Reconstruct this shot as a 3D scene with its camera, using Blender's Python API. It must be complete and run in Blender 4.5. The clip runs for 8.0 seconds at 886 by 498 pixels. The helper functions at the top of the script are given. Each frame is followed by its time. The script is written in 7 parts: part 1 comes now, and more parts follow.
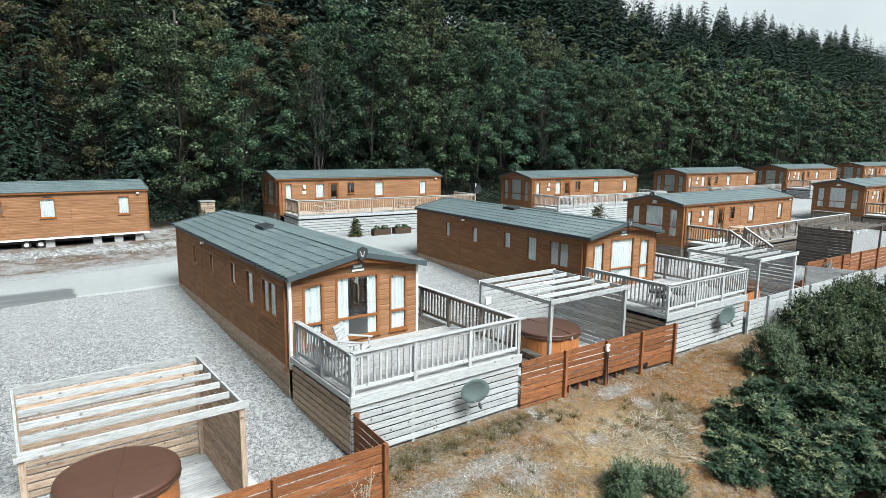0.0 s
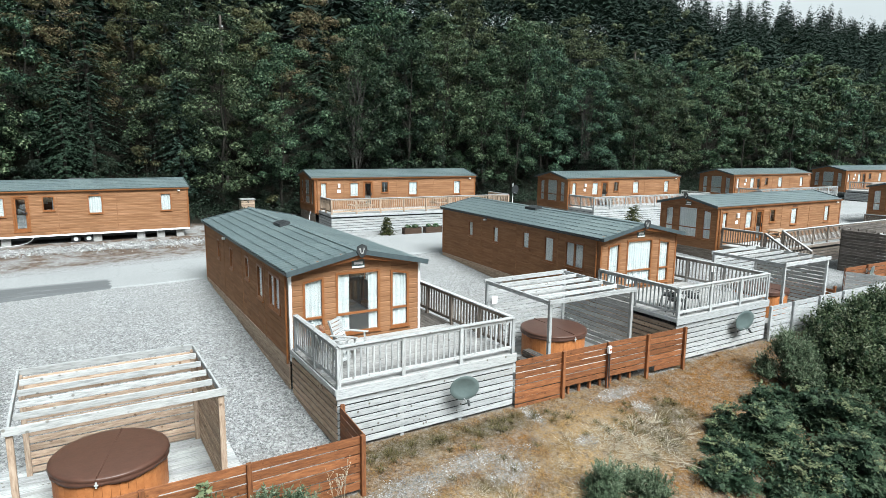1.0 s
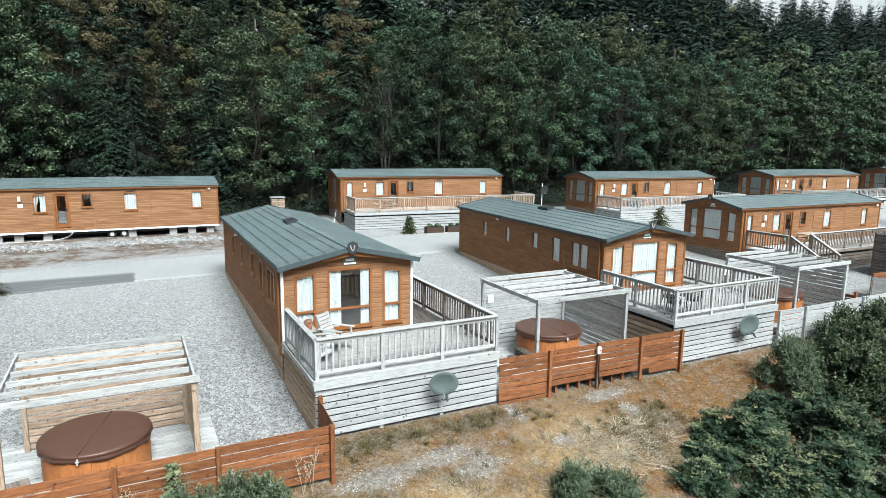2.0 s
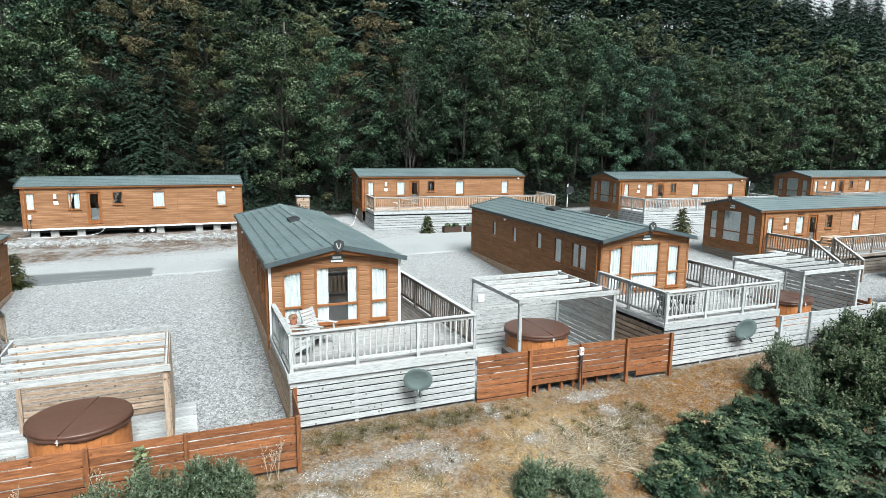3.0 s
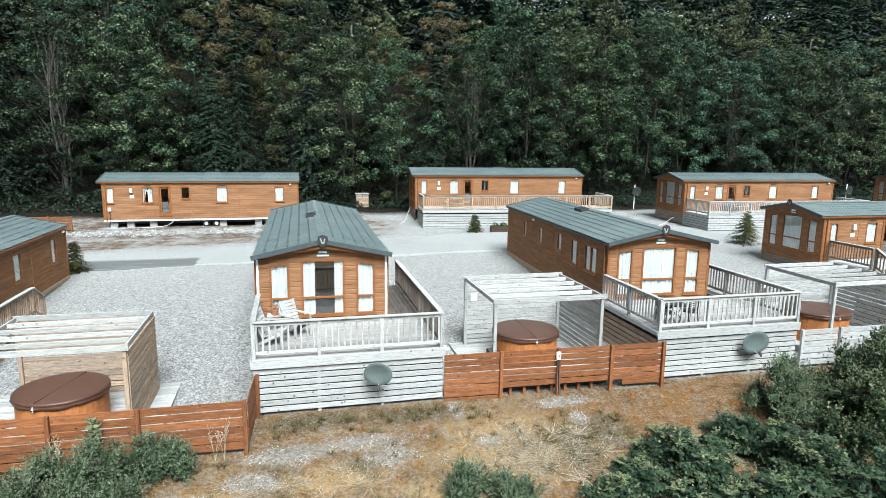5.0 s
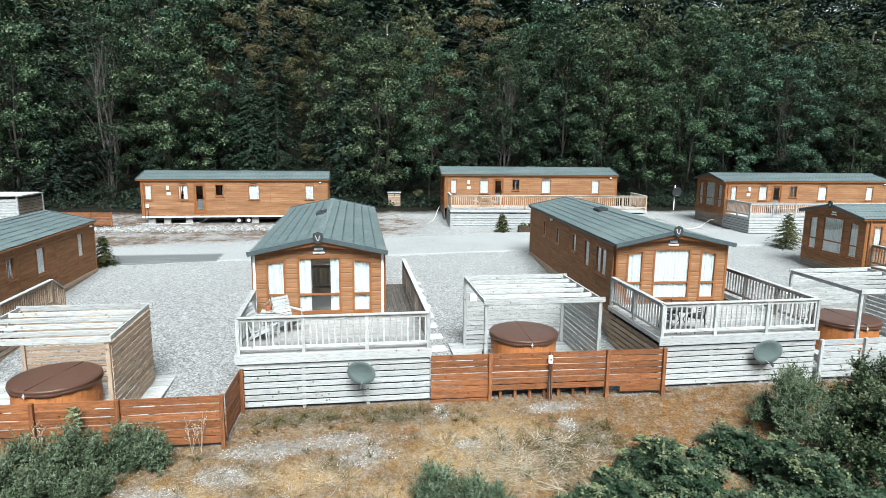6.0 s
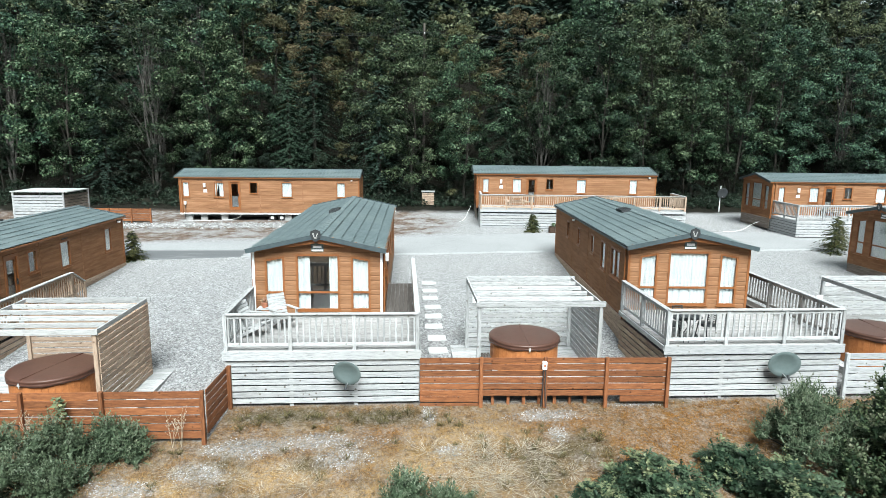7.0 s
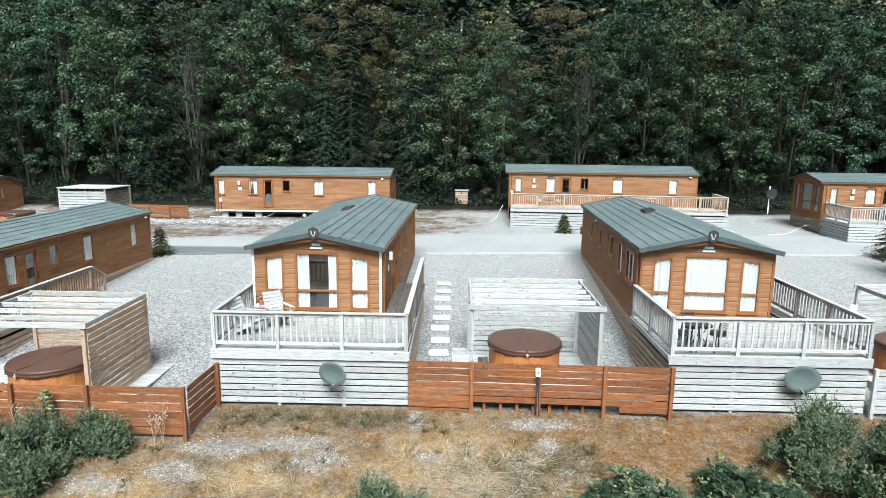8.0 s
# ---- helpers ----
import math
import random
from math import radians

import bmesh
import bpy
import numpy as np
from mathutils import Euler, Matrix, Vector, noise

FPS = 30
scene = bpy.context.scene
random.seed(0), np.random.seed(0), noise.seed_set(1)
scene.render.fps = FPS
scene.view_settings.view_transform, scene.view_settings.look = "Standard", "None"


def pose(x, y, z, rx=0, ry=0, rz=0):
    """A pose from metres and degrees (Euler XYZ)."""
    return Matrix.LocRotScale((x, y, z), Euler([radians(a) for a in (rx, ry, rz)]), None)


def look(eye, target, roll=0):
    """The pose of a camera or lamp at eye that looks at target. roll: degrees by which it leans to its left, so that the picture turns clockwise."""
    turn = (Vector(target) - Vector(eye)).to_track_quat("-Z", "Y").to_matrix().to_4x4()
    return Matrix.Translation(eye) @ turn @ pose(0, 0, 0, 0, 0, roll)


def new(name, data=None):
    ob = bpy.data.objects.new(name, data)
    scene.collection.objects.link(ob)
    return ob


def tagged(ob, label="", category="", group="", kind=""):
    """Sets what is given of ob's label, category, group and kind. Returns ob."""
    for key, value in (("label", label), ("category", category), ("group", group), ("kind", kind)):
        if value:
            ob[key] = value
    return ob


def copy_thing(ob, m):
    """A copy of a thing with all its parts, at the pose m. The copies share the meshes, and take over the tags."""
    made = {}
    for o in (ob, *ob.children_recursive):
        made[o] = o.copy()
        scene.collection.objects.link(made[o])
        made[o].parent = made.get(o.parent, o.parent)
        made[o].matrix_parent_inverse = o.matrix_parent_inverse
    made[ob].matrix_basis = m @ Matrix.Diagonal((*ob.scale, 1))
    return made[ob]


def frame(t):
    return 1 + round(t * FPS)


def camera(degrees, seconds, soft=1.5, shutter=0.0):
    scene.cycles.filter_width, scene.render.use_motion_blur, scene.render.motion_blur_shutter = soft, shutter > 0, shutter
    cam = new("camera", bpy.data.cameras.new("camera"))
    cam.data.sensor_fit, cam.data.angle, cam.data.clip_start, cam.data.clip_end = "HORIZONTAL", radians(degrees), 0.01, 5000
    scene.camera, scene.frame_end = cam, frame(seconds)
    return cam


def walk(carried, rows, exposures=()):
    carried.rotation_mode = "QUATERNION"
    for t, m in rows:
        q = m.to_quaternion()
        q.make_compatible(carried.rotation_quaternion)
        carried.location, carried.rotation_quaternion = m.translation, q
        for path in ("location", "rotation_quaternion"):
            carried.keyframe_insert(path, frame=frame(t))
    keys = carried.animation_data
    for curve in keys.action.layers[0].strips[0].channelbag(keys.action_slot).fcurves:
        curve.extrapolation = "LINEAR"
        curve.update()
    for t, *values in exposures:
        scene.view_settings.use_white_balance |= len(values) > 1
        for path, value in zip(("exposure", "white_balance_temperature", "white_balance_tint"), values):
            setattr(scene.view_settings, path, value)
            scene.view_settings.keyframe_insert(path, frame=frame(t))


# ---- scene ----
# ---- camera and walk ----
cam = camera(71.3, 8.0, soft=0.45)
METRES, EYE, TILT, TURN = 13.6, 6.6, -1.6, -36.2
ROWS = [
    (0.0, 0.0, 0.0, 0.0, -0.05, -8.28, 0.35),
    (0.5, 0.0537, -0.0068, -0.0009, 2.54, -8.27, 0.26),
    (1.0, 0.11, -0.0125, -0.0011, 4.88, -8.26, 0.19),
    (1.5, 0.1688, -0.0173, -0.0017, 7.1, -8.25, 0.12),
    (3.0, 0.3581, -0.0181, 0.0012, 13.24, -8.31, -0.07),
    (3.5, 0.4236, -0.0092, 0.0024, 15.38, -8.32, -0.11),
    (4.0, 0.4878, 0.006, 0.0023, 17.7, -8.33, -0.17),
    (4.5, 0.5484, 0.0267, 0.0008, 20.11, -8.35, -0.25),
    (6.0, 0.7124, 0.1288, -0.006, 27.46, -8.4, -0.41),
    (6.5, 0.7595, 0.1721, -0.0084, 30.0, -8.44, -0.46),
    (7.0, 0.8022, 0.2186, -0.01, 32.52, -8.47, -0.54),
    (7.5, 0.8404, 0.2674, -0.0114, 35.05, -8.54, -0.59),
    (8.0, 0.875, 0.3184, -0.0142, 37.47, -8.57, -0.64),
]
LEVEL = pose(0, 0, EYE, TILT, 0, 0) @ pose(0, 0, 0, 0, 0, TURN)
EXPOSURE, KELVIN, TINT = 1.32, 6270, 7
walk(cam, [(t, LEVEL @ pose(METRES * x, METRES * y, METRES * z, 90 + pitch, roll, yaw))
           for t, x, y, z, yaw, pitch, roll in ROWS], exposures=[(0.0, EXPOSURE - 0.17, KELVIN, TINT), (1.0, EXPOSURE - 0.15, KELVIN, TINT), (4.0, EXPOSURE - 0.06, KELVIN, TINT), (8.0, EXPOSURE, KELVIN, TINT)])

# ---- world and sun: a bright overcast sky, the glow of the sun behind cloud ----
SUN_AZ, SUN_EL = 177.0, 51.0      # degrees clockwise from +y, and above the horizon
world = bpy.data.worlds.new("overcast_sky")
scene.world = world
world.use_nodes = True
wn, wl = world.node_tree.nodes, world.node_tree.links
wn.clear()
w_out = wn.new("ShaderNodeOutputWorld")
w_bg = wn.new("ShaderNodeBackground")
w_sky = wn.new("ShaderNodeTexSky")
w_sky.sky_type, w_sky.sun_disc = "NISHITA", False
w_sky.sun_elevation, w_sky.sun_rotation = radians(SUN_EL), radians(SUN_AZ)
w_sky.air_density, w_sky.dust_density, w_sky.ozone_density = 1.0, 3.0, 1.0
w_hsv = wn.new("ShaderNodeHueSaturation")
w_hsv.inputs["Saturation"].default_value = 0.22
w_mix = wn.new("ShaderNodeMix")
w_mix.data_type = "RGBA"
w_mix.inputs["Factor"].default_value = 0.93
w_mix.inputs["B"].default_value = (6.5, 7.5, 7.9, 1)
w_bg.inputs["Strength"].default_value = 0.029
wl.new(w_sky.outputs["Color"], w_hsv.inputs["Color"])
wl.new(w_hsv.outputs["Color"], w_mix.inputs["A"])
wl.new(w_mix.outputs["Result"], w_bg.inputs["Color"])
wl.new(w_bg.outputs["Background"], w_out.inputs["Surface"])

sun_data = bpy.data.lights.new("sun", "SUN")
sun_data.energy, sun_data.angle, sun_data.color = 4.8, radians(32), (0.97, 1.0, 0.98)
sun = new("sun", sun_data)
az, el = radians(SUN_AZ), radians(SUN_EL)
sun_dir = Vector((math.sin(az) * math.cos(el), math.cos(az) * math.cos(el), math.sin(el)))
sun.matrix_world = look(tuple(sun_dir * 60), (0, 0, 0))


# ---- materials ----
def material(name, stops, scale=6.0, stretch=(1, 1, 1), rough=0.7, spec=0.3, metal=0.0, bump=0.2, bump_scale=None,
             per_object=0.0, per_island=0.0, stain=0.0, stain_scale=0.7, stain_colour=(0.1, 0.09, 0.08), coords="Object", knots=0.0):
    """Noise-driven colour ramp with fine relief; stains on a larger scale; brightness spread from piece to piece."""
    m = bpy.data.materials.new(name)
    m.use_nodes = True
    n, l = m.node_tree.nodes, m.node_tree.links
    b = n["Principled BSDF"]
    tc = n.new("ShaderNodeTexCoord")
    info = n.new("ShaderNodeObjectInfo")
    shift = n.new("ShaderNodeVectorMath")
    shift.operation = "MULTIPLY_ADD"
    shift.inputs[1].default_value = stretch
    rnd = n.new("ShaderNodeVectorMath")
    rnd.operation = "SCALE"
    rnd.inputs["Scale"].default_value = 37.0
    l.new(info.outputs["Random"], rnd.inputs[0])
    l.new(tc.outputs[coords], shift.inputs[0])
    if coords == "Object":
        l.new(rnd.outputs[0], shift.inputs[2])
    tex = n.new("ShaderNodeTexNoise")
    tex.inputs["Scale"].default_value, tex.inputs["Detail"].default_value, tex.inputs["Roughness"].default_value = scale, 6.0, 0.65
    l.new(shift.outputs[0], tex.inputs["Vector"])
    ramp = n.new("ShaderNodeValToRGB")
    els = ramp.color_ramp.elements
    lo, hi = 0.35, 0.65
    for i, c in enumerate(stops):
        p = lo + (hi - lo) * i / max(1, len(stops) - 1)
        e = els[i] if i < 2 else els.new(p)
        e.position, e.color = p, (*c, 1)
    l.new(tex.outputs["Fac"], ramp.inputs["Fac"])
    colour = ramp.outputs["Color"]

    def mixed(kind, fac, a, bcol):
        mx = n.new("ShaderNodeMix")
        mx.data_type, mx.blend_type = "RGBA", kind
        for sock, v in (("Factor", fac), ("A", a), ("B", bcol)):
            if isinstance(v, (int, float)):
                mx.inputs[sock].default_value = v
            elif isinstance(v, tuple):
                mx.inputs[sock].default_value = (*v, 1)
            else:
                l.new(v, mx.inputs[sock])
        return mx.outputs["Result"]

    if stain:
        st = n.new("ShaderNodeTexNoise")
        st.inputs["Scale"].default_value, st.inputs["Detail"].default_value = stain_scale, 5.0
        l.new(shift.outputs[0], st.inputs["Vector"])
        mr = n.new("ShaderNodeMapRange")
        mr.inputs["From Min"].default_value, mr.inputs["From Max"].default_value, mr.inputs["To Max"].default_value = 0.48, 0.72, stain
        l.new(st.outputs["Fac"], mr.inputs["Value"])
        colour = mixed("MIX", mr.outputs["Result"], colour, stain_colour)
    if knots:
        vo = n.new("ShaderNodeTexVoronoi")
        vo.inputs["Scale"].default_value = 4.2
        kadd = n.new("ShaderNodeVectorMath")
        l.new(tc.outputs[coords], kadd.inputs[0])
        l.new(rnd.outputs[0], kadd.inputs[1])
        l.new(kadd.outputs[0], vo.inputs["Vector"])
        mr = n.new("ShaderNodeMapRange")
        mr.inputs["From Min"].default_value, mr.inputs["From Max"].default_value = 0.08, 0.15
        mr.inputs["To Min"].default_value, mr.inputs["To Max"].default_value = knots, 0.0
        l.new(vo.outputs["Distance"], mr.inputs["Value"])
        colour = mixed("MIX", mr.outputs["Result"], colour, (0.45 * stops[0][0], 0.38 * stops[0][1], 0.3 * stops[0][2]))
    for amount, source in ((per_object, "object"), (per_island, "island")):
        if amount:
            if source == "object":
                val = info.outputs["Random"]
            else:
                val = n.new("ShaderNodeNewGeometry").outputs["Random Per Island"]
            mr = n.new("ShaderNodeMapRange")
            mr.inputs["To Min"].default_value, mr.inputs["To Max"].default_value = 1 - amount, 1 + amount
            l.new(val, mr.inputs["Value"])
            colour = mixed("MULTIPLY", 1.0, colour, mr.outputs["Result"])
    l.new(colour, b.inputs["Base Color"])
    b.inputs["Roughness"].default_value, b.inputs["Metallic"].default_value = rough, metal
    b.inputs["Specular IOR Level"].default_value = spec
    if bump:
        bt = tex
        if bump_scale:
            bt = n.new("ShaderNodeTexNoise")
            bt.inputs["Scale"].default_value, bt.inputs["Detail"].default_value = bump_scale, 4.0
            l.new(shift.outputs[0], bt.inputs["Vector"])
        bp = n.new("ShaderNodeBump")
        bp.inputs["Strength"].default_value, bp.inputs["Distance"].default_value = bump, 0.02
        l.new(bt.outputs["Fac"], bp.inputs["Height"])
        l.new(bp.outputs["Normal"], b.inputs["Normal"])
    return m


GRAIN = (0.12, 1, 1)
M_CLAD = material("stained_cladding", [(0.174, 0.084, 0.04218), (0.209, 0.1061, 0.05358), (0.251, 0.1313, 0.07182)], 9, GRAIN, 0.72, 0.12, per_object=0.08, bump=0.12)
M_CLAD_FAR = material("stained_cladding_far", [(0.174, 0.084, 0.04218), (0.209, 0.1061, 0.05358), (0.251, 0.1313, 0.07182)], 5, (0.12, 0.12, 1), 0.72, 0.12, per_island=0.08, bump=0.1)
M_TRIM = material("orange_brown_trim", [(0.167, 0.059, 0.018), (0.209, 0.08, 0.026)], 8, GRAIN, 0.45, 0.35, bump=0.08, per_object=0.06)
M_WHITE = material("white_upvc", [(0.74, 0.75, 0.75), (0.8, 0.8, 0.8)], 3, rough=0.4, bump=0.02)
M_ROOF = material("grey_green_roof_metal", [(0.07138, 0.09632, 0.1015), (0.08944, 0.1187, 0.1238), (0.1118, 0.1419, 0.1462)], 3, (1, 1, 1), 0.4, 0.6, per_object=0.05, bump=0.06, bump_scale=60, stain=0.25, stain_colour=(0.166, 0.198, 0.187))
M_BARGE = material("dark_grey_barge_metal", [(0.04, 0.055, 0.06), (0.055, 0.072, 0.078)], 6, rough=0.45, bump=0.04)
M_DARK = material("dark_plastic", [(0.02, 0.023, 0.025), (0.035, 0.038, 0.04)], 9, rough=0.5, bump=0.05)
M_GREY_WOOD = material("weathered_grey_timber", [(0.2209, 0.2267, 0.2267), (0.3255, 0.3336, 0.3348), (0.3952, 0.4046, 0.4069)], 32, GRAIN, 0.8, 0.2, per_object=0.2, bump=0.35, stain=0.35, stain_scale=0.8, stain_colour=(0.165, 0.148, 0.126), knots=0.7)
M_PALE_WOOD = material("bleached_skirting_timber", [(0.2035, 0.2112, 0.2145), (0.3102, 0.319, 0.3234), (0.363, 0.3718, 0.3751)], 32, GRAIN, 0.8, 0.2, per_object=0.12, bump=0.3, stain=0.4, stain_scale=0.8, stain_colour=(0.237, 0.23, 0.216), knots=0.95)
M_TAN_WOOD = material("tan_new_timber", [(0.2052, 0.1436, 0.1015), (0.3186, 0.2333, 0.1728), (0.3942, 0.311, 0.243)], 30, GRAIN, 0.75, 0.2, per_object=0.22, bump=0.3, stain=0.35, stain_scale=0.9, stain_colour=(0.209, 0.181, 0.153), knots=0.8)
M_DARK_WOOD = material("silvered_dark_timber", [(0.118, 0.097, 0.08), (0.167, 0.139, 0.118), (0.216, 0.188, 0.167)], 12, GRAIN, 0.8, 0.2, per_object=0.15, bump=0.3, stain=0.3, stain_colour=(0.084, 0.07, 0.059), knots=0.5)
M_DULL_WOOD = material("dull_silvered_timber", [(0.2, 0.185, 0.172), (0.29, 0.272, 0.256), (0.36, 0.345, 0.33)], 20, GRAIN, 0.8, 0.2, per_object=0.18, bump=0.3, stain=0.3, stain_colour=(0.16, 0.135, 0.115), knots=0.6)
M_OLD_WOOD = material("old_dark_weathered_timber", [(0.055, 0.047, 0.042), (0.085, 0.075, 0.068), (0.125, 0.114, 0.105)], 20, GRAIN, 0.85, 0.15, per_object=0.2, bump=0.3, stain=0.3, stain_colour=(0.05, 0.042, 0.036))
M_FENCE = material("red_brown_fence_stain", [(0.104, 0.039, 0.017), (0.167, 0.064, 0.026), (0.23, 0.094, 0.039)], 28, GRAIN, 0.7, 0.25, per_object=0.24, bump=0.25, stain=0.3, stain_colour=(0.09, 0.031, 0.014), knots=0.8)
M_DECK = material("grey_deck_boards", [(0.17, 0.166, 0.162), (0.25, 0.245, 0.24), (0.31, 0.305, 0.3)], 30, GRAIN, 0.8, 0.2, per_object=0.14, bump=0.25)
M_LID = material("brown_vinyl_cover", [(0.06, 0.028, 0.019), (0.076, 0.035, 0.024)], 5, rough=0.42, spec=0.4, bump=0.12, bump_scale=14)
M_TUB = material("cedar_tub_staves", [(0.28, 0.1, 0.032), (0.37, 0.142, 0.048)], 10, (1, 1, 0.12), 0.6, 0.3, per_object=0.08, bump=0.15)
M_DISH = material("grey_green_dish_paint", [(0.08, 0.106, 0.104), (0.1, 0.128, 0.126)], 5, rough=0.5, bump=0.03)
M_STONE = material("pale_paving_slab", [(0.348, 0.355, 0.348), (0.418, 0.425, 0.418)], 9, rough=0.85, bump=0.2, per_object=0.06)
M_CURTAIN = material("white_curtain", [(0.46, 0.495, 0.5), (0.57, 0.6, 0.605)], 4, (4, 4, 0.3), 0.8, 0.1, bump=0.05)
M_ROOM = material("dim_room_lining", [(0.1, 0.104, 0.106), (0.14, 0.145, 0.147)], 3, rough=0.8, bump=0.05)
M_PLANTER = material("dark_brown_planter_boards", [(0.042, 0.026, 0.018), (0.07, 0.045, 0.031)], 12, GRAIN, 0.75, 0.2, per_object=0.15, bump=0.2)
M_RUBBER = material("tyre_rubber", [(0.015, 0.015, 0.016), (0.03, 0.03, 0.03)], 12, rough=0.8, bump=0.1)
M_STEEL = material("galvanised_steel", [(0.35, 0.36, 0.37), (0.45, 0.46, 0.47)], 15, rough=0.45, metal=0.7, bump=0.05)
M_BLOCK = material("concrete_block", [(0.251, 0.251, 0.244), (0.334, 0.334, 0.327)], 12, rough=0.9, bump=0.4)
M_BARK = material("grey_bark", [(0.014, 0.012, 0.01), (0.024, 0.022, 0.018), (0.042, 0.039, 0.033)], 7, (1, 1, 0.35), 0.85, 0.15, bump=0.5)
M_PALE_BARK = material("pale_birch_bark", [(0.024, 0.0224, 0.0192), (0.052, 0.0496, 0.044), (0.096, 0.092, 0.084)], 8, (1, 1, 0.5), 0.8, 0.15, bump=0.4)


def glass_material():
    """A thin clear pane: light goes straight through, and the gloss grows at a slant."""
    m = bpy.data.materials.new("window_glass")
    m.use_nodes = True
    n, l = m.node_tree.nodes, m.node_tree.links
    n.remove(n["Principled BSDF"])
    clear, gloss, mx, lw = n.new("ShaderNodeBsdfTransparent"), n.new("ShaderNodeBsdfGlossy"), n.new("ShaderNodeMixShader"), n.new("ShaderNodeLayerWeight")
    clear.inputs["Color"].default_value = (0.95, 0.965, 0.965, 1)
    gloss.inputs["Roughness"].default_value = 0.02
    slant, share = n.new("ShaderNodeMath"), n.new("ShaderNodeMath")
    slant.operation, share.operation = "POWER", "MULTIPLY_ADD"
    slant.inputs[1].default_value, share.inputs[1].default_value, share.inputs[2].default_value = 4.0, 0.5, 0.13
    l.new(lw.outputs["Facing"], slant.inputs[0])
    l.new(slant.outputs[0], share.inputs[0])
    l.new(share.outputs[0], mx.inputs["Fac"])
    l.new(clear.outputs[0], mx.inputs[1])
    l.new(gloss.outputs[0], mx.inputs[2])
    l.new(mx.outputs[0], n["Material Output"].inputs["Surface"])
    return m


M_GLASS = glass_material()


def leaf_material(name, stops, rough=0.55, translucent=0.12, spread=0.4):
    m = bpy.data.materials.new(name)
    m.use_nodes = True
    n, l = m.node_tree.nodes, m.node_tree.links
    b, out = n["Principled BSDF"], n["Material Output"]
    geo = n.new("ShaderNodeNewGeometry")
    ramp = n.new("ShaderNodeValToRGB")
    els = ramp.color_ramp.elements
    for i, c in enumerate(stops):
        p = i / (len(stops) - 1)
        e = els[i] if i < 2 else els.new(p)
        e.position, e.color = p, (*c, 1)
    l.new(geo.outputs["Random Per Island"], ramp.inputs["Fac"])
    info = n.new("ShaderNodeObjectInfo")
    hs = n.new("ShaderNodeHueSaturation")
    mr = n.new("ShaderNodeMapRange")
    mr.inputs["To Min"].default_value, mr.inputs["To Max"].default_value = 1 - spread, 1 + spread
    l.new(info.outputs["Random"], mr.inputs["Value"])
    l.new(mr.outputs["Result"], hs.inputs["Value"])
    hue = n.new("ShaderNodeMapRange")
    hue.inputs["To Min"].default_value, hue.inputs["To Max"].default_value = 0.5 - 0.13 * spread, 0.5 + 0.1 * spread
    other = n.new("ShaderNodeMath")
    other.operation = "FRACT"
    scaled = n.new("ShaderNodeMath")
    scaled.operation, scaled.inputs[1].default_value = "MULTIPLY", 7.31
    l.new(info.outputs["Random"], scaled.inputs[0])
    l.new(scaled.outputs[0], other.inputs[0])
    l.new(other.outputs[0], hue.inputs["Value"])
    l.new(hue.outputs["Result"], hs.inputs["Hue"])
    l.new(ramp.outputs["Color"], hs.inputs["Color"])
    l.new(hs.outputs["Color"], b.inputs["Base Color"])
    b.inputs["Roughness"].default_value, b.inputs["Specular IOR Level"].default_value = rough, 0.16
    tr = n.new("ShaderNodeBsdfTranslucent")
    l.new(hs.outputs["Color"], tr.inputs["Color"])
    mx = n.new("ShaderNodeMixShader")
    mx.inputs["Fac"].default_value = translucent
    l.new(b.outputs["BSDF"], mx.inputs[1])
    l.new(tr.outputs["BSDF"], mx.inputs[2])
    l.new(mx.outputs["Shader"], out.inputs["Surface"])
    return m


L_BROAD = leaf_material("broad_leaves", [(0.004, 0.0115, 0.006), (0.0135, 0.0325, 0.0168), (0.0345, 0.066, 0.0365), (0.108, 0.152, 0.09)], spread=0.4)
L_OLIVE = leaf_material("olive_leaves", [(0.0075, 0.0165, 0.0076), (0.0225, 0.0405, 0.019), (0.0515, 0.078, 0.0405), (0.137, 0.171, 0.098)], spread=0.4)
# understory leaves, darkened so that they read as deep shade below the crowns
L_UNDERSTORY = leaf_material("shade_dark_leaves", [(0.0034, 0.00765, 0.00425), (0.0068, 0.0136, 0.00765), (0.01275, 0.0221, 0.01275), (0.034, 0.04675, 0.02975)], 0.6, 0.05)
L_RUST = leaf_material("turning_leaves", [(0.0425, 0.0391, 0.0187), (0.07225, 0.0595, 0.0289), (0.051, 0.0595, 0.0289), (0.102, 0.085, 0.04675)])
L_SPRUCE = leaf_material("spruce_needles", [(0.0066, 0.0145, 0.0093), (0.0145, 0.0285, 0.0185), (0.036, 0.058, 0.0395)], 0.7, 0.1)
# each shrub's "old" tone also fills its inside, as painted shade
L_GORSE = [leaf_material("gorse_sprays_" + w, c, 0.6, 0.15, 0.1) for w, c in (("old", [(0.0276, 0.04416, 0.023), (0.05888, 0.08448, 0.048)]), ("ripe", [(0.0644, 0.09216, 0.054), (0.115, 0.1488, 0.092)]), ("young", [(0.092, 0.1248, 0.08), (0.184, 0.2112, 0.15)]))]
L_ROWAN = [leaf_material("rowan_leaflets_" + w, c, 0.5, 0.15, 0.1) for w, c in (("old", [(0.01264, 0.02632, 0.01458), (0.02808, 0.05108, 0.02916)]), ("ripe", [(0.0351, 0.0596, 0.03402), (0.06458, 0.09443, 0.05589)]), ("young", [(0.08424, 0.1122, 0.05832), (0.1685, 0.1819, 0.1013)]))]
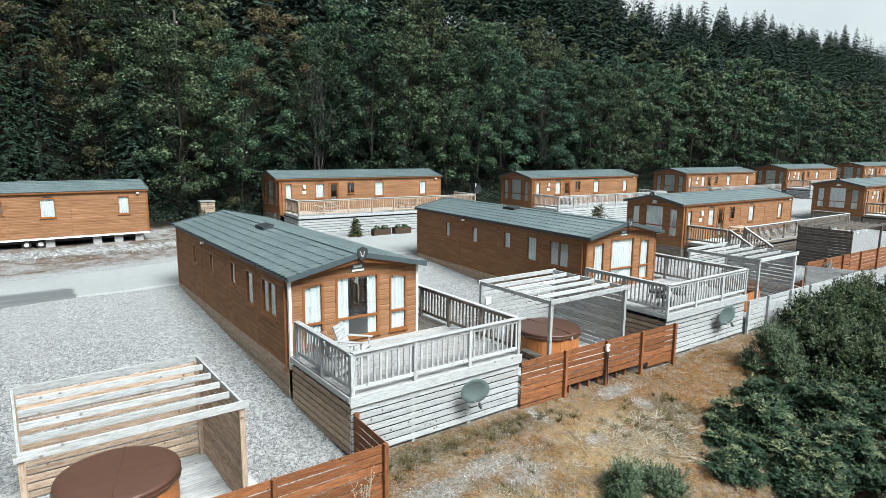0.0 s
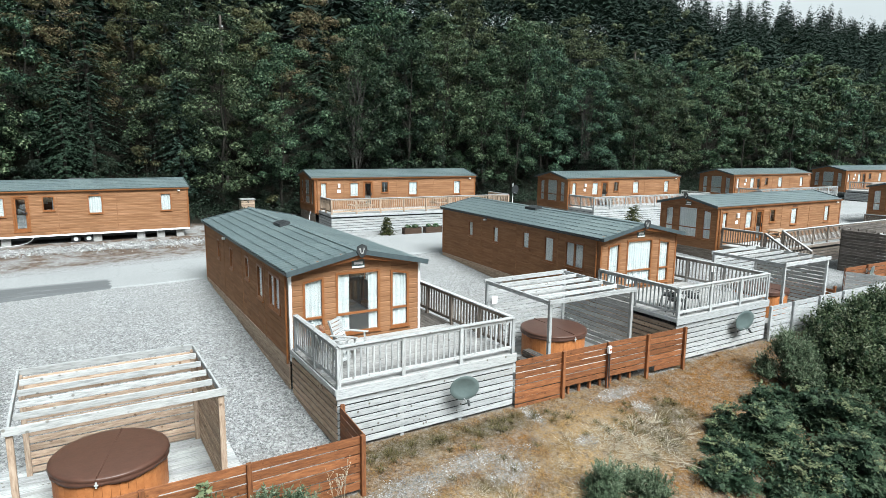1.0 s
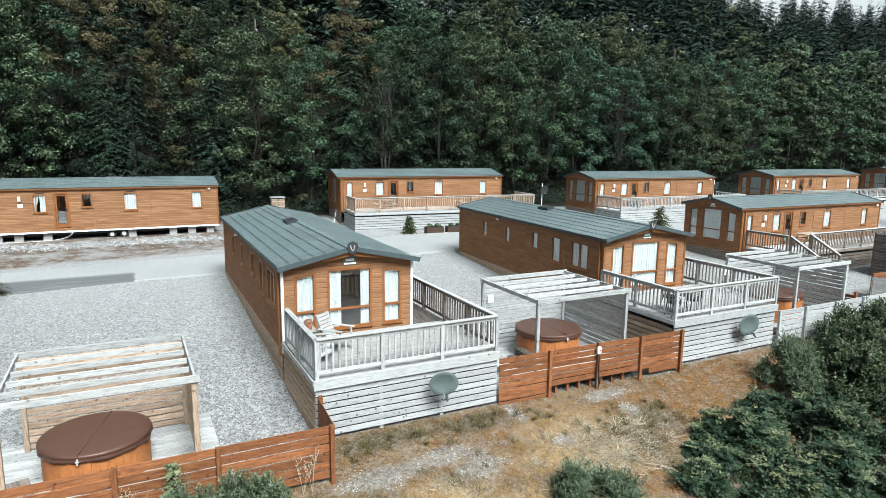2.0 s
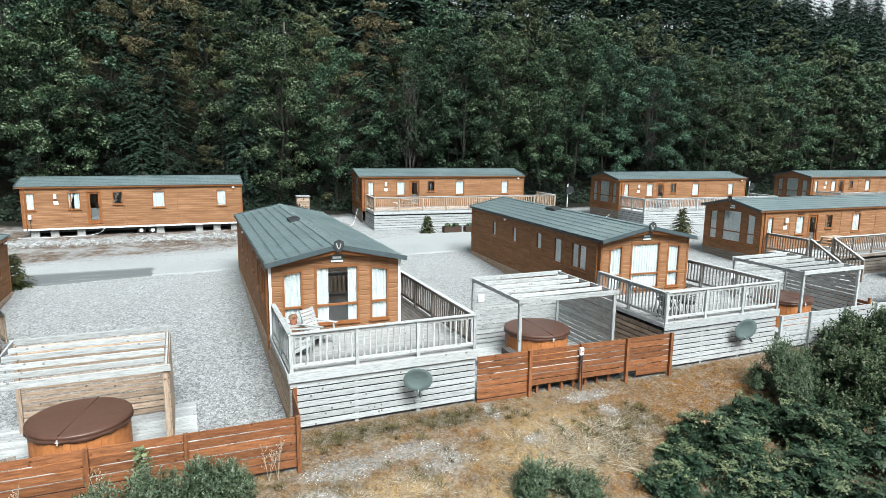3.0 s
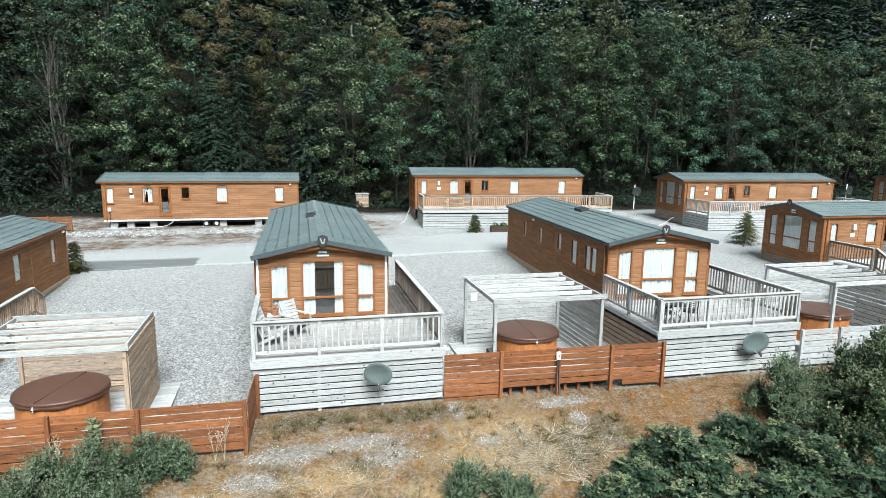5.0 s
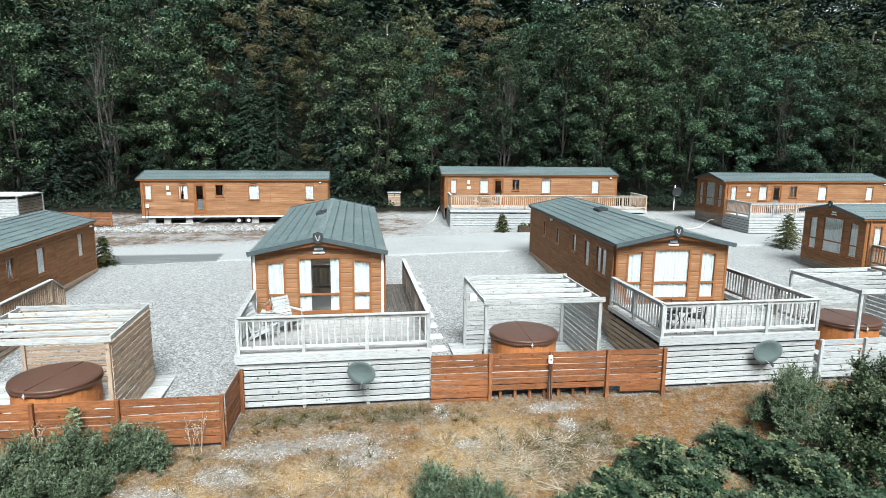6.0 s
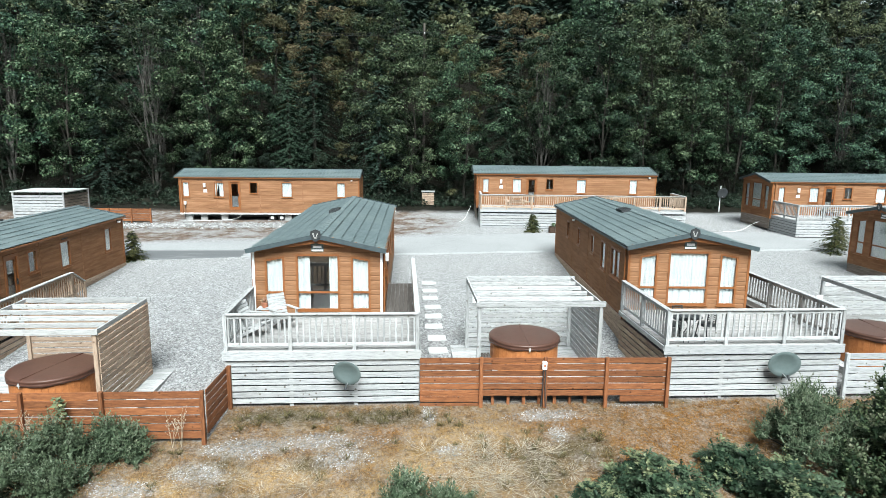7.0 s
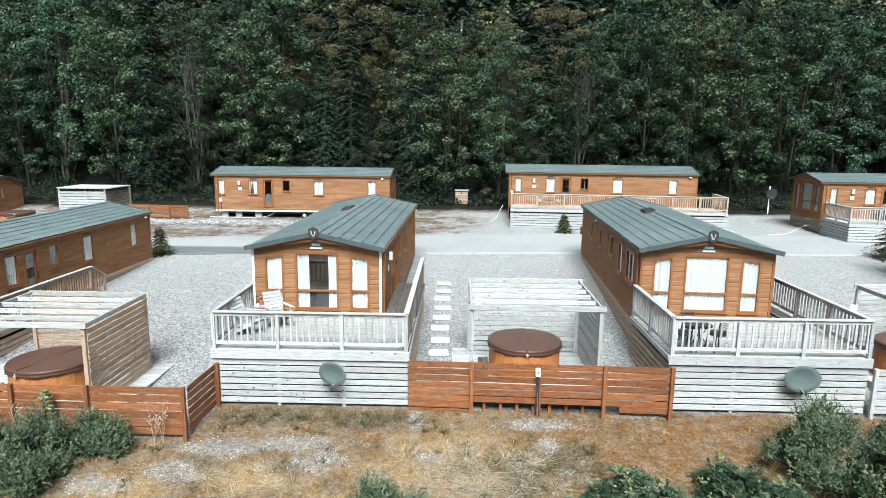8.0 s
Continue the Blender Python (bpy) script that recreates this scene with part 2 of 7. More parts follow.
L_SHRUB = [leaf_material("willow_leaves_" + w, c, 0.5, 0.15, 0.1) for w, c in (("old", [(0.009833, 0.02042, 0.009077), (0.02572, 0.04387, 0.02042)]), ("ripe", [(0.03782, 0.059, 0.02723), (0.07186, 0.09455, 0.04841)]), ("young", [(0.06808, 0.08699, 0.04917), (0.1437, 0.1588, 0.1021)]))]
L_YOUNG = leaf_material("young_conifer_needles", [(0.015, 0.024, 0.0105), (0.0375, 0.0465, 0.018), (0.0975, 0.09375, 0.03375)], 0.6, 0.2, 0.25)


# drifts on the bank: bleached straw, golden moss, dark olive sward
STRAW_AT = [(12.2, 9.9, 1.7, 0.8), (11.2, 9.0, 1.2, 0.6), (12.4, 8.4, 1.3, 0.8), (9.6, 7.8, 1.4, 0.5), (7.8, 8.6, 1.2, 0.5), (5.2, 8.2, 1.2, 0.5)]
GOLD_AT = [(16.3, 9.4, 2.2, 0.9), (18.7, 10.3, 2.6, 1.0), (14.4, 10.2, 1.5, 0.7), (12.9, 7.6, 1.2, 0.6), (10.4, 10.1, 0.9, 0.45), (11.3, 8.1, 0.6, 0.5)]
OLIVE_AT = [(7.6, 11.0, 1.6, 0.45), (10.0, 10.85, 1.3, 0.45), (14.8, 9.3, 0.9, 0.8), (13.7, 8.6, 0.6, 0.9), (8.5, 9.0, 0.5, 0.3)]


def drift_mask(m, spots, scale=2.2, push=2.4, lo=-0.25, hi=0.55):
    """Adds to a material a ragged mask over the given ellipses (centre and half axes); returns its socket."""
    n, l = m.node_tree.nodes, m.node_tree.links
    geo = n.new("ShaderNodeNewGeometry")

    def maths(op, a, c):
        x = n.new("ShaderNodeMath")
        x.operation = op
        for i, v in enumerate((a, c)):
            if isinstance(v, (int, float)):
                x.inputs[i].default_value = v
            else:
                l.new(v, x.inputs[i])
        return x.outputs[0]

    best = -9.0
    for cx, cy, rx, ry in spots:
        d, length = n.new("ShaderNodeVectorMath"), n.new("ShaderNodeVectorMath")
        d.operation, length.operation = "MULTIPLY_ADD", "LENGTH"
        d.inputs[1].default_value, d.inputs[2].default_value = (1 / rx, 1 / ry, 0), (-cx / rx, -cy / ry, 0)
        l.new(geo.outputs["Position"], d.inputs[0])
        l.new(d.outputs[0], length.inputs[0])
        best = maths("MAXIMUM", maths("SUBTRACT", 1.0, length.outputs["Value"]), best)
    t = n.new("ShaderNodeTexNoise")
    t.inputs["Scale"].default_value, t.inputs["Detail"].default_value, t.inputs["Roughness"].default_value = scale, 9.0, 0.8
    l.new(geo.outputs["Position"], t.inputs["Vector"])
    r = n.new("ShaderNodeMapRange")
    r.inputs["From Min"].default_value, r.inputs["From Max"].default_value = lo, hi
    l.new(maths("ADD", best, maths("MULTIPLY", maths("SUBTRACT", t.outputs["Fac"], 0.5), push)), r.inputs["Value"])
    return r.outputs["Result"]


def grass_material():
    """Dry blades: golden, bleached straw and olive-brown tufts in drifts."""
    m = leaf_material("dry_grass_blades", [(0.06525, 0.03024, 0.008), (0.1522, 0.07308, 0.0192), (0.2349, 0.126, 0.0368), (0.3306, 0.21, 0.08)], 0.7, 0.3, 0.0)
    n, l = m.node_tree.nodes, m.node_tree.links
    golden = n["Color Ramp"]
    hs = n["Hue/Saturation/Value"]
    geo = n["Geometry"]
    last = golden.outputs["Color"]
    for scale, lo, hi, stops in ((0.75, 0.5, 0.6, ((0.1131, 0.0632, 0.025), (0.2449, 0.142, 0.056), (0.3754, 0.2462, 0.115))), (0.9, 0.6, 0.7, ((0.04785, 0.0336, 0.0112), (0.1044, 0.07392, 0.0272), (0.174, 0.126, 0.056)))):
        r = n.new("ShaderNodeValToRGB")
        for k, c in enumerate(stops):
            e = r.color_ramp.elements[k] if k < 2 else r.color_ramp.elements.new(1.0)
            e.position, e.color = k / 2, (*c, 1)
        l.new(geo.outputs["Random Per Island"], r.inputs["Fac"])
        t = n.new("ShaderNodeTexNoise")
        t.inputs["Scale"].default_value, t.inputs["Detail"].default_value, t.inputs["Roughness"].default_value = scale, 6.0, 0.7
        l.new(geo.outputs["Position"], t.inputs["Vector"])
        mr = n.new("ShaderNodeMapRange")
        mr.inputs["From Min"].default_value, mr.inputs["From Max"].default_value = lo, hi
        l.new(t.outputs["Fac"], mr.inputs["Value"])
        mx = n.new("ShaderNodeMix")
        mx.data_type = "RGBA"
        l.new(mr.outputs["Result"], mx.inputs["Factor"])
        l.new(last, mx.inputs["A"])
        l.new(r.outputs["Color"], mx.inputs["B"])
        last = mx.outputs["Result"]
    for spots, stops in ((GOLD_AT, ((0.067, 0.0272, 0.005), (0.182, 0.0765, 0.0138), (0.306, 0.15, 0.034))), (STRAW_AT, ((0.1131, 0.0632, 0.0242), (0.2797, 0.1714, 0.07), (0.445, 0.3104, 0.155))),
                         (OLIVE_AT, ((0.0261, 0.02184, 0.008), (0.07395, 0.05712, 0.0208), (0.1479, 0.1092, 0.048)))):
        r = n.new("ShaderNodeValToRGB")
        for k, c in enumerate(stops):
            e = r.color_ramp.elements[k] if k < 2 else r.color_ramp.elements.new(1.0)
            e.position, e.color = k / 2, (*c, 1)
        l.new(geo.outputs["Random Per Island"], r.inputs["Fac"])
        mx = n.new("ShaderNodeMix")
        mx.data_type = "RGBA"
        l.new(drift_mask(m, spots), mx.inputs["Factor"])
        l.new(last, mx.inputs["A"])
        l.new(r.outputs["Color"], mx.inputs["B"])
        last = mx.outputs["Result"]
    l.new(last, hs.inputs["Color"])
    return m


L_GRASS = grass_material()
L_STRAW = leaf_material("bleached_straw", [(0.25, 0.2, 0.14), (0.4, 0.35, 0.27), (0.5, 0.46, 0.38)], 0.7, 0.3, 0.0)
L_TUFT = leaf_material("green_tufts", [(0.03, 0.026, 0.011), (0.07, 0.062, 0.026), (0.15, 0.125, 0.058)], 0.7, 0.3, 0.2)


# ---- building helpers ----
def mesh_of(name, bm, mat):
    me = bpy.data.meshes.new(name)
    bm.to_mesh(me)
    bm.free()
    me.materials.append(mat)
    return me


def thing(name, m, label, category, group="", kind=""):
    e = new(name)
    e.empty_display_size = 0.3
    e.matrix_basis = m
    return tagged(e, label, category, group, kind)


def part(name, bm, mat, parent, label="", m=None):
    """Links a bmesh (or a ready mesh) as one mesh object under a thing or a part."""
    me = bm if isinstance(bm, bpy.types.Mesh) else mesh_of(name, bm, mat)
    ob = new(name, me)
    ob.parent = parent
    if m is not None:
        ob.matrix_basis = m
    return tagged(ob, label)


def box(bm, x0, x1, y0, y1, z0, z1):
    v = [bm.verts.new(c) for c in ((x0, y0, z0), (x1, y0, z0), (x1, y1, z0), (x0, y1, z0), (x0, y0, z1), (x1, y0, z1), (x1, y1, z1), (x0, y1, z1))]
    for f in ((3, 2, 1, 0), (4, 5, 6, 7), (0, 1, 5, 4), (1, 2, 6, 5), (2, 3, 7, 6), (3, 0, 4, 7)):
        bm.faces.new([v[i] for i in f])
    return bm


def prism(bm, poly, x0, x1):
    """A polygon in (y, z), counter-clockwise seen from +x, drawn out along x."""
    a = [bm.verts.new((x0, y, z)) for y, z in poly]
    b = [bm.verts.new((x1, y, z)) for y, z in poly]
    n = len(poly)
    bm.faces.new(list(reversed(a)))
    bm.faces.new(b)
    for i in range(n):
        j = (i + 1) % n
        bm.faces.new((a[i], a[j], b[j], b[i]))
    return bm


def tube(bm, pts, radii, sides=8):
    rings = []
    for i, p in enumerate(pts):
        p = Vector(p)
        d = (Vector(pts[min(i + 1, len(pts) - 1)]) - Vector(pts[max(i - 1, 0)])).normalized()
        a = d.cross(Vector((0.31, 0.95, 0.07))).normalized()
        b = d.cross(a)
        rings.append([bm.verts.new(p + radii[i] * (math.cos(t) * a + math.sin(t) * b)) for t in (2 * math.pi * k / sides for k in range(sides))])
    for r0, r1 in zip(rings, rings[1:]):
        for k in range(sides):
            bm.faces.new((r0[k], r0[(k + 1) % sides], r1[(k + 1) % sides], r1[k]))
    bm.faces.new(list(reversed(rings[0])))
    bm.faces.new(rings[-1])
    return bm


def lathe(bm, profile, sides=40):
    """(radius, z) pairs from bottom to top turned about z; closed at radius 0."""
    rings = [[bm.verts.new((r * math.cos(2 * math.pi * k / sides), r * math.sin(2 * math.pi * k / sides), z)) for k in range(sides)] if r > 0
             else [bm.verts.new((0, 0, z))] for r, z in profile]
    for r0, r1 in zip(rings, rings[1:]):
        for k in range(sides):
            j = (k + 1) % sides
            if len(r0) == 1:
                bm.faces.new((r0[0], r1[j], r1[k]))
            elif len(r1) == 1:
                bm.faces.new((r0[k], r0[j], r1[0]))
            else:
                bm.faces.new((r0[k], r0[j], r1[j], r1[k]))
    return bm


_beams = {}


def beam(name, p0, p1, w, h, mat, parent, label="", up=(0, 0, 1)):
    """A sawn timber from p0 to p1 (centre line), w across and h upright, with eased edges; alike ones share a mesh."""
    p0, p1 = Vector(p0), Vector(p1)
    length = (p1 - p0).length
    key = (round(length, 2), w, h, mat.name)
    if key not in _beams:
        c = min(0.006, 0.2 * min(w, h))
        y, z = w / 2, h / 2
        poly = [(-y + c, -z), (y - c, -z), (y, -z + c), (y, z - c), (y - c, z), (-y + c, z), (-y, z - c), (-y, -z + c)]
        _beams[key] = mesh_of(name, prism(bmesh.new(), poly, -key[0] / 2, key[0] / 2), mat)
    ob = new(name, _beams[key])
    ob.parent = parent
    xa = (p1 - p0).normalized()
    ya = Vector(up).cross(xa).normalized()
    za = xa.cross(ya)
    ob.matrix_basis = Matrix.Translation((p0 + p1) / 2) @ Matrix((xa, ya, za)).transposed().to_4x4()
    return tagged(ob, label)


def fill_mesh(name, verts, faces_n, mat):
    """A mesh of separate triangles or quads from a flat array of corners (faces_n corners each)."""
    verts = np.asarray(verts, dtype=np.float32).reshape(-1, 3)
    nv = len(verts)
    nf = nv // faces_n
    me = bpy.data.meshes.new(name)
    me.vertices.add(nv)
    me.vertices.foreach_set("co", verts.ravel())
    me.loops.add(nv)
    me.loops.foreach_set("vertex_index", np.arange(nv, dtype=np.int32))
    me.polygons.add(nf)
    me.polygons.foreach_set("loop_start", np.arange(0, nv, faces_n, dtype=np.int32))
    me.polygons.foreach_set("loop_total", np.full(nf, faces_n, dtype=np.int32))
    me.update(calc_edges=True)
    me.materials.append(mat)
    return me


# ---- ground ----
GY = [-400, -60, 0, 6, 9.2, 11.2, 12.5, 15, 20, 27, 30, 36, 38, 41, 46, 50, 92, 400]
GZ = [-30, -14, -2.9, -1.35, -0.62, -0.42, -0.3, -0.12, 0.2, 0.58, 0.62, 0.7, 0.77, 0.84, 1.35, 2.2, 28.0, 34.0]


def ground_z(x, y):
    z = float(np.interp(y, GY, GZ))
    if y > 50:
        z += min(1.0, (y - 50) / 40) * float(np.interp(x, [110, 128, 138, 150, 260], [0.0, -7.0, -7.0, -1.0, 0.5]))
    return z


def ground_bump(x, y):
    b = 0.05 * noise.noise((x * 0.7, y * 0.7, 0.3)) + 0.1 * noise.noise((x * 0.16, y * 0.16, 4.0))
    k = 1.0 if y < 10.5 else 0.22 if y < 37 else min(1.0, 0.22 + (y - 37) * 0.1)
    if y > 55:
        b += 1.2 * noise.noise((x * 0.03, y * 0.03, 9.0))
    return b * k


# patches of bare stone chips on the bank: centre and half axes
SCREE = [(6.9, 9.6, 1.3, 0.45), (8.6, 9.8, 1.3, 0.4), (9.2, 9.2, 0.8, 0.45), (6.1, 8.8, 0.8, 0.4), (11.2, 10.9, 0.25, 0.6), (11.6, 9.3, 0.45, 0.3),
         (14.3, 10.8, 1.1, 0.35), (14.4, 9.9, 0.35, 0.4), (16.8, 11.3, 0.9, 0.14), (4.6, 8.3, 0.9, 0.35)]


def scree_at(x, y):
    return max(1.0 - math.hypot((x - a) / c, (y - b) / d) for a, b, c, d in SCREE)


def axis(spans):
    out = []
    for a, b, step in spans:
        out += list(np.arange(a, b, step))
    return out + [spans[-1][1]]


def ground_material():
    m = bpy.data.materials.new("ground_gravel_grass_and_soil")
    m.use_nodes = True
    n, l = m.node_tree.nodes, m.node_tree.links
    b = n["Principled BSDF"]
    b.inputs["Roughness"].default_value, b.inputs["Specular IOR Level"].default_value = 0.9, 0.15
    geo = n.new("ShaderNodeNewGeometry")
    sep = n.new("ShaderNodeSeparateXYZ")
    l.new(geo.outputs["Position"], sep.inputs[0])

    def tex(scale, detail=5.0, rough=0.6):
        t = n.new("ShaderNodeTexNoise")
        t.inputs["Scale"].default_value, t.inputs["Detail"].default_value, t.inputs["Roughness"].default_value = scale, detail, rough
        l.new(geo.outputs["Position"], t.inputs["Vector"])
        return t.outputs["Fac"]

    def ramp(fac, *stops):
        r = n.new("ShaderNodeValToRGB")
        for i, (p, c) in enumerate(stops):
            e = r.color_ramp.elements[i] if i < 2 else r.color_ramp.elements.new(p)
            e.position, e.color = p, (*c, 1)
        l.new(fac, r.inputs["Fac"])
        return r.outputs["Color"]

    def mix(fac, a, c, kind="MIX"):
        x = n.new("ShaderNodeMix")
        x.data_type, x.blend_type = "RGBA", kind
        for sock, v in (("Factor", fac), ("A", a), ("B", c)):
            if isinstance(v, (int, float)):
                x.inputs[sock].default_value = v
            else:
                l.new(v, x.inputs[sock])
        return x.outputs["Result"]

    def maths(op, a, c=0.0):
        x = n.new("ShaderNodeMath")
        x.operation = op
        for i, v in enumerate((a, c)):
            if isinstance(v, (int, float)):
                x.inputs[i].default_value = v
            else:
                l.new(v, x.inputs[i])
        return x.outputs[0]

    def between(v, a, c):
        r = n.new("ShaderNodeMapRange")
        r.inputs["From Min"].default_value, r.inputs["From Max"].default_value = a, c
        l.new(v, r.inputs["Value"])
        return r.outputs["Result"]

    ragged = maths("ADD", sep.outputs["Y"], maths("MULTIPLY", maths("SUBTRACT", tex(0.55), 0.5), 2.2))
    # crushed grey stone
    vor = n.new("ShaderNodeTexVoronoi")
    vor.inputs["Scale"].default_value = 36.0
    l.new(geo.outputs["Position"], vor.inputs["Vector"])
    grit = ramp(vor.outputs["Color"], (0.12, (0.052, 0.053, 0.054)), (0.5, (0.228, 0.232, 0.236)), (0.88, (0.47, 0.476, 0.482)))
    coarse = n.new("ShaderNodeTexVoronoi")
    coarse.inputs["Scale"].default_value = 15.0
    l.new(geo.outputs["Position"], coarse.inputs["Vector"])
    grit = mix(0.45, grit, ramp(coarse.outputs["Color"], (0.2, (0.085, 0.087, 0.09)), (0.5, (0.25, 0.254, 0.258)), (0.8, (0.5, 0.505, 0.51))))
    gravel = mix(maths("MULTIPLY", between(tex(0.5), 0.4, 0.75), 0.35), grit, ramp(tex(70), (0.35, (0.14, 0.138, 0.133)), (0.65, (0.34, 0.335, 0.325))))
    gravel = mix(maths("MULTIPLY", between(tex(0.35, 6, 0.7), 0.5, 0.7), 0.4), gravel, mix(0.5, grit, ramp(tex(30), (0.3, (0.13, 0.105, 0.085)), (0.7, (0.26, 0.235, 0.205)))))
    # paler beyond y = 17: brightness of gravel seen at a slant, painted in
    gravel = mix(maths("MULTIPLY", between(sep.outputs["Y"], 17.0, 26.0), 0.35), gravel, ramp(tex(40, 8, 0.8), (0.35, (0.225, 0.23, 0.232)), (0.65, (0.48, 0.486, 0.488))))
    # dry grass bank
    straw = ramp(tex(13, 8, 0.8), (0.36, (0.024, 0.012, 0.005)), (0.48, (0.125, 0.065, 0.023)), (0.62, (0.27, 0.16, 0.065)))
    pale = ramp(tex(18, 8, 0.85), (0.36, (0.05, 0.03, 0.014)), (0.64, (0.35, 0.24, 0.125)))
    green = ramp(tex(14, 8, 0.75), (0.3, (0.035, 0.031, 0.014)), (0.7, (0.104, 0.08, 0.035)))
    meadow = maths("SUBTRACT", tex(0.8, 7, 0.75), maths("MULTIPLY", between(sep.outputs["X"], 13.0, 16.5), 0.09))
    gold = ramp(tex(16, 8, 0.8), (0.36, (0.04, 0.018, 0.005)), (0.5, (0.165, 0.078, 0.018)), (0.66, (0.3, 0.16, 0.042)))
    bleached = ramp(tex(20, 8, 0.85), (0.36, (0.07, 0.038, 0.015)), (0.5, (0.265, 0.165, 0.068)), (0.66, (0.46, 0.33, 0.165)))
    bank = mix(maths("MULTIPLY", between(meadow, 0.48, 0.6), 0.8), straw, pale)
    bank = mix(maths("MULTIPLY", between(tex(0.5, 7, 0.75), 0.52, 0.66), 0.8), bank, green)
    bank = mix(drift_mask(m, GOLD_AT), bank, gold)
    bank = mix(drift_mask(m, STRAW_AT), bank, bleached)
    bank = mix(maths("MULTIPLY", drift_mask(m, OLIVE_AT), 0.85), bank, green)
    clods = ramp(tex(24, 8, 0.8), (0.36, (0.02, 0.013, 0.008)), (0.64, (0.12, 0.075, 0.042)))
    bank = mix(maths("MULTIPLY", between(tex(4.5, 7, 0.75), 0.51, 0.62), 0.85), bank, clods)
    scree = mix(0.4, gravel, pale)
    patches = 0.0
    for cx, cy, rx, ry in SCREE:
        d = n.new("ShaderNodeVectorMath")
        d.operation = "MULTIPLY_ADD"
        d.inputs[1].default_value, d.inputs[2].default_value = (1 / rx, 1 / ry, 0), (-cx / rx, -cy / ry, 0)
        l.new(geo.outputs["Position"], d.inputs[0])
        length = n.new("ShaderNodeVectorMath")
        length.operation = "LENGTH"
        l.new(d.outputs[0], length.inputs[0])
        patches = maths("MAXIMUM", maths("SUBTRACT", 1.0, length.outputs["Value"]), patches)
    ragged_edge = maths("MULTIPLY", maths("SUBTRACT", tex(2.6, 8, 0.8), 0.5), 3.0)
    fine_edge = maths("MULTIPLY", maths("SUBTRACT", tex(14, 8, 0.8), 0.5), 4.0)
    bank = mix(maths("MULTIPLY", between(maths("ADD", maths("ADD", patches, ragged_edge), fine_edge), -0.35, 0.9), 0.9), bank, scree)
    bank = mix(maths("MULTIPLY", between(tex(0.9, 8, 0.8), 0.6, 0.75), 0.2), bank, scree)
    # trampled soil behind the road
    soil = ramp(tex(3, 8, 0.7), (0.3, (0.055, 0.036, 0.026)), (0.5, (0.12, 0.084, 0.063)), (0.7, (0.22, 0.185, 0.158)))
    soil = mix(maths("MULTIPLY", between(tex(0.7, 7, 0.7), 0.44, 0.58), 0.85), soil, gravel)
    # leaf litter near black: the shade under the trees is in its colour
    shade_litter = ramp(tex(4, 8, 0.7), (0.3, (0.004, 0.004, 0.003)), (0.7, (0.016, 0.015, 0.009)))
    edge = maths("ADD", sep.outputs["Y"], maths("MULTIPLY", maths("SUBTRACT", tex(1.6), 0.5), 0.5))
    edge = maths("SUBTRACT", edge, maths("MULTIPLY", between(sep.outputs["X"], 5.9, 6.05), 1.5))
    col = mix(between(edge, 9.9, 10.15), bank, gravel)
    left_of = between(maths("ADD", sep.outputs["X"], maths("MULTIPLY", tex(0.3), 6.0)), 17.5, 15.5)
    beyond = maths("SUBTRACT", ragged, maths("MULTIPLY", sep.outputs["X"], 0.17))
    col = mix(maths("MULTIPLY", between(beyond, 32.2, 33.0), left_of), col, soil)
    col = mix(between(ragged, 42.6, 43.8), col, shade_litter)
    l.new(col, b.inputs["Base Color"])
    bp = n.new("ShaderNodeBump")
    bp.inputs["Strength"].default_value, bp.inputs["Distance"].default_value = 1.0, 0.04
    l.new(vor.outputs["Distance"], bp.inputs["Height"])
    l.new(bp.outputs["Normal"], b.inputs["Normal"])
    return m


def build_ground():
    xs = axis([(-420, -60, 30), (-60, -10, 2.5), (-10, 36, 0.6), (36, 120, 3), (120, 600, 30)])
    ys = axis([(-400, -60, 40), (-60, 0, 5), (0, 12, 0.35), (12, 50, 1.0), (50, 100, 4), (100, 400, 30)])
    bm = bmesh.new()
    grid = [[bm.verts.new((x, y, ground_z(x, y) + ground_bump(x, y))) for y in ys] for x in xs]
    for i in range(len(xs) - 1):
        for j in range(len(ys) - 1):
            bm.faces.new((grid[i][j], grid[i + 1][j], grid[i + 1][j + 1], grid[i][j + 1]))
    for f in bm.faces:
        f.smooth = True
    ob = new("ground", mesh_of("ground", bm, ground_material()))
    tagged(ob, "grey gravel, dry grassy bank and bare soil", "ground", kind="structure")


build_ground()


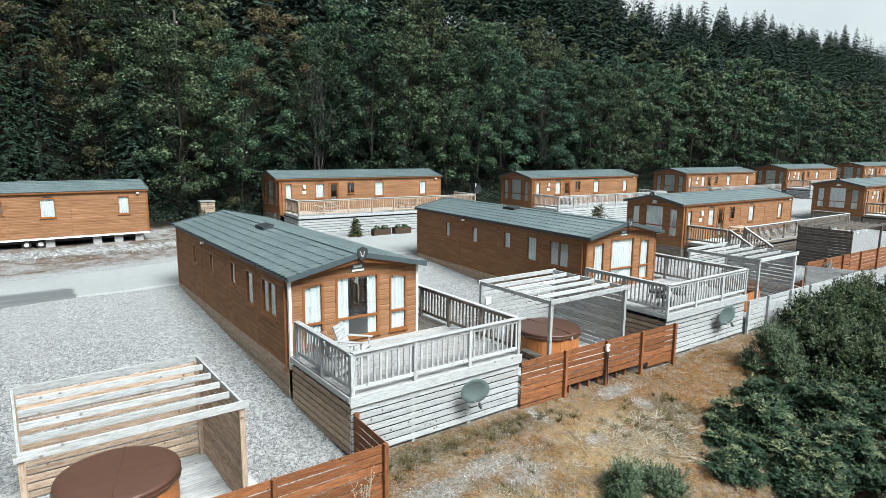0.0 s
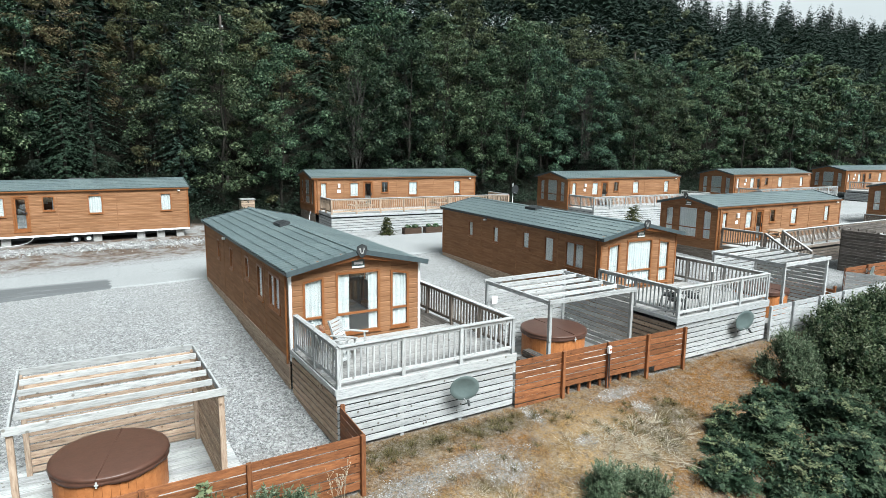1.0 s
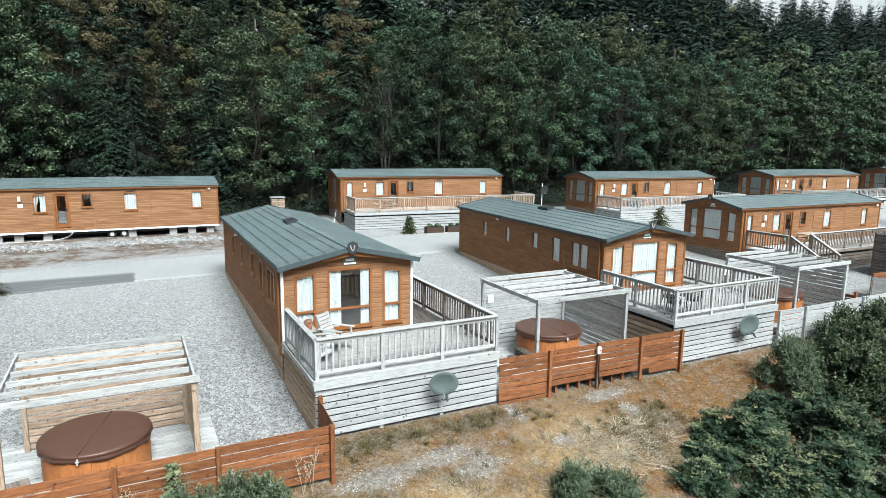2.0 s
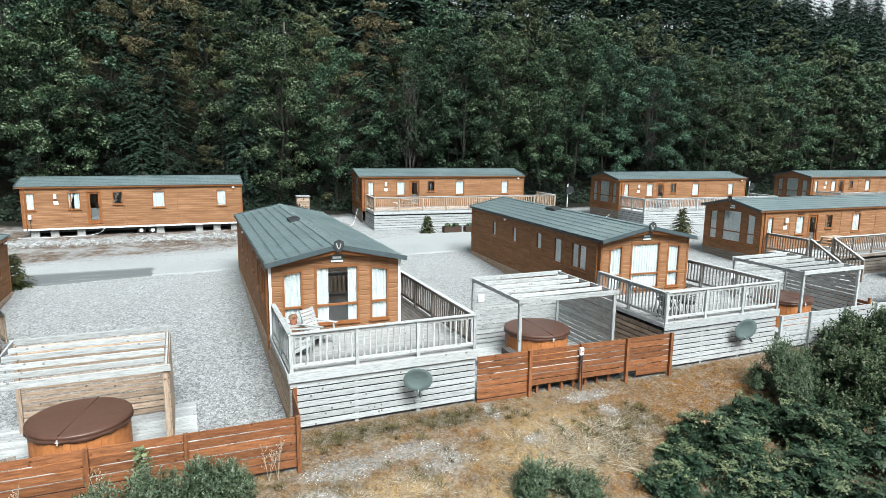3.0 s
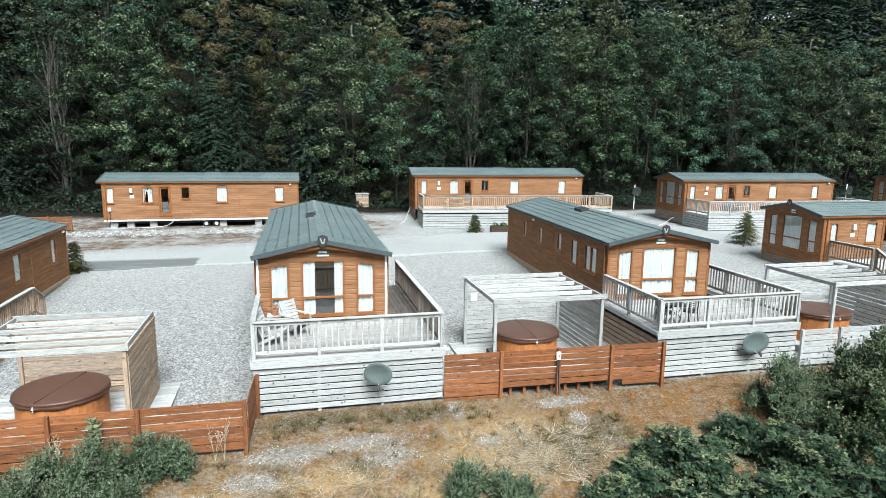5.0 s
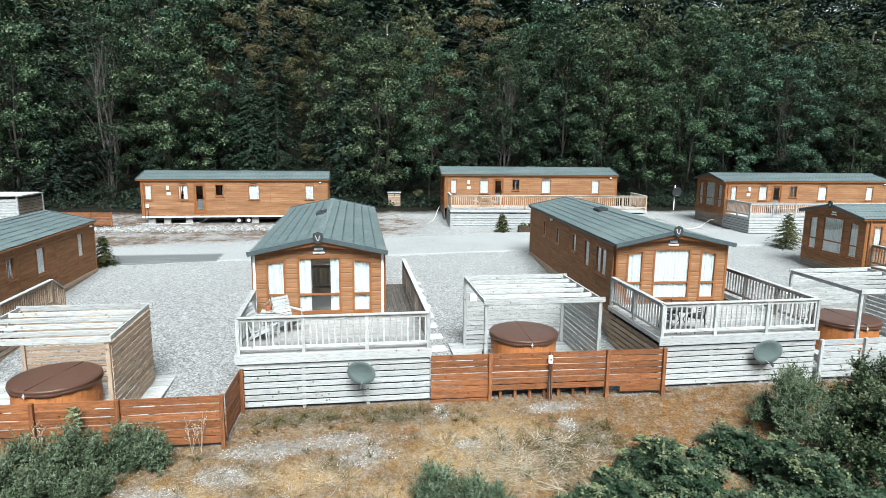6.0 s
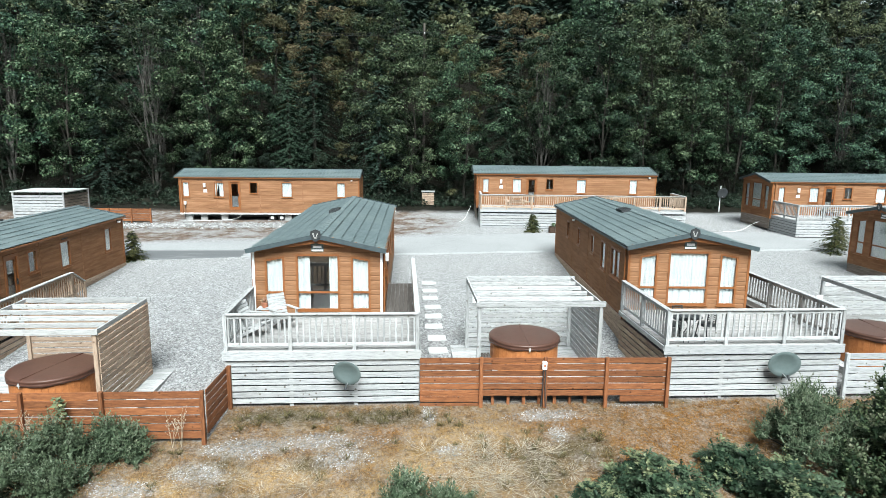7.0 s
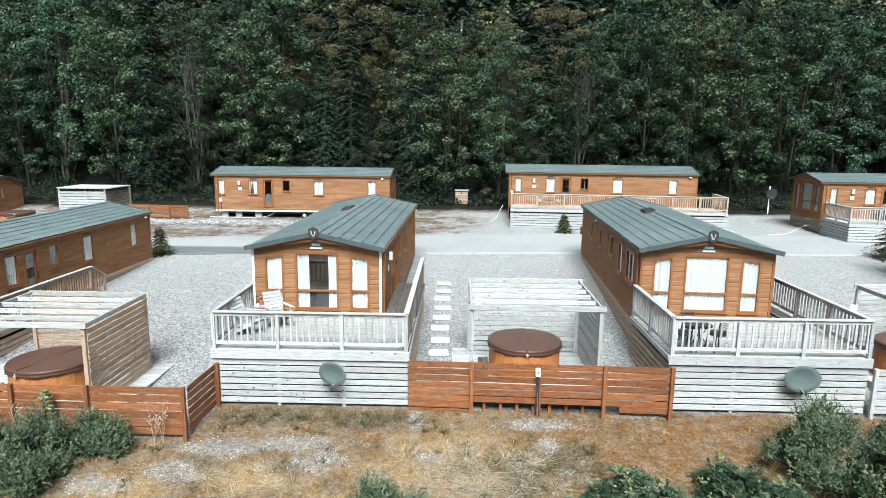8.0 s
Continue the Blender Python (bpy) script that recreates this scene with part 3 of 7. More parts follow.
def cloud_backdrop():
    """Bright cloud far beyond the wooded ridge."""
    m = bpy.data.materials.new("bright_cloud")
    m.use_nodes = True
    n, l = m.node_tree.nodes, m.node_tree.links
    n.remove(n["Principled BSDF"])
    em, t, r, geo = n.new("ShaderNodeEmission"), n.new("ShaderNodeTexNoise"), n.new("ShaderNodeValToRGB"), n.new("ShaderNodeNewGeometry")
    t.inputs["Scale"].default_value, t.inputs["Detail"].default_value = 0.004, 5.0
    r.color_ramp.elements[0].color, r.color_ramp.elements[1].color = (0.27, 0.3, 0.31, 1), (0.4, 0.43, 0.43, 1)
    l.new(geo.outputs["Position"], t.inputs["Vector"])
    l.new(t.outputs["Fac"], r.inputs["Fac"])
    l.new(r.outputs["Color"], em.inputs["Color"])
    l.new(em.outputs[0], n["Material Output"].inputs["Surface"])
    bm = bmesh.new()
    cols = [[bm.verts.new((1500 * math.sin(a), 1500 * math.cos(a), z)) for z in (-60, 200, 700)] for a in (radians(k) for k in range(-60, 101, 8))]
    for a, b in zip(cols, cols[1:]):
        for k in range(2):
            bm.faces.new((a[k], b[k], b[k + 1], a[k + 1]))
    tagged(new("backdrop", mesh_of("backdrop", bm, m)), "bright pale cloud beyond the wooded ridge", "sky", kind="structure")


cloud_backdrop()

M_ROAD = material("worn_pale_asphalt", [(0.1808, 0.1862, 0.188), (0.2368, 0.2432, 0.2459), (0.2802, 0.2866, 0.2893)], 25, rough=0.85, spec=0.2, bump=0.3, stain=0.3, stain_scale=0.25, stain_colour=(0.15, 0.154, 0.157))


def road_near(x):
    return float(np.interp(x, [-120, -20, -2, 5, 18, 35, 300], [24.0, 25.6, 27.0, 27.5, 28.7, 29.2, 24.0]))


def road_far(x):
    return float(np.interp(x, [-120, -20, -3, 5, 19, 35, 300], [27.0, 28.6, 30.9, 32.0, 34.6, 35.0, 29.0]))


def wear_road(m):
    """A strip of darker, newer asphalt along the near edge that ends square, and fine cracks."""
    n, l = m.node_tree.nodes, m.node_tree.links
    b = n["Principled BSDF"]
    geo, sep = n.new("ShaderNodeNewGeometry"), n.new("ShaderNodeSeparateXYZ")
    l.new(geo.outputs["Position"], sep.inputs[0])

    def maths(op, a, c):
        x = n.new("ShaderNodeMath")
        x.operation, x.use_clamp = op, op == "MULTIPLY"
        for i, v in enumerate((a, c)):
            if isinstance(v, (int, float)):
                x.inputs[i].default_value = v
            else:
                l.new(v, x.inputs[i])
        return x.outputs[0]

    def between(v, lo, hi):
        r = n.new("ShaderNodeMapRange")
        r.inputs["From Min"].default_value, r.inputs["From Max"].default_value = lo, hi
        l.new(v, r.inputs["Value"])
        return r.outputs["Result"]

    def noise_at(scale, stretch):
        v, t = n.new("ShaderNodeVectorMath"), n.new("ShaderNodeTexNoise")
        v.operation, v.inputs[1].default_value = "MULTIPLY", stretch
        l.new(geo.outputs["Position"], v.inputs[0])
        t.inputs["Scale"].default_value, t.inputs["Detail"].default_value, t.inputs["Roughness"].default_value = scale, 7.0, 0.7
        l.new(v.outputs[0], t.inputs["Vector"])
        return t.outputs["Fac"]

    streak = noise_at(0.9, (0.22, 1.4, 1))
    depth = maths("SUBTRACT", sep.outputs["Y"], 27.15)
    depth = maths("ADD", depth, maths("SUBTRACT", maths("MULTIPLY", streak, 1.0), 0.5))
    strip = maths("MULTIPLY", between(depth, 1.9, 1.5), between(maths("ADD", sep.outputs["X"], maths("SUBTRACT", noise_at(3.0, (1, 1, 1)), 0.5)), 2.45, 2.35))
    strip = maths("MULTIPLY", strip, between(streak, 0.22, 0.42))
    mx = n.new("ShaderNodeMix")
    mx.data_type = "RGBA"
    old = b.inputs["Base Color"].links[0].from_socket
    l.new(maths("MULTIPLY", strip, 0.88), mx.inputs["Factor"])
    l.new(old, mx.inputs["A"])
    mx.inputs["B"].default_value = (0.075, 0.079, 0.083, 1)
    crack = n.new("ShaderNodeTexVoronoi")
    crack.feature, crack.inputs["Scale"].default_value = "DISTANCE_TO_EDGE", 0.35
    warp = n.new("ShaderNodeVectorMath")
    warp.operation = "MULTIPLY_ADD"
    warp.inputs[1].default_value = (1.2, 1.2, 0)
    l.new(noise_at(1.1, (1, 1, 1)), warp.inputs[0])
    l.new(geo.outputs["Position"], warp.inputs[2])
    l.new(warp.outputs[0], crack.inputs["Vector"])
    lines = n.new("ShaderNodeMix")
    lines.data_type = "RGBA"
    l.new(maths("MULTIPLY", between(crack.outputs["Distance"], 0.01, 0.003), 0.22), lines.inputs["Factor"])
    l.new(mx.outputs["Result"], lines.inputs["A"])
    lines.inputs["B"].default_value = (0.11, 0.112, 0.114, 1)
    l.new(lines.outputs["Result"], b.inputs["Base Color"])


wear_road(M_ROAD)


def build_road():
    bm = bmesh.new()
    xs = axis([(-120, -20, 5), (-20, 50, 0.5), (50, 300, 10)])
    rows = []
    for x in xs:
        near = road_near(x) + 0.12 * noise.noise((x * 0.35, 0, 0)) + 0.08 * noise.noise((x * 1.5, 3, 0))
        far = road_far(x) + 0.2 * noise.noise((x * 0.5, 7, 0)) + 0.12 * noise.noise((x * 1.7, 5, 0))
        rows.append([bm.verts.new((x, y, ground_z(x, y) + 0.05 + (-0.09 if k in (0, 4) else 0))) for k, y in enumerate((near - 0.3, near, (near + far) / 2, far, far + 0.12))])
    for a, b in zip(rows, rows[1:]):
        for k in range(4):
            bm.faces.new((a[k], b[k], b[k + 1], a[k + 1]))
    tagged(new("road", mesh_of("road", bm, M_ROAD)), "worn pale grey asphalt lane with darker patches", "road", kind="structure")


build_road()


# ---- lodges ----
W, WALL_H, RISE = 3.9, 2.48, 0.42
ROW_H = 0.15
_clad = {}


def clad_mesh(length, height, mat):
    key = (round(length, 2), round(height, 2), mat.name)
    if key not in _clad:
        h = key[1]
        _clad[key] = mesh_of("board", prism(bmesh.new(), [(0.0, 0.0), (0.0, h), (-0.005, h), (-0.02, h - min(0.026, 0.3 * h)), (-0.02, 0.012), (-0.012, 0.0)], -key[0] / 2, key[0] / 2), mat)
    return _clad[key]


def cladding_rows(length, openings, joints, gable):
    """Pieces (u0, u1, z0, z1) of horizontal boarding that leave the openings free."""
    z, top = 0.0, WALL_H + (RISE if gable else 0)
    while z < top - 0.03:
        z1 = min(z + ROW_H, top)
        u_lo, u_hi = 0.0, length
        if z1 > WALL_H:
            k = 1 - max(0.0, (0.4 * z + 0.6 * z1 - WALL_H)) / RISE
            u_lo, u_hi = length / 2 * (1 - k), length / 2 * (1 + k)
        cuts = sorted({u_lo, u_hi, *[j for j in joints if u_lo < j < u_hi], *[u for o in openings for u in o[:2] if u_lo < u < u_hi]})
        for a, b in zip(cuts, cuts[1:]):
            mid, spans = (a + b) / 2, [(z, z1)]
            for o in openings:
                if o[0] < mid < o[1]:
                    spans = [s for lo, hi in spans for s in ((lo, min(hi, o[2])), (max(lo, o[3]), hi)) if s[1] - s[0] > 0.015]
            for lo, hi in spans:
                if b - a > 0.04:
                    yield a, b, lo, hi
        z = z1


def wall(lodge, name, m, length, openings, joints, gable, near, label=""):
    """A wall in its own frame: x along it, -y outwards, z up; boards hang on it."""
    bm = bmesh.new()
    cuts = sorted({0.0, length, *[u for o in openings for u in o[:2]]})
    for a, b in zip(cuts, cuts[1:]):
        z = 0.0
        for o in sorted((o for o in openings if o[0] < (a + b) / 2 < o[1]), key=lambda o: o[2]):
            box(bm, a, b, 0.0, 0.1, z, o[2])
            z = o[3]
        box(bm, a, b, 0.0, 0.1, z, WALL_H)
    if gable:
        v = [bm.verts.new((u, y, z)) for y in (0.0, 0.1) for u, z in ((0, WALL_H), (length, WALL_H), (length / 2, WALL_H + RISE))]
        bm.faces.new(v[:3]), bm.faces.new(v[3:][::-1])
        for i, j in ((0, 1), (1, 2), (2, 0)):
            bm.faces.new((v[i], v[i + 3], v[j + 3], v[j]))
    pieces = list(cladding_rows(length, openings, joints, gable))
    joined = bmesh.new()
    if not near:
        for a, b, lo, hi in pieces:
            prism(joined, [(-0.001, lo), (-0.001, hi), (-0.005, hi), (-0.02, hi - min(0.028, 0.3 * (hi - lo))), (-0.02, lo + 0.012), (-0.012, lo)], a, b)
    w = part(name, bm, M_CLAD_FAR, lodge, label, m)
    if not near:
        tagged(part("cladding", joined, M_CLAD_FAR, w), kind="stuff")
    else:
        joined.free()
        for a, b, lo, hi in pieces:
            part("board", clad_mesh(b - a, hi - lo, M_CLAD), None, w, m=Matrix.Translation(((a + b) / 2, -0.002, lo)))
    for j in joints:
        part("joint_strip", box(bmesh.new(), j - 0.025, j + 0.025, -0.034, -0.004, 0, WALL_H), M_CLAD if near else M_CLAD_FAR, w)
    return w


def curtain_mesh(u0, u1, z0, z1, sway=0.0):
    bm = bmesh.new()
    n = max(6, int((u1 - u0) / 0.035))
    cols = []
    for i in range(n + 1):
        u = u0 + (u1 - u0) * i / n
        d = 0.018 * math.sin(i * 1.9) + 0.01 * math.sin(i * 0.7)
        lean = sway * (u - u0) / max(0.01, u1 - u0)
        cols.append([bm.verts.new((u - lean * k, 0.045 + d * (0.6 + 0.4 * k), z1 + (z0 - z1) * k)) for k in (0, 0.5, 1)])
    for a, b in zip(cols, cols[1:]):
        for k in range(2):
            bm.faces.new((a[k + 1], b[k + 1], b[k], a[k]))
    return bm


def plate_uz(bm, pts, y0, y1):
    """A polygon in (u, z), counter-clockwise seen from -y, with thickness from y0 to y1."""
    a = [bm.verts.new((u, y0, z)) for u, z in pts]
    b = [bm.verts.new((u, y1, z)) for u, z in pts]
    bm.faces.new(a), bm.faces.new(b[::-1])
    for i in range(len(pts)):
        j = (i + 1) % len(pts)
        bm.faces.new((a[j], a[i], b[i], b[j]))
    return bm


def window(lodge, m, u0, u1, z0, z1, style="curtain", transom=None, mullion=None, mat=None, vents=False, rake=(0.0, 0.0)):
    """A framed window in a wall's frame, with panes and what hangs behind them; rake lowers the head at either jamb."""
    mat = mat or M_TRIM
    f = 0.044
    bm = bmesh.new()

    def head(u):
        return z1 - rake[0] + (rake[0] - rake[1]) * (u - u0) / (u1 - u0)

    for a, b in ((u0 - 0.02, u0 + f), (u1 - f, u1 + 0.02)):
        plate_uz(bm, [(a, z0 - 0.02), (b, z0 - 0.02), (b, head(b) + 0.02), (a, head(a) + 0.02)], -0.036, 0.03)
    box(bm, u0 + f, u1 - f, -0.036, 0.03, z0 - 0.02, z0 + f)
    plate_uz(bm, [(u0 + f, head(u0 + f) - f), (u1 - f, head(u1 - f) - f), (u1 - f, head(u1 - f) + 0.02), (u0 + f, head(u0 + f) + 0.02)], -0.036, 0.03)
    zs, us = [z0 + f, z1 - f], [u0 + f, u1 - f]
    if transom:
        box(bm, u0 + f, u1 - f, -0.034, 0.028, transom - 0.03, transom + 0.03)
        zs = [z0 + f, transom - 0.03, transom + 0.03, z1 - f]
    if mullion:
        box(bm, mullion - 0.035, mullion + 0.035, -0.035, 0.029, z0 + f, z1 - f)
        us = [u0 + f, mullion - 0.035, mullion + 0.035, u1 - f]
    win = part("window", bm, mat, lodge, "window with an orange-brown frame", m)
    part("sill", box(bmesh.new(), u0 - 0.05, u1 + 0.05, -0.075, -0.0, z0 - 0.05, z0 - 0.021), mat, win)
    if vents:
        part("vent_strip", box(bmesh.new(), (u0 + u1) / 2 - 0.2, (u0 + u1) / 2 + 0.2, -0.05, -0.01, z1 + 0.07, z1 + 0.11), M_DARK, win, "dark trickle vent")
    if any(rake):
        low = u0 if rake[0] else u1
        tri = [(u0 - 0.02, head(u0) + 0.021), (u1 + 0.02, head(u1) + 0.021), (low + (-0.02 if rake[0] else 0.02), z1 + 0.04)]
        part("head_board", plate_uz(bmesh.new(), tri, -0.02, 0.03), M_CLAD, win, "stained board over the raking head")
    for i in range(0, len(us), 2):
        for j in range(0, len(zs), 2):
            if any(rake) and j == len(zs) - 2:
                shape = [(us[i], zs[j]), (us[i + 1], zs[j]), (us[i + 1], head(us[i + 1]) - f), (us[i], head(us[i]) - f)]
            else:
                shape = [(us[i], zs[j]), (us[i + 1], zs[j]), (us[i + 1], zs[j + 1]), (us[i], zs[j + 1])]
            pane = part("pane", plate_uz(bmesh.new(), shape, 0.004, 0.012), M_GLASS, win, "clear glass pane")
            pane.visible_shadow = False
    a, b = u0 + 0.03, u1 - 0.03
    if style == "curtain":
        part("curtain", curtain_mesh(a, b, z0 + 0.03, z1 - 0.03), M_CURTAIN, win, "closed white curtain")
    elif style == "open":
        k = (b - a) * 0.3
        part("curtain", curtain_mesh(a, a + k, z0 + 0.03, z1 - 0.03), M_CURTAIN, win, "white curtain drawn to the side")
        part("curtain", curtain_mesh(b - k * 0.75, b, z0 + 0.03, z1 - 0.03), M_CURTAIN, win, "white curtain drawn to the side")
    elif style == "tied":
        part("curtain", curtain_mesh(a, a + (b - a) * 0.5, z0 + 0.03, z1 - 0.03, (b - a) * 0.42), M_CURTAIN, win, "tied-back white curtain")
        part("curtain", curtain_mesh(a + (b - a) * 0.5, b, z0 + 0.03, z1 - 0.03, (b - a) * -0.2), M_CURTAIN, win, "tied-back white curtain")
    return win


def side_door(lodge, m, u0, u1, z0, z1):
    bm = bmesh.new()
    f = 0.07
    box(bm, u0 - 0.02, u0 + f, -0.045, 0.07, z0, z1 + 0.02)
    box(bm, u1 - f, u1 + 0.02, -0.045, 0.07, z0, z1 + 0.02)
    box(bm, u0 + f, u1 - f, -0.045, 0.07, z1 - f, z1 + 0.02)
    box(bm, u0 + f, u1 - f, -0.045, 0.07, z0, z0 + 0.06)
    d = part("door", bm, M_TRIM, lodge, "half-glazed door in an orange-brown frame", m)
    leaf = bmesh.new()
    a, b = u0 + f + 0.005, u1 - f - 0.005
    box(leaf, a, a + 0.09, 0.0, 0.05, z0 + 0.06, z1 - f)
    box(leaf, b - 0.09, b, 0.0, 0.05, z0 + 0.06, z1 - f)
    box(leaf, a + 0.09, b - 0.09, 0.0, 0.05, z0 + 0.06, z0 + 0.22)
    box(leaf, a + 0.09, b - 0.09, 0.0, 0.05, z1 - f - 0.1, z1 - f)
    part("door_leaf", leaf, M_TRIM, d, "orange-brown framed door leaf")
    part("pane", box(bmesh.new(), a + 0.09, b - 0.09, 0.02, 0.03, z0 + 0.22, z1 - f - 0.1), M_GLASS, d, "clear glass pane").visible_shadow = False
    part("blind", box(bmesh.new(), a + 0.1, b - 0.1, 0.06, 0.07, z0 + 0.25, z0 + 0.95), M_ROOM, d, "frosted lower panel")
    h = bmesh.new()
    box(h, b - 0.06, b - 0.03, -0.05, -0.0, z0 + 0.95, z0 + 1.15)
    box(h, b - 0.15, b - 0.03, -0.07, -0.05, z0 + 1.03, z0 + 1.06)
    part("door_handle", h, M_DARK, d, "black lever handle")


COURSES, SLOPE_RUN = 6, W / 2 + 0.1
SLOPE_LEN = math.hypot(SLOPE_RUN, RISE + 0.025)
_sheets = {}


def roof_sheet(width):
    """One pressed tile-effect sheet: x along the lodge, y up the slope, z off it."""
    key = round(width, 3)
    if key not in _sheets:
        bm = bmesh.new()
        n, c = int(round(width / 0.24)) * 4, SLOPE_LEN / COURSES
        rows = []
        for k in range(COURSES):
            for fy, fz in ((0.0, 1.0), (0.5, 0.55), (0.985, 0.1)):
                row = []
                for i in range(n + 1):
                    wave = max(0.0, math.sin(2 * math.pi * i / 4)) ** 0.7
                    nose = -0.085 * wave if fy == 0.0 else 0.0
                    row.append(bm.verts.new((width * i / n, k * c + fy * c + nose, 0.004 + 0.018 * fz + 0.012 * wave * (0.15 + 0.8 * fz * fz))))
                rows.append(row)
        for r0, r1 in zip(rows, rows[1:]):
            for i in range(n):
                bm.faces.new((r0[i], r0[i + 1], r1[i + 1], r1[i]))
        _sheets[key] = mesh_of("roof_sheet", bm, M_ROOF)
    return _sheets[key]


def lodge(m, length, label, near=True, drop=0.0, blocks=False, white_corner=False, centre="curtain", sign=True, slide=None, group="timber holiday lodges"):
    """A static lodge: front wall at y = 0, wall foot at z = 0, glazed front facing -y, its door on the +x side."""
    top = thing("holiday_lodge", m, label, "lodge", group)
    hw = W / 2
    front = Matrix.Translation((-hw, 0, 0))
    right = Matrix.Translation((hw, 0, 0)) @ pose(0, 0, 0, 0, 0, 90)
    rear = Matrix.Translation((hw, length, 0)) @ pose(0, 0, 0, 0, 0, 180)
    left = Matrix.Translation((-hw, length, 0)) @ pose(0, 0, 0, 0, 0, -90)
    k = 1.0 if slide else length / 12.85
    f_win = [(0.36, 0.92, 0.56, 2.25), (1.3, 2.6, 0.56, 2.31), (2.98, 3.54, 0.56, 2.25)]
    r_win = [(0.4, 0.86, 1.1, 2.14, "curtain"), (2.55 * k, 2.55 * k + 0.66, 1.1, 2.14, "tied" if blocks else "curtain"), (4.95 * k, 4.95 * k + 0.55, 1.35, 2.14, "none"),
             (7.15 * k, 7.15 * k + 0.72, 1.1, 2.14, "curtain"), (10.95 * k, 10.95 * k + 0.6, 1.1, 2.14, "curtain")]
    r_door = (3.55 * k, 3.55 * k + 0.76, 0.2, 2.2)
    if slide:
        r_win = [(a - slide, b - slide, *rest) for a, b, *rest in r_win]
        r_door = (r_door[0] - slide, r_door[1] - slide, 0.2, 2.2)
    l_from_front = [(0.9, 2.0, 1.12, 2.12), (2.75, 3.38, 1.08, 2.12), (4.45, 4.95, 1.38, 2.12), (6.9, 7.36, 1.3, 2.05), (9.2, 9.66, 1.3, 2.05)]
    l_win = [(length - b, length - a, z0, z1) for a, b, z0, z1 in l_from_front]
    back_win = [(1.6, 2.0, 1.3, 2.1)]
    js = [2.5, 5.45, 8.4] if length < 12.7 else [2.1, 6.2, 9.2]
    wall(top, "wall_front", front, W, f_win, [], True, near)
    wall(top, "wall_right", right, length, [o[:4] for o in r_win] + [r_door], js, False, near)
    wall(top, "wall_rear", rear, W, back_win, [], True, False)
    wall(top, "wall_left", left, length, l_win, [length - j for j in js], False, near)
    for i, (a, b, z0, z1) in enumerate(f_win):
        window(top, front, a, b, z0, z1, centre if i == 1 else "curtain", transom=1.13, rake=((0.1, 0.0), (0.0, 0.0), (0.0, 0.1))[i])
    for a, b, z0, z1, st in r_win:
        window(top, right, a, b, z0, z1, st, vents=b - a > 0.64)
    side_door(top, right, *r_door)
    for i, (a, b, z0, z1) in enumerate(l_win):
        window(top, left, a, b, z0, z1, "curtain", mullion=(a + b) / 2 if i == 0 else None)
    window(top, rear, *back_win[0], "curtain")
    # floor and ceiling lining
    fl = bmesh.new()
    box(fl, -hw + 0.1, hw - 0.1, 0.1, length - 0.1, 0.0, 0.15)
    part("floor_slab", fl, M_ROOM, top)
    part("ceiling_panel", box(bmesh.new(), -hw + 0.1, hw - 0.1, 0.1, length - 0.1, WALL_H - 0.06, WALL_H - 0.02), M_ROOM, top)
    part("partition", box(bmesh.new(), -hw + 0.11, hw - 0.11, 5.2, 5.28, 0.16, WALL_H - 0.07), M_ROOM, top)
    # roof
    pitch = math.atan2(RISE + 0.025, SLOPE_RUN)
    total, y0 = length + 0.35, -0.27
    n = 10
    w = total / n
    for side in (1, -1):
        if side > 0:
            base = Matrix.Translation((SLOPE_RUN, y0, WALL_H + 0.005)) @ Matrix((Vector((0, 1, 0)), Vector((-math.cos(pitch), 0, math.sin(pitch))), Vector((math.sin(pitch), 0, math.cos(pitch))))).transposed().to_4x4()
        else:
            base = Matrix.Translation((-SLOPE_RUN, y0 + total, WALL_H + 0.005)) @ Matrix((Vector((0, -1, 0)), Vector((math.cos(pitch), 0, math.sin(pitch))), Vector((-math.sin(pitch), 0, math.cos(pitch))))).transposed().to_4x4()
        deck_bm = box(bmesh.new(), 0.02, total - 0.02, 0.02, SLOPE_LEN, -0.03, 0.0)
        slope = part("roof_slope", deck_bm, M_ROOF, top, "grey-green metal roof slope", base)
        for i in range(n):
            part("roof_sheet", roof_sheet(round(w, 3)), None, slope, m=Matrix.Translation((i * w, 0, 0.001 + 0.003 * (i % 2))))
        g = bmesh.new()
        box(g, -0.0, total, -0.055, 0.02, -0.085, -0.032)
        part("gutter", g, M_TRIM if side > 0 else M_DARK, slope, "narrow eaves gutter")
        # verge boards at both ends
        for u0, u1 in ((-0.045, -0.003), (total + 0.003, total + 0.045)):
            part("barge_board", box(bmesh.new(), u0, u1, -0.06, SLOPE_LEN + 0.015, -0.075, 0.062), M_BARGE, slope, "grey barge board")
        at = total - 0.06 if side < 0 else 0.06
        fa = bmesh.new()
        va = [fa.verts.new((u, y, z)) for u in (at - 0.02, at + 0.02) for y, z in ((0.25, -0.1), (SLOPE_LEN - 0.02, -0.22), (SLOPE_LEN - 0.02, -0.034), (0.25, -0.034))]
        fa.faces.new(va[:4]), fa.faces.new(va[4:][::-1])
        for q in range(4):
            fa.faces.new((va[q], va[q + 4], va[(q + 1) % 4 + 4], va[(q + 1) % 4]))
        part("fascia", fa, M_TRIM, slope, "orange-brown gable fascia")
    cap = bmesh.new()
    zr = WALL_H + RISE + 0.075
    ring_pts = [(-0.13, -0.02), (0, 0.014), (0.13, -0.02), (0.13, -0.035), (0, -0.002), (-0.13, -0.035)]
    ends = axis([(y0 - 0.03, y0 + total + 0.03, 0.42)])
    rings = []
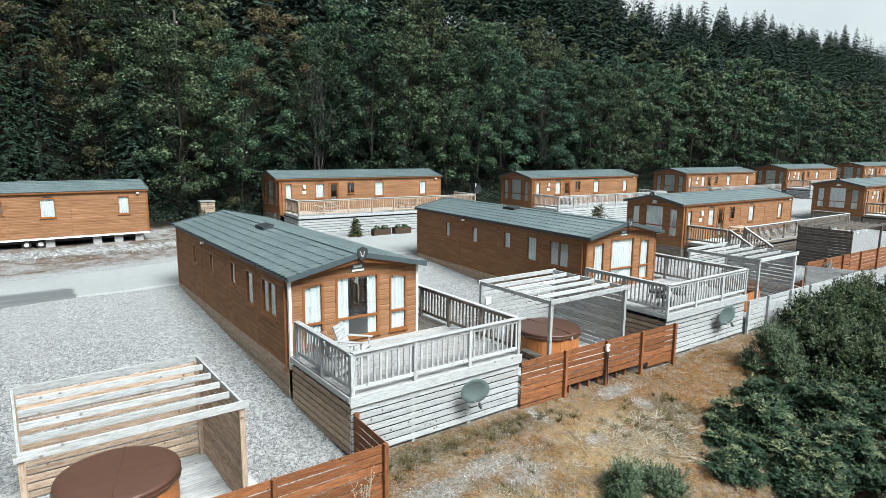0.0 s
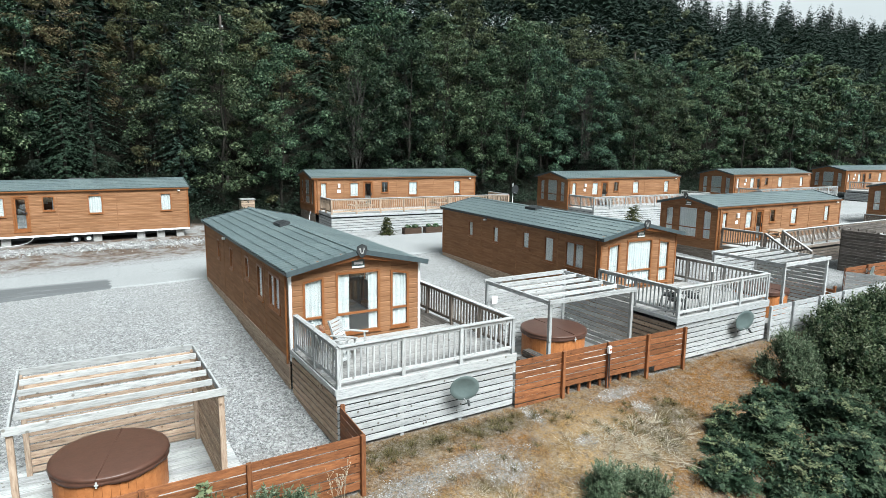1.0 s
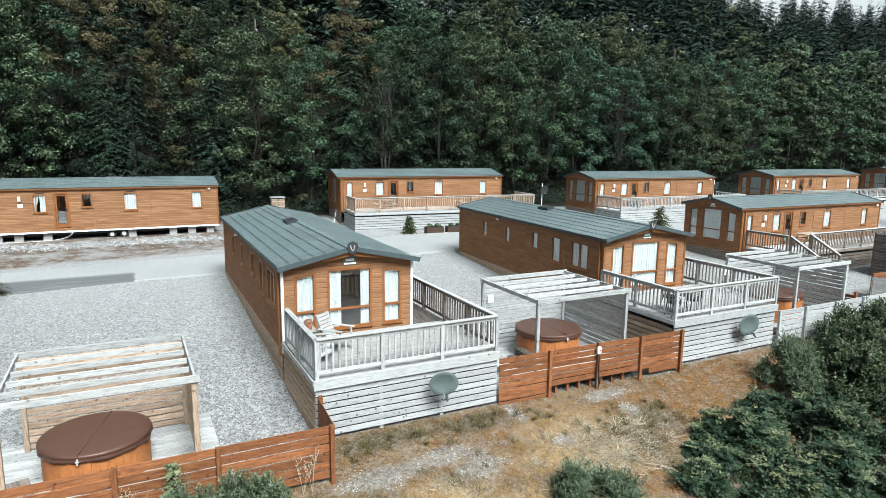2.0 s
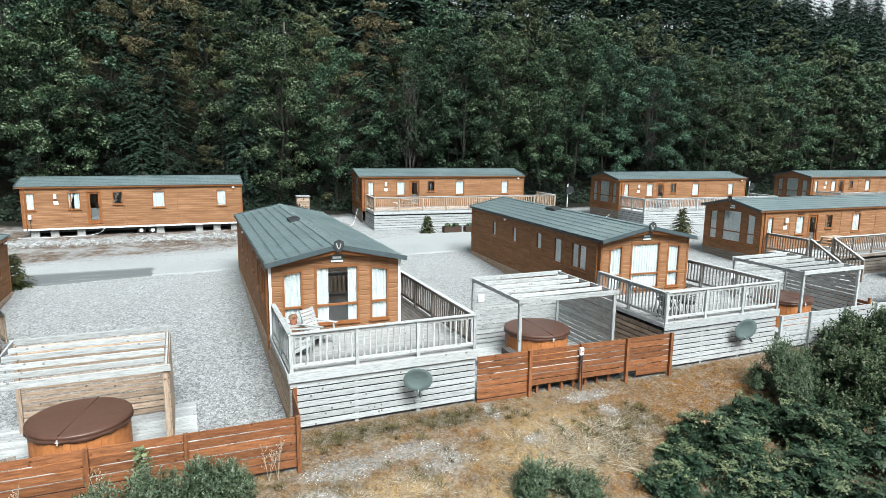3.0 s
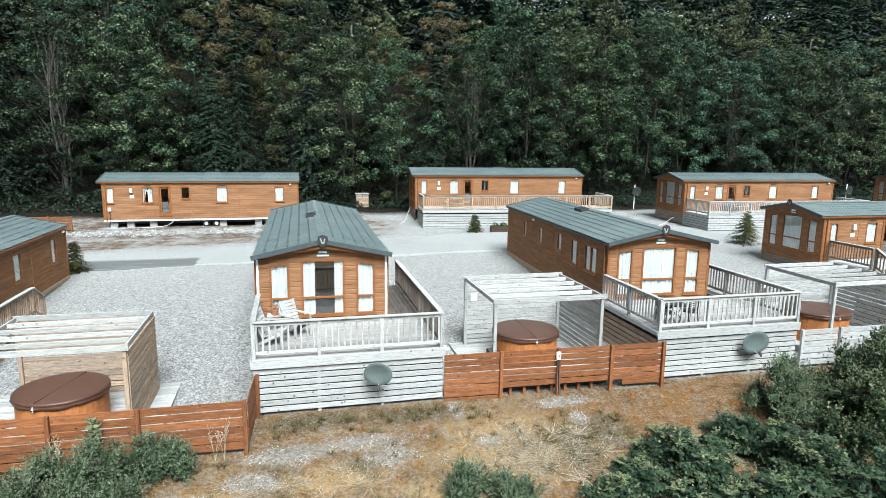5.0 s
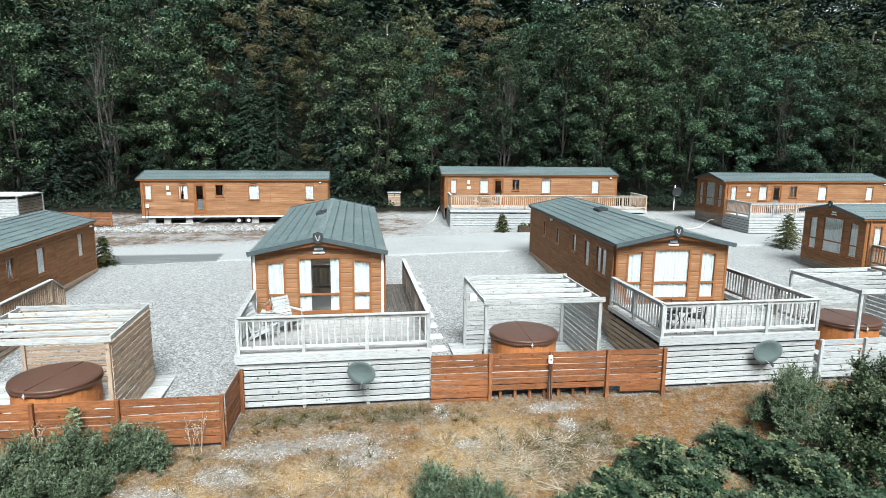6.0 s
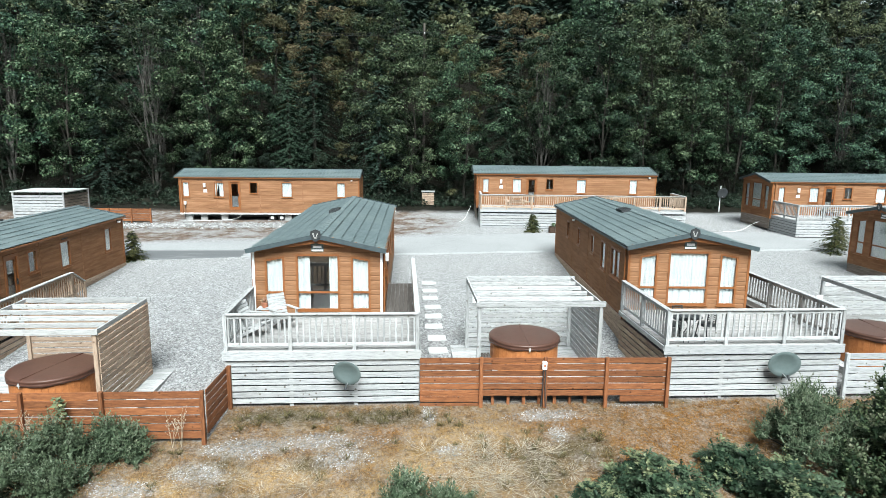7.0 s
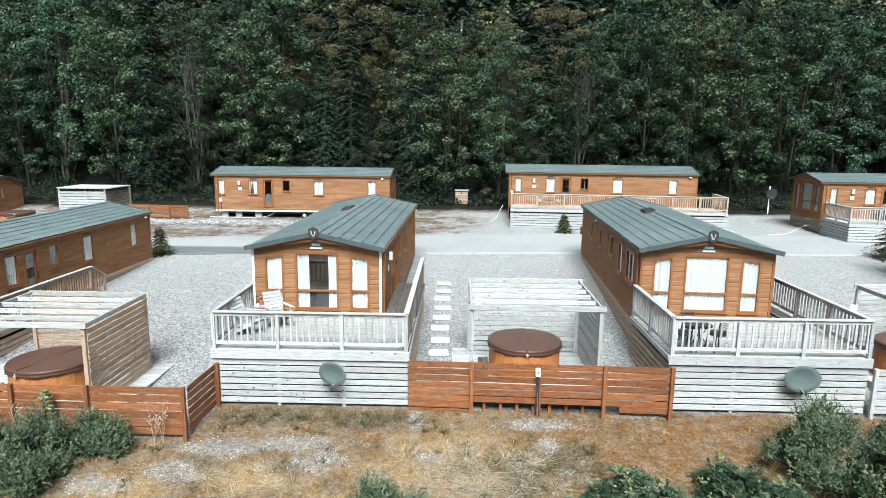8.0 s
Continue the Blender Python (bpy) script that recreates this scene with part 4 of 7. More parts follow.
    for a, b in zip(ends, ends[1:]):
        rings.append([cap.verts.new((x, a, zr + z)) for x, z in ring_pts])
        rings.append([cap.verts.new((x * 0.95, b - 0.002, zr + z - 0.007)) for x, z in ring_pts])
    for va, vb in zip(rings, rings[1:]):
        for i in range(6):
            cap.faces.new((va[i], va[(i + 1) % 6], vb[(i + 1) % 6], vb[i]))
    cap.faces.new(rings[0]), cap.faces.new(rings[-1][::-1])
    part("ridge_cap", cap, M_ROOF, top)
    vent = bmesh.new()
    for i in range(4):
        box(vent, -0.44 + 0.1 * i, -0.36 + 0.1 * i, length * 0.5, length * 0.5 + 0.75, zr - 0.1, zr + 0.035)
    box(vent, -0.45, -0.05, length * 0.5 - 0.03, length * 0.5, zr - 0.1, zr + 0.03)
    box(vent, -0.45, -0.05, length * 0.5 + 0.75, length * 0.5 + 0.78, zr - 0.1, zr + 0.03)
    box(vent, -0.46, -0.04, length * 0.5 - 0.04, length * 0.5 + 0.79, zr - 0.12, zr - 0.02)
    bmesh.ops.rotate(vent, verts=vent.verts, cent=(-0.2, 0, zr), matrix=Matrix.Rotation(-0.2, 3, "Y"))
    part("roof_vent", vent, M_DARK, top, "black roof vent")
    if sign:
        shield = bmesh.new()
        pts = [(-0.14, 0.13), (-0.16, 0.0), (-0.09, -0.14), (0, -0.2), (0.09, -0.14), (0.16, 0.0), (0.14, 0.13), (0, 0.19)]
        a = [shield.verts.new((x, y0 - 0.075, zr - 0.02 + z)) for x, z in pts]
        b = [shield.verts.new((x, y0 - 0.05, zr - 0.02 + z)) for x, z in pts]
        shield.faces.new(a[::-1]), shield.faces.new(b)
        for i in range(8):
            shield.faces.new((a[i], a[(i + 1) % 8], b[(i + 1) % 8], b[i]))
        s = part("badge", shield, M_DARK, top, "dark shield badge with a pale mark")
        mk = bmesh.new()
        for x0, x1, z0, z1 in ((-0.085, -0.05, 0.02, 0.08), (-0.06, -0.03, -0.05, 0.03), (-0.035, 0.03, -0.09, -0.045), (0.025, 0.05, -0.05, 0.03), (0.04, 0.07, 0.02, 0.07)):
            box(mk, x0, x1, y0 - 0.081, y0 - 0.076, zr - 0.02 + z0, zr - 0.02 + z1)
        part("badge_mark", mk, M_BLOCK, s, "pale mark")
        plate = part("name_plate", box(bmesh.new(), -0.19, 0.19, -0.05, -0.03, 2.42, 2.68), M_DISH, top, "grey name plate with pale bars")
        bars = bmesh.new()
        box(bars, -0.13, 0.13, -0.056, -0.051, 2.53, 2.6)
        box(bars, -0.18, 0.18, -0.056, -0.051, 2.43, 2.48)
        part("plate_bar", bars, M_WHITE, plate)
    # corners, lamps, pipe
    for x in (-hw, hw):
        c = part("corner_trim", box(bmesh.new(), x - 0.036, x + 0.036, -0.04, 0.06, 0, WALL_H - 0.02), M_WHITE if white_corner else M_TRIM, top, "white corner trim" if white_corner else "orange-brown corner trim")
        part("corner_trim", box(bmesh.new(), x - 0.045, x + 0.045, length - 0.06, length + 0.04, 0, WALL_H - 0.02), M_TRIM, top)
        pipe = bmesh.new()
        s = 1 if x > 0 else -1
        tube(pipe, [(x + s * 0.075, 0.16, -0.1), (x + s * 0.075, 0.16, WALL_H - 0.12), (x + s * 0.12, 0.16, WALL_H - 0.05)], [0.032] * 3)
        part("downpipe", pipe, M_TRIM, top, "orange-brown downpipe")
    for s, u, z in ((1, 1.72, 1.95), (-1, 8.0, 2.28), (1, length - 0.5, 2.28)):
        lamp = bmesh.new()
        x = s * hw
        box(lamp, min(x, x + s * 0.05), max(x, x + s * 0.05), u - 0.04, u + 0.04, z - 0.02, z + 0.1)
        body = part("wall_lamp", lamp, M_DARK, top, "black outdoor wall lamp")
        glow = bmesh.new()
        x1, x2 = x + s * 0.055, x + s * 0.16
        if z < 2.1:
            box(glow, min(x1, x2), max(x1, x2), u - 0.07, u + 0.07, z - 0.16, z + 0.1)
        else:
            box(glow, min(x1, x2), max(x1, x2), u - 0.06, u + 0.06, z - 0.02, z + 0.05)
        part("lamp_shade", glow, M_WHITE, body, "white shade")
    part("number_plate", box(bmesh.new(), hw + 0.024, hw + 0.034, 1.62, 1.86, 1.42, 1.62), M_WHITE, top, "small white plate with plain bars")
    # chassis rail, skirting or blocks
    if blocks:
        rail_bm = bmesh.new()
        box(rail_bm, -hw - 0.03, hw + 0.03, -0.03, length + 0.03, -0.1, -0.002)
        part("floor_edge", rail_bm, M_WHITE, top, "white painted floor edge")
        part("chassis", box(bmesh.new(), -hw + 0.35, hw - 0.35, 0.3, length - 0.3, -0.3, -0.102), M_DARK, top, "dark steel chassis")
        for y in (0.5, 1.5, 2.9, 7.3, 9.6, 10.7, 11.8):
            for x in (-1.5, 1.65):
                b = bmesh.new()
                box(b, x - 0.11, x + 0.11, y - 0.22, y + 0.22, -drop, -0.102)
                part("support_block", b, M_BLOCK, top, "concrete support block")
        for y in (6.2, 6.85):
            for x in (-1.7, 1.7):
                tyre = lathe(bmesh.new(), [(0.12, -0.09), (0.22, -0.09), (0.245, -0.05), (0.245, 0.05), (0.22, 0.09), (0.12, 0.09)], 24)
                t = part("tyre", tyre, M_RUBBER, top, "black tyre", Matrix.Translation((x, y, -drop + 0.24)) @ pose(0, 0, 0, 0, 90, 0))
                part("rim", lathe(bmesh.new(), [(0, -0.07), (0.13, -0.075), (0.15, -0.06), (0.15, 0.06), (0.13, 0.075), (0.05, 0.07), (0, 0.07)], 20), M_WHITE, t, "white steel rim")
    return top


def skirting(lodge_top, x, y0, y1, z_front, z_rear, mat, rows=5):
    """Boards that close the gap below a lodge's side; they step up with the ground."""
    h = 0.135
    z = -0.075
    while z > -z_front:
        frac = min(1.0, max(0.0, (z_front + z) / max(0.01, z_front - z_rear)))
        end = y0 + (y1 - y0) * min(1.0, frac + 0.06)
        if end - y0 > 0.4:
            beam("skirting_board", (x, y0, z), (x, end, z), 0.03, h, mat, lodge_top)
        z -= h + 0.006


A = lodge(pose(7.95, 14.78, 0.74, 0, 0, -0.8), 12.3, "brown timber lodge with a grey-green roof and pale deck", white_corner=True, centre="open")
B = lodge(pose(19.84, 15.1, 0.76, 0, 0, -3.3), 12.4, "brown timber lodge with closed white curtains and pale deck")
C = lodge(pose(32.37, 22.43, 0.83, 0, 0, -90.6), 12.85, "brown timber lodge standing end-on behind a sloping deck rail")
LL = lodge(pose(-4.63, 13.55, 0.36, 0, 0, 0), 12.2, "brown timber lodge with closed curtains beside the gravel", sign=False)
T = lodge(pose(-4.82, 41.68, 1.36, 0, 0, -90), 12.3, "brown timber lodge standing on blocks and wheels", near=False, drop=0.58, blocks=True, sign=False, slide=0.2)
MM = lodge(pose(16.06, 42.4, 1.72, 0, 0, -94.2), 12.85, "brown timber lodge at the wood's edge behind a long deck", near=False, sign=False)
N = lodge(pose(35.45, 37.95, 1.55, 0, 0, -93), 12.6, "brown timber lodge at the wood's edge with a grey deck", near=False, sign=False)
for x, y, z in ((57.4, 38.2, 1.5), (78.6, 38.2, 1.65), (101.5, 38.2, 1.75)):
    lodge(pose(x, y, z, 0, 0, -92), 12.85, "brown timber lodge in the far row by the wood", near=False, sign=False)
D = lodge(pose(57.9, 22.4, 1.1, 0, 0, -90.5), 12.85, "brown timber lodge farther along the front row", near=False)
FAR = lodge(pose(-34.0, 41.2, 0.5, 0, 0, -90), 12.85, "brown timber lodge half hidden beyond the gravel", near=False, sign=False)
for lo, x, y0, y1, zf, zr, mat in ((A, -W / 2 - 0.02, 0.15, 12.3, 0.85, 0.1, M_TAN_WOOD), (B, -W / 2 - 0.02, 0.15, 12.4, 0.85, 0.15, M_TAN_WOOD), (LL, W / 2 + 0.02, 0.15, 12.2, 0.6, 0.1, M_TAN_WOOD),
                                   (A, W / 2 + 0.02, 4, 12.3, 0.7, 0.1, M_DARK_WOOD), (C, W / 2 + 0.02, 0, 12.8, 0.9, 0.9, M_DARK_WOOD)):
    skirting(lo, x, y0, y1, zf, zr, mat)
for k in range(2):
    beam("skirting_board", (W / 2 + 0.062, 4.0 + 3 * k, 0.07 + 0.141 * k), (W / 2 + 0.062, 12.2, 0.07 + 0.141 * k), 0.03, 0.135, M_TAN_WOOD, LL)
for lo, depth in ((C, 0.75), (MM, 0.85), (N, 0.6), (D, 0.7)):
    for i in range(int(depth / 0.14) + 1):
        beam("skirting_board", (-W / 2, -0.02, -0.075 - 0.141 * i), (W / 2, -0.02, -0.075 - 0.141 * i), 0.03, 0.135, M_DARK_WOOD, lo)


# ---- decks, railings, fences ----
def railing(top, p0, p1, wood, height=1.0, gap=0.158, ends=(True, True), cap=None, span=1.65):
    """Posts, rails and balusters from p0 to p1, both at deck level."""
    p0, p1 = Vector(p0), Vector(p1)
    d = p1 - p0
    flat = Vector((d.x, d.y, 0))
    n = max(1, round(flat.length / span))
    up = Vector((0, 0, 1))
    rail = beam("railing", p0 + up * (height - 0.018), p1 + up * (height - 0.018), 0.14, 0.036, cap or wood, top, "flat-topped handrail")
    inv = rail.matrix_basis.inverted()

    def sub(name, a, b, w, h, up_dir=(0, 0, 1)):
        ob = beam(name, a, b, w, h, wood, rail, up=up_dir)
        ob.matrix_basis = inv @ ob.matrix_basis
        return ob

    for zc, h in ((height - 0.085, 0.095), (0.17, 0.09)):
        sub("rail", p0 + up * zc, p1 + up * zc, 0.04, h)
    for i in range(n + 1):
        if (i == 0 and not ends[0]) or (i == n and not ends[1]):
            continue
        q = p0 + d * (i / n)
        sub("post", q - up * 0.12, q + up * (height - 0.037), 0.095, 0.095, up_dir=flat)
    count = max(2, int(flat.length / gap))
    for i in range(count):
        f = (i + 0.5) / count
        if min(abs(f - j / n) for j in range(n + 1)) * flat.length > 0.075:
            q = p0 + d * f
            sub("baluster", q + up * 0.16, q + up * (height - 0.09), 0.034, 0.05, up_dir=flat)
    return rail


def slats(top, p0, p1, z0, z1, wood, h=0.138, gap=0.034, name="slat", thick=0.026):
    z = z0 + h / 2
    while z + h / 2 <= z1 + 0.03:
        beam(name, (p0[0], p0[1], z), (p1[0], p1[1], z), thick, h, wood, top)
        z += h + gap


def planks(top, x0, x1, y0, y1, z, wood, along="x", w=0.142, gap=0.006):
    a, b = (y0, y1) if along == "x" else (x0, x1)
    c = a + w / 2
    while c + w / 2 <= b + 0.05:
        if along == "x":
            beam("plank", (x0, c, z), (x1, c, z), w, 0.028, wood, top)
        else:
            beam("plank", (c, y0, z), (c, y1, z), w, 0.028, wood, top)
        c += w + gap


def lodge_deck(x0, x1, y0, y1, z, walk_x, walk_y, label, left_to, right_to, foot=-0.3, skirt_wood=None, side_wood=None, right_wood=None):
    """A raised deck across a lodge's front with a walkway along its door side."""
    top = thing("deck", Matrix.Identity(4), label, "deck", "timber decks")
    skirt_wood, side_wood = skirt_wood or M_PALE_WOOD, side_wood or M_TAN_WOOD
    planks(top, x0 + 0.02, x1 - 0.02, y0, y1, z - 0.014, M_DECK)
    planks(top, walk_x, x1 - 0.02, y1 + 0.05, walk_y, z - 0.014, M_OLD_WOOD, along="y")
    beam("fascia", (x0 - 0.03, y0 - 0.04, z - 0.115), (x1 + 0.03, y0 - 0.04, z - 0.115), 0.04, 0.25, M_PALE_WOOD, top, "pale fascia board")
    beam("fascia", (x0 - 0.025, y0 - 0.02, z - 0.075), (x0 - 0.025, y1, z - 0.075), 0.04, 0.14, M_GREY_WOOD, top)
    beam("fascia", (x1 + 0.025, y0 - 0.02, z - 0.075), (x1 + 0.025, walk_y, z - 0.075), 0.04, 0.14, M_GREY_WOOD, top)
    slats(top, (x0 + 0.02, y0 + 0.02), (x1 - 0.02, y0 + 0.02), foot, z - 0.2, skirt_wood)
    slats(top, (x0 + 0.02, y0 + 0.06), (x0 + 0.02, y1), foot + 0.02, z - 0.16, side_wood)
    slats(top, (x1 - 0.02, y0 + 0.06), (x1 - 0.02, walk_y), foot + 0.12, z - 0.16, side_wood)
    # dark sheet added behind the slats; its colour stands in for shade below the deck
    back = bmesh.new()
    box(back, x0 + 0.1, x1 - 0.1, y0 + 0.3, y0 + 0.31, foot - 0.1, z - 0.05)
    part("backing_panel", back, M_DARK, top, "dark sheet standing in for the shade behind the slats")
    for i in range(1, 3):
        x = x0 + (x1 - x0) * i / 3
        part("batten", box(bmesh.new(), x - 0.045, x + 0.045, y0 + 0.036, y0 + 0.075, foot - 0.1, z - 0.1), skirt_wood, top)
    e = 0.06
    railing(top, (x0 + e, y0 + 0.02, z), (x1 - e, y0 + 0.02, z), M_GREY_WOOD)
    railing(top, (x0 + e, y0 + 0.09, z), (x0 + e, left_to, z), M_GREY_WOOD, ends=(False, True))
    # browner right rail; its dark timber also carries the shade on the inner face
    railing(top, (x1 - e, y0 + 0.09, z), (x1 - e, right_to, z), right_wood or M_DARK_WOOD, ends=(False, True), cap=M_GREY_WOOD)
    return top


lodge_deck(5.96, 11.0, 11.45, 14.7, 1.14, 10.0, 19.0, "weathered pale timber deck with a railing and slatted skirting", 14.45, 19.0)
lodge_deck(17.62, 22.65, 11.5, 15.0, 1.16, 22.2, 20.0, "pale timber deck with a railing before a lodge", 15.0, 20.0, right_wood=M_DULL_WOOD)


def board_fence(p0, p1, z0, z1, rows, label, wood, post_at, post_top=0.03, gap=0.026, post_side=-1, first_post=True, group="board fences"):
    top = thing("fence", Matrix.Identity(4), label, "fence", group)
    a, b = Vector((*p0, 0)), Vector((*p1, 0))
    d = (b - a).normalized()
    nrm = Vector((d.y, -d.x, 0)) * post_side * -1
    h = (z1 - z0 - gap * (rows - 1)) / rows
    marks = [0.0, *post_at, (b - a).length]
    for i in range(rows):
        z = z0 + h / 2 + i * (h + gap)
        for s0, s1 in zip(marks, marks[1:]):
            q0, q1 = a + d * (s0 + 0.004), a + d * (s1 - 0.004)
            dz = random.uniform(-0.004, 0.004)
            beam("board", (q0.x, q0.y, z + dz), (q1.x, q1.y, z - dz), 0.022, round(h, 3), wood, top)
    for s in marks if first_post else marks[1:]:
        q = a + d * s + nrm * 0.06
        g = ground_z(q.x, q.y) - 0.25
        beam("post", (q.x, q.y, g), (q.x, q.y, z1 + post_top), 0.095, 0.095, wood, top, up=d)
    return top


board_fence((-4.5, 9.95), (5.88, 9.9), -0.45, 0.73, 6, "red-brown stained board fence by the hot tub", M_FENCE, [2.2, 4.4, 6.3, 8.1])
board_fence((5.94, 9.95), (6.02, 11.4), -0.35, 0.74, 6, "short return of red-brown board fence", M_FENCE, [], first_post=False)
board_fence((11.0, 11.38), (17.6, 11.18), -0.12, 0.94, 6, "red-brown stained board fence between two decks", M_FENCE, [1.62, 3.32, 4.95], first_post=False)
low = thing("fence", Matrix.Identity(4), "low red-brown boards closing a fence's end bays", "fence", "board fences")
for s0, s1, rows in ((0.0, 1.62, 2), (5.35, 6.6, 1)):
    for i in range(rows):
        z = -0.21 - 0.19 * i
        beam("board", (11.0 + s0 + 0.004, 11.38 - 0.0303 * s0, z), (11.0 + s1 - 0.004, 11.38 - 0.0303 * s1, z), 0.022, 0.16, M_FENCE, low)
board_fence((22.75, 11.45), (33.2, 11.4), -0.28, 0.9, 6, "bleached pale board fence beyond the deck", M_PALE_WOOD, [1.48, 3.3, 5.05, 7.28], gap=0.03)


def pergola(x0, x1, y0, y1, z_top, z_floor, wood, label, bars=None, back=True, right=True, rafters=4, platform=None):
    top = thing("pergola", Matrix.Identity(4), label, "pergola", "hot tub pergolas")
    bars = bars or wood
    for x, y in ((x0, y0), (x1, y0), (x0, y1), (x1, y1)):
        beam("post", (x, y, z_floor - 0.25), (x, y, z_top - 0.12), 0.1, 0.1, wood, top, up=(0, 1, 0))
    beam("beam", (x0 - 0.09, y0 - 0.07, z_top - 0.05), (x1 + 0.11, y0 - 0.07, z_top - 0.05), 0.045, 0.145, bars, top)
    beam("beam", (x0 - 0.08, y1 + 0.06, z_top - 0.07), (x1 + 0.14, y1 + 0.06, z_top - 0.07), 0.045, 0.145, bars, top)
    for x in (x0 - 0.02, x1 + 0.02):
        beam("side_beam", (x, y0 - 0.04, z_top - 0.08), (x, y1 + 0.03, z_top - 0.08), 0.045, 0.12, bars, top)
    for i in range(1, rafters + 1):
        y = y0 + (y1 - y0) * i / (rafters + 1)
        beam("rafter", (x0 + 0.03, y, z_top - 0.075), (x1 - 0.03, y, z_top - 0.075), 0.045, 0.12, bars, top)
    if back:
        slats(top, (x0 - 0.03, y1 + 0.02), (x1 + 0.03, y1 + 0.02), z_floor + 0.03, z_top - 0.16, wood, h=0.132, gap=0.03, name="screen_board")
    if right:
        slats(top, (x1 + 0.06, y0 + 0.02), (x1 + 0.06, y1), z_floor + 0.03, z_top - 0.16, wood, h=0.132, gap=0.03, name="screen_board")
    if platform:
        p = thing("tub_platform", Matrix.Identity(4), "low grey timber platform under a hot tub", "platform", "tub platforms")
        px0, px1, py0, py1 = platform
        planks(p, px0, px1, py0, py1, z_floor - 0.014, M_GREY_WOOD)
        for y in (py0, py1):
            beam("edge_joist", (px0, y, z_floor - 0.12), (px1, y, z_floor - 0.12), 0.04, 0.18, M_GREY_WOOD, p)
        for x in (px0 + 0.02, px1 - 0.02):
            beam("edge_joist", (x, py0, z_floor - 0.12), (x, py1, z_floor - 0.12), 0.04, 0.18, M_GREY_WOOD, p)
    return top


def hot_tub(x, y, z, turn, label, r=1.0, h=0.75):
    top = thing("hot_tub", pose(x, y, z, 0, 0, turn), label, "hot tub", "covered hot tubs")
    shell = lathe(bmesh.new(), [(0, 0), (r - 0.015, 0), (r - 0.015, h - 0.05), (0, h - 0.05)], 48)
    part("tub_shell", shell, M_TUB, top)
    n = 44
    stave = bmesh.new()
    sw = 2 * math.pi * (r + 0.005) / n
    prism(stave, [(-sw / 2 + 0.001, 0.0), (sw / 2 - 0.001, 0.0), (sw / 2 - 0.003, 0.022), (-sw / 2 + 0.003, 0.022)], 0.02, h - 0.06)
    me = mesh_of("stave", stave, M_TUB)
    for i in range(n):
        a = 360 * i / n
        part("stave", me, None, top, m=pose(0, 0, 0, 0, 0, a) @ Matrix.Translation((r - 0.02, 0, 0)) @ Matrix(((0, 0, 1), (0, 1, 0), (1, 0, 0))).to_4x4() @ Matrix.Diagonal((1, 1, 1, 1)))
    for s in (1, -1):
        lid = bmesh.new()
        k = 40
        prof = [(0.0, 0.105), (0.5, 0.098), (0.9, 0.084), (0.98, 0.074), (0.997, 0.055), (1.0, 0.035), (1.0, 0.012), (0.988, -0.002), (1.006, -0.022), (1.004, -0.06), (0.994, -0.085), (0.98, -0.09)]
        rows = []
        for f, zz in prof:
            row = []
            for i in range(k + 1):
                a = math.pi * i / k
                low = zz < -0.01
                wob = (0.018 * math.sin(a * 7 + s) + 0.009 * math.sin(a * 17)) * (-zz * 8) if low else 0
                rr = (r + 0.05) * f + ((0.01 * math.sin(a * 13 + 2 * s) + 0.007 * math.sin(a * 29)) if low else 0)
                row.append(lid.verts.new((rr * math.cos(a) * s, s * (rr * math.sin(a) + 0.006), h + zz + wob + 0.0)))
            rows.append(row)
        for r0, r1 in zip(rows, rows[1:]):
            for i in range(k):
                q = [r0[i], r0[i + 1], r1[i + 1], r1[i]]
                lid.faces.new(q[::-1])
        bmesh.ops.remove_doubles(lid, verts=lid.verts, dist=0.0005)
        for f in lid.faces:
            f.smooth = True
        part("cover", lid, M_LID, top, "brown vinyl half cover")
    part("fold_seam", box(bmesh.new(), -r, r, -0.012, 0.012, h + 0.06, h + 0.107), M_LID, top)
    st = bmesh.new()
    box(st, r + 0.058, r + 0.072, -0.016, 0.016, h - 0.1, h + 0.02)
    box(st, r + 0.062, r + 0.082, -0.034, 0.034, h - 0.05, h - 0.028)
    part("strap", st, M_STONE, top, "pale strap with a buckle")
    return top


pergola(12.62, 15.95, 11.93, 15.02, 2.28, -0.06, M_GREY_WOOD, "weathered grey pergola with slatted screens over a hot tub", platform=(12.1, 16.1, 11.7, 15.3))
pergola(0.02, 3.28, 10.48, 13.4, 2.07, -0.2, M_TAN_WOOD, "tan timber pergola with slatted screens over a hot tub", bars=M_GREY_WOOD, platform=(-1.2, 3.85, 10.3, 13.85))
pergola(24.45, 27.5, 12.0, 15.05, 2.26, -0.05, M_GREY_WOOD, "weathered grey pergola sheltering a hot tub", platform=(23.8, 27.7, 11.85, 15.3))
hot_tub(14.18, 13.5, -0.06, -92, "round hot tub with a brown cover under a grey pergola", h=0.84)
hot_tub(1.45, 11.92, -0.2, -106, "round hot tub with a brown cover under a tan pergola")
hot_tub(25.15, 13.3, -0.05, -95, "round hot tub with a brown cover beside a pale fence", h=0.98)

slab = bmesh.new()
box(slab, -0.31, 0.31, -0.24, 0.24, -0.03, 0.035)
bmesh.ops.bevel(slab, geom=slab.edges[:], offset=0.01, segments=1, affect="EDGES")
slab_me = mesh_of("stepping_stone", slab, M_STONE)
for i, y in enumerate((14.9, 15.95, 17.05, 18.1, 19.12, 20.25, 21.25, 22.35)):
    s = new("stepping_stone", slab_me)
    s.matrix_basis = pose(11.68 + 0.03 * math.sin(i * 2.1), y, ground_z(11.7, y) + 0.02, 0, 0, random.uniform(-4, 4))
    tagged(s, "pale square paving slab set in gravel", "stepping stone", "stepping stones")


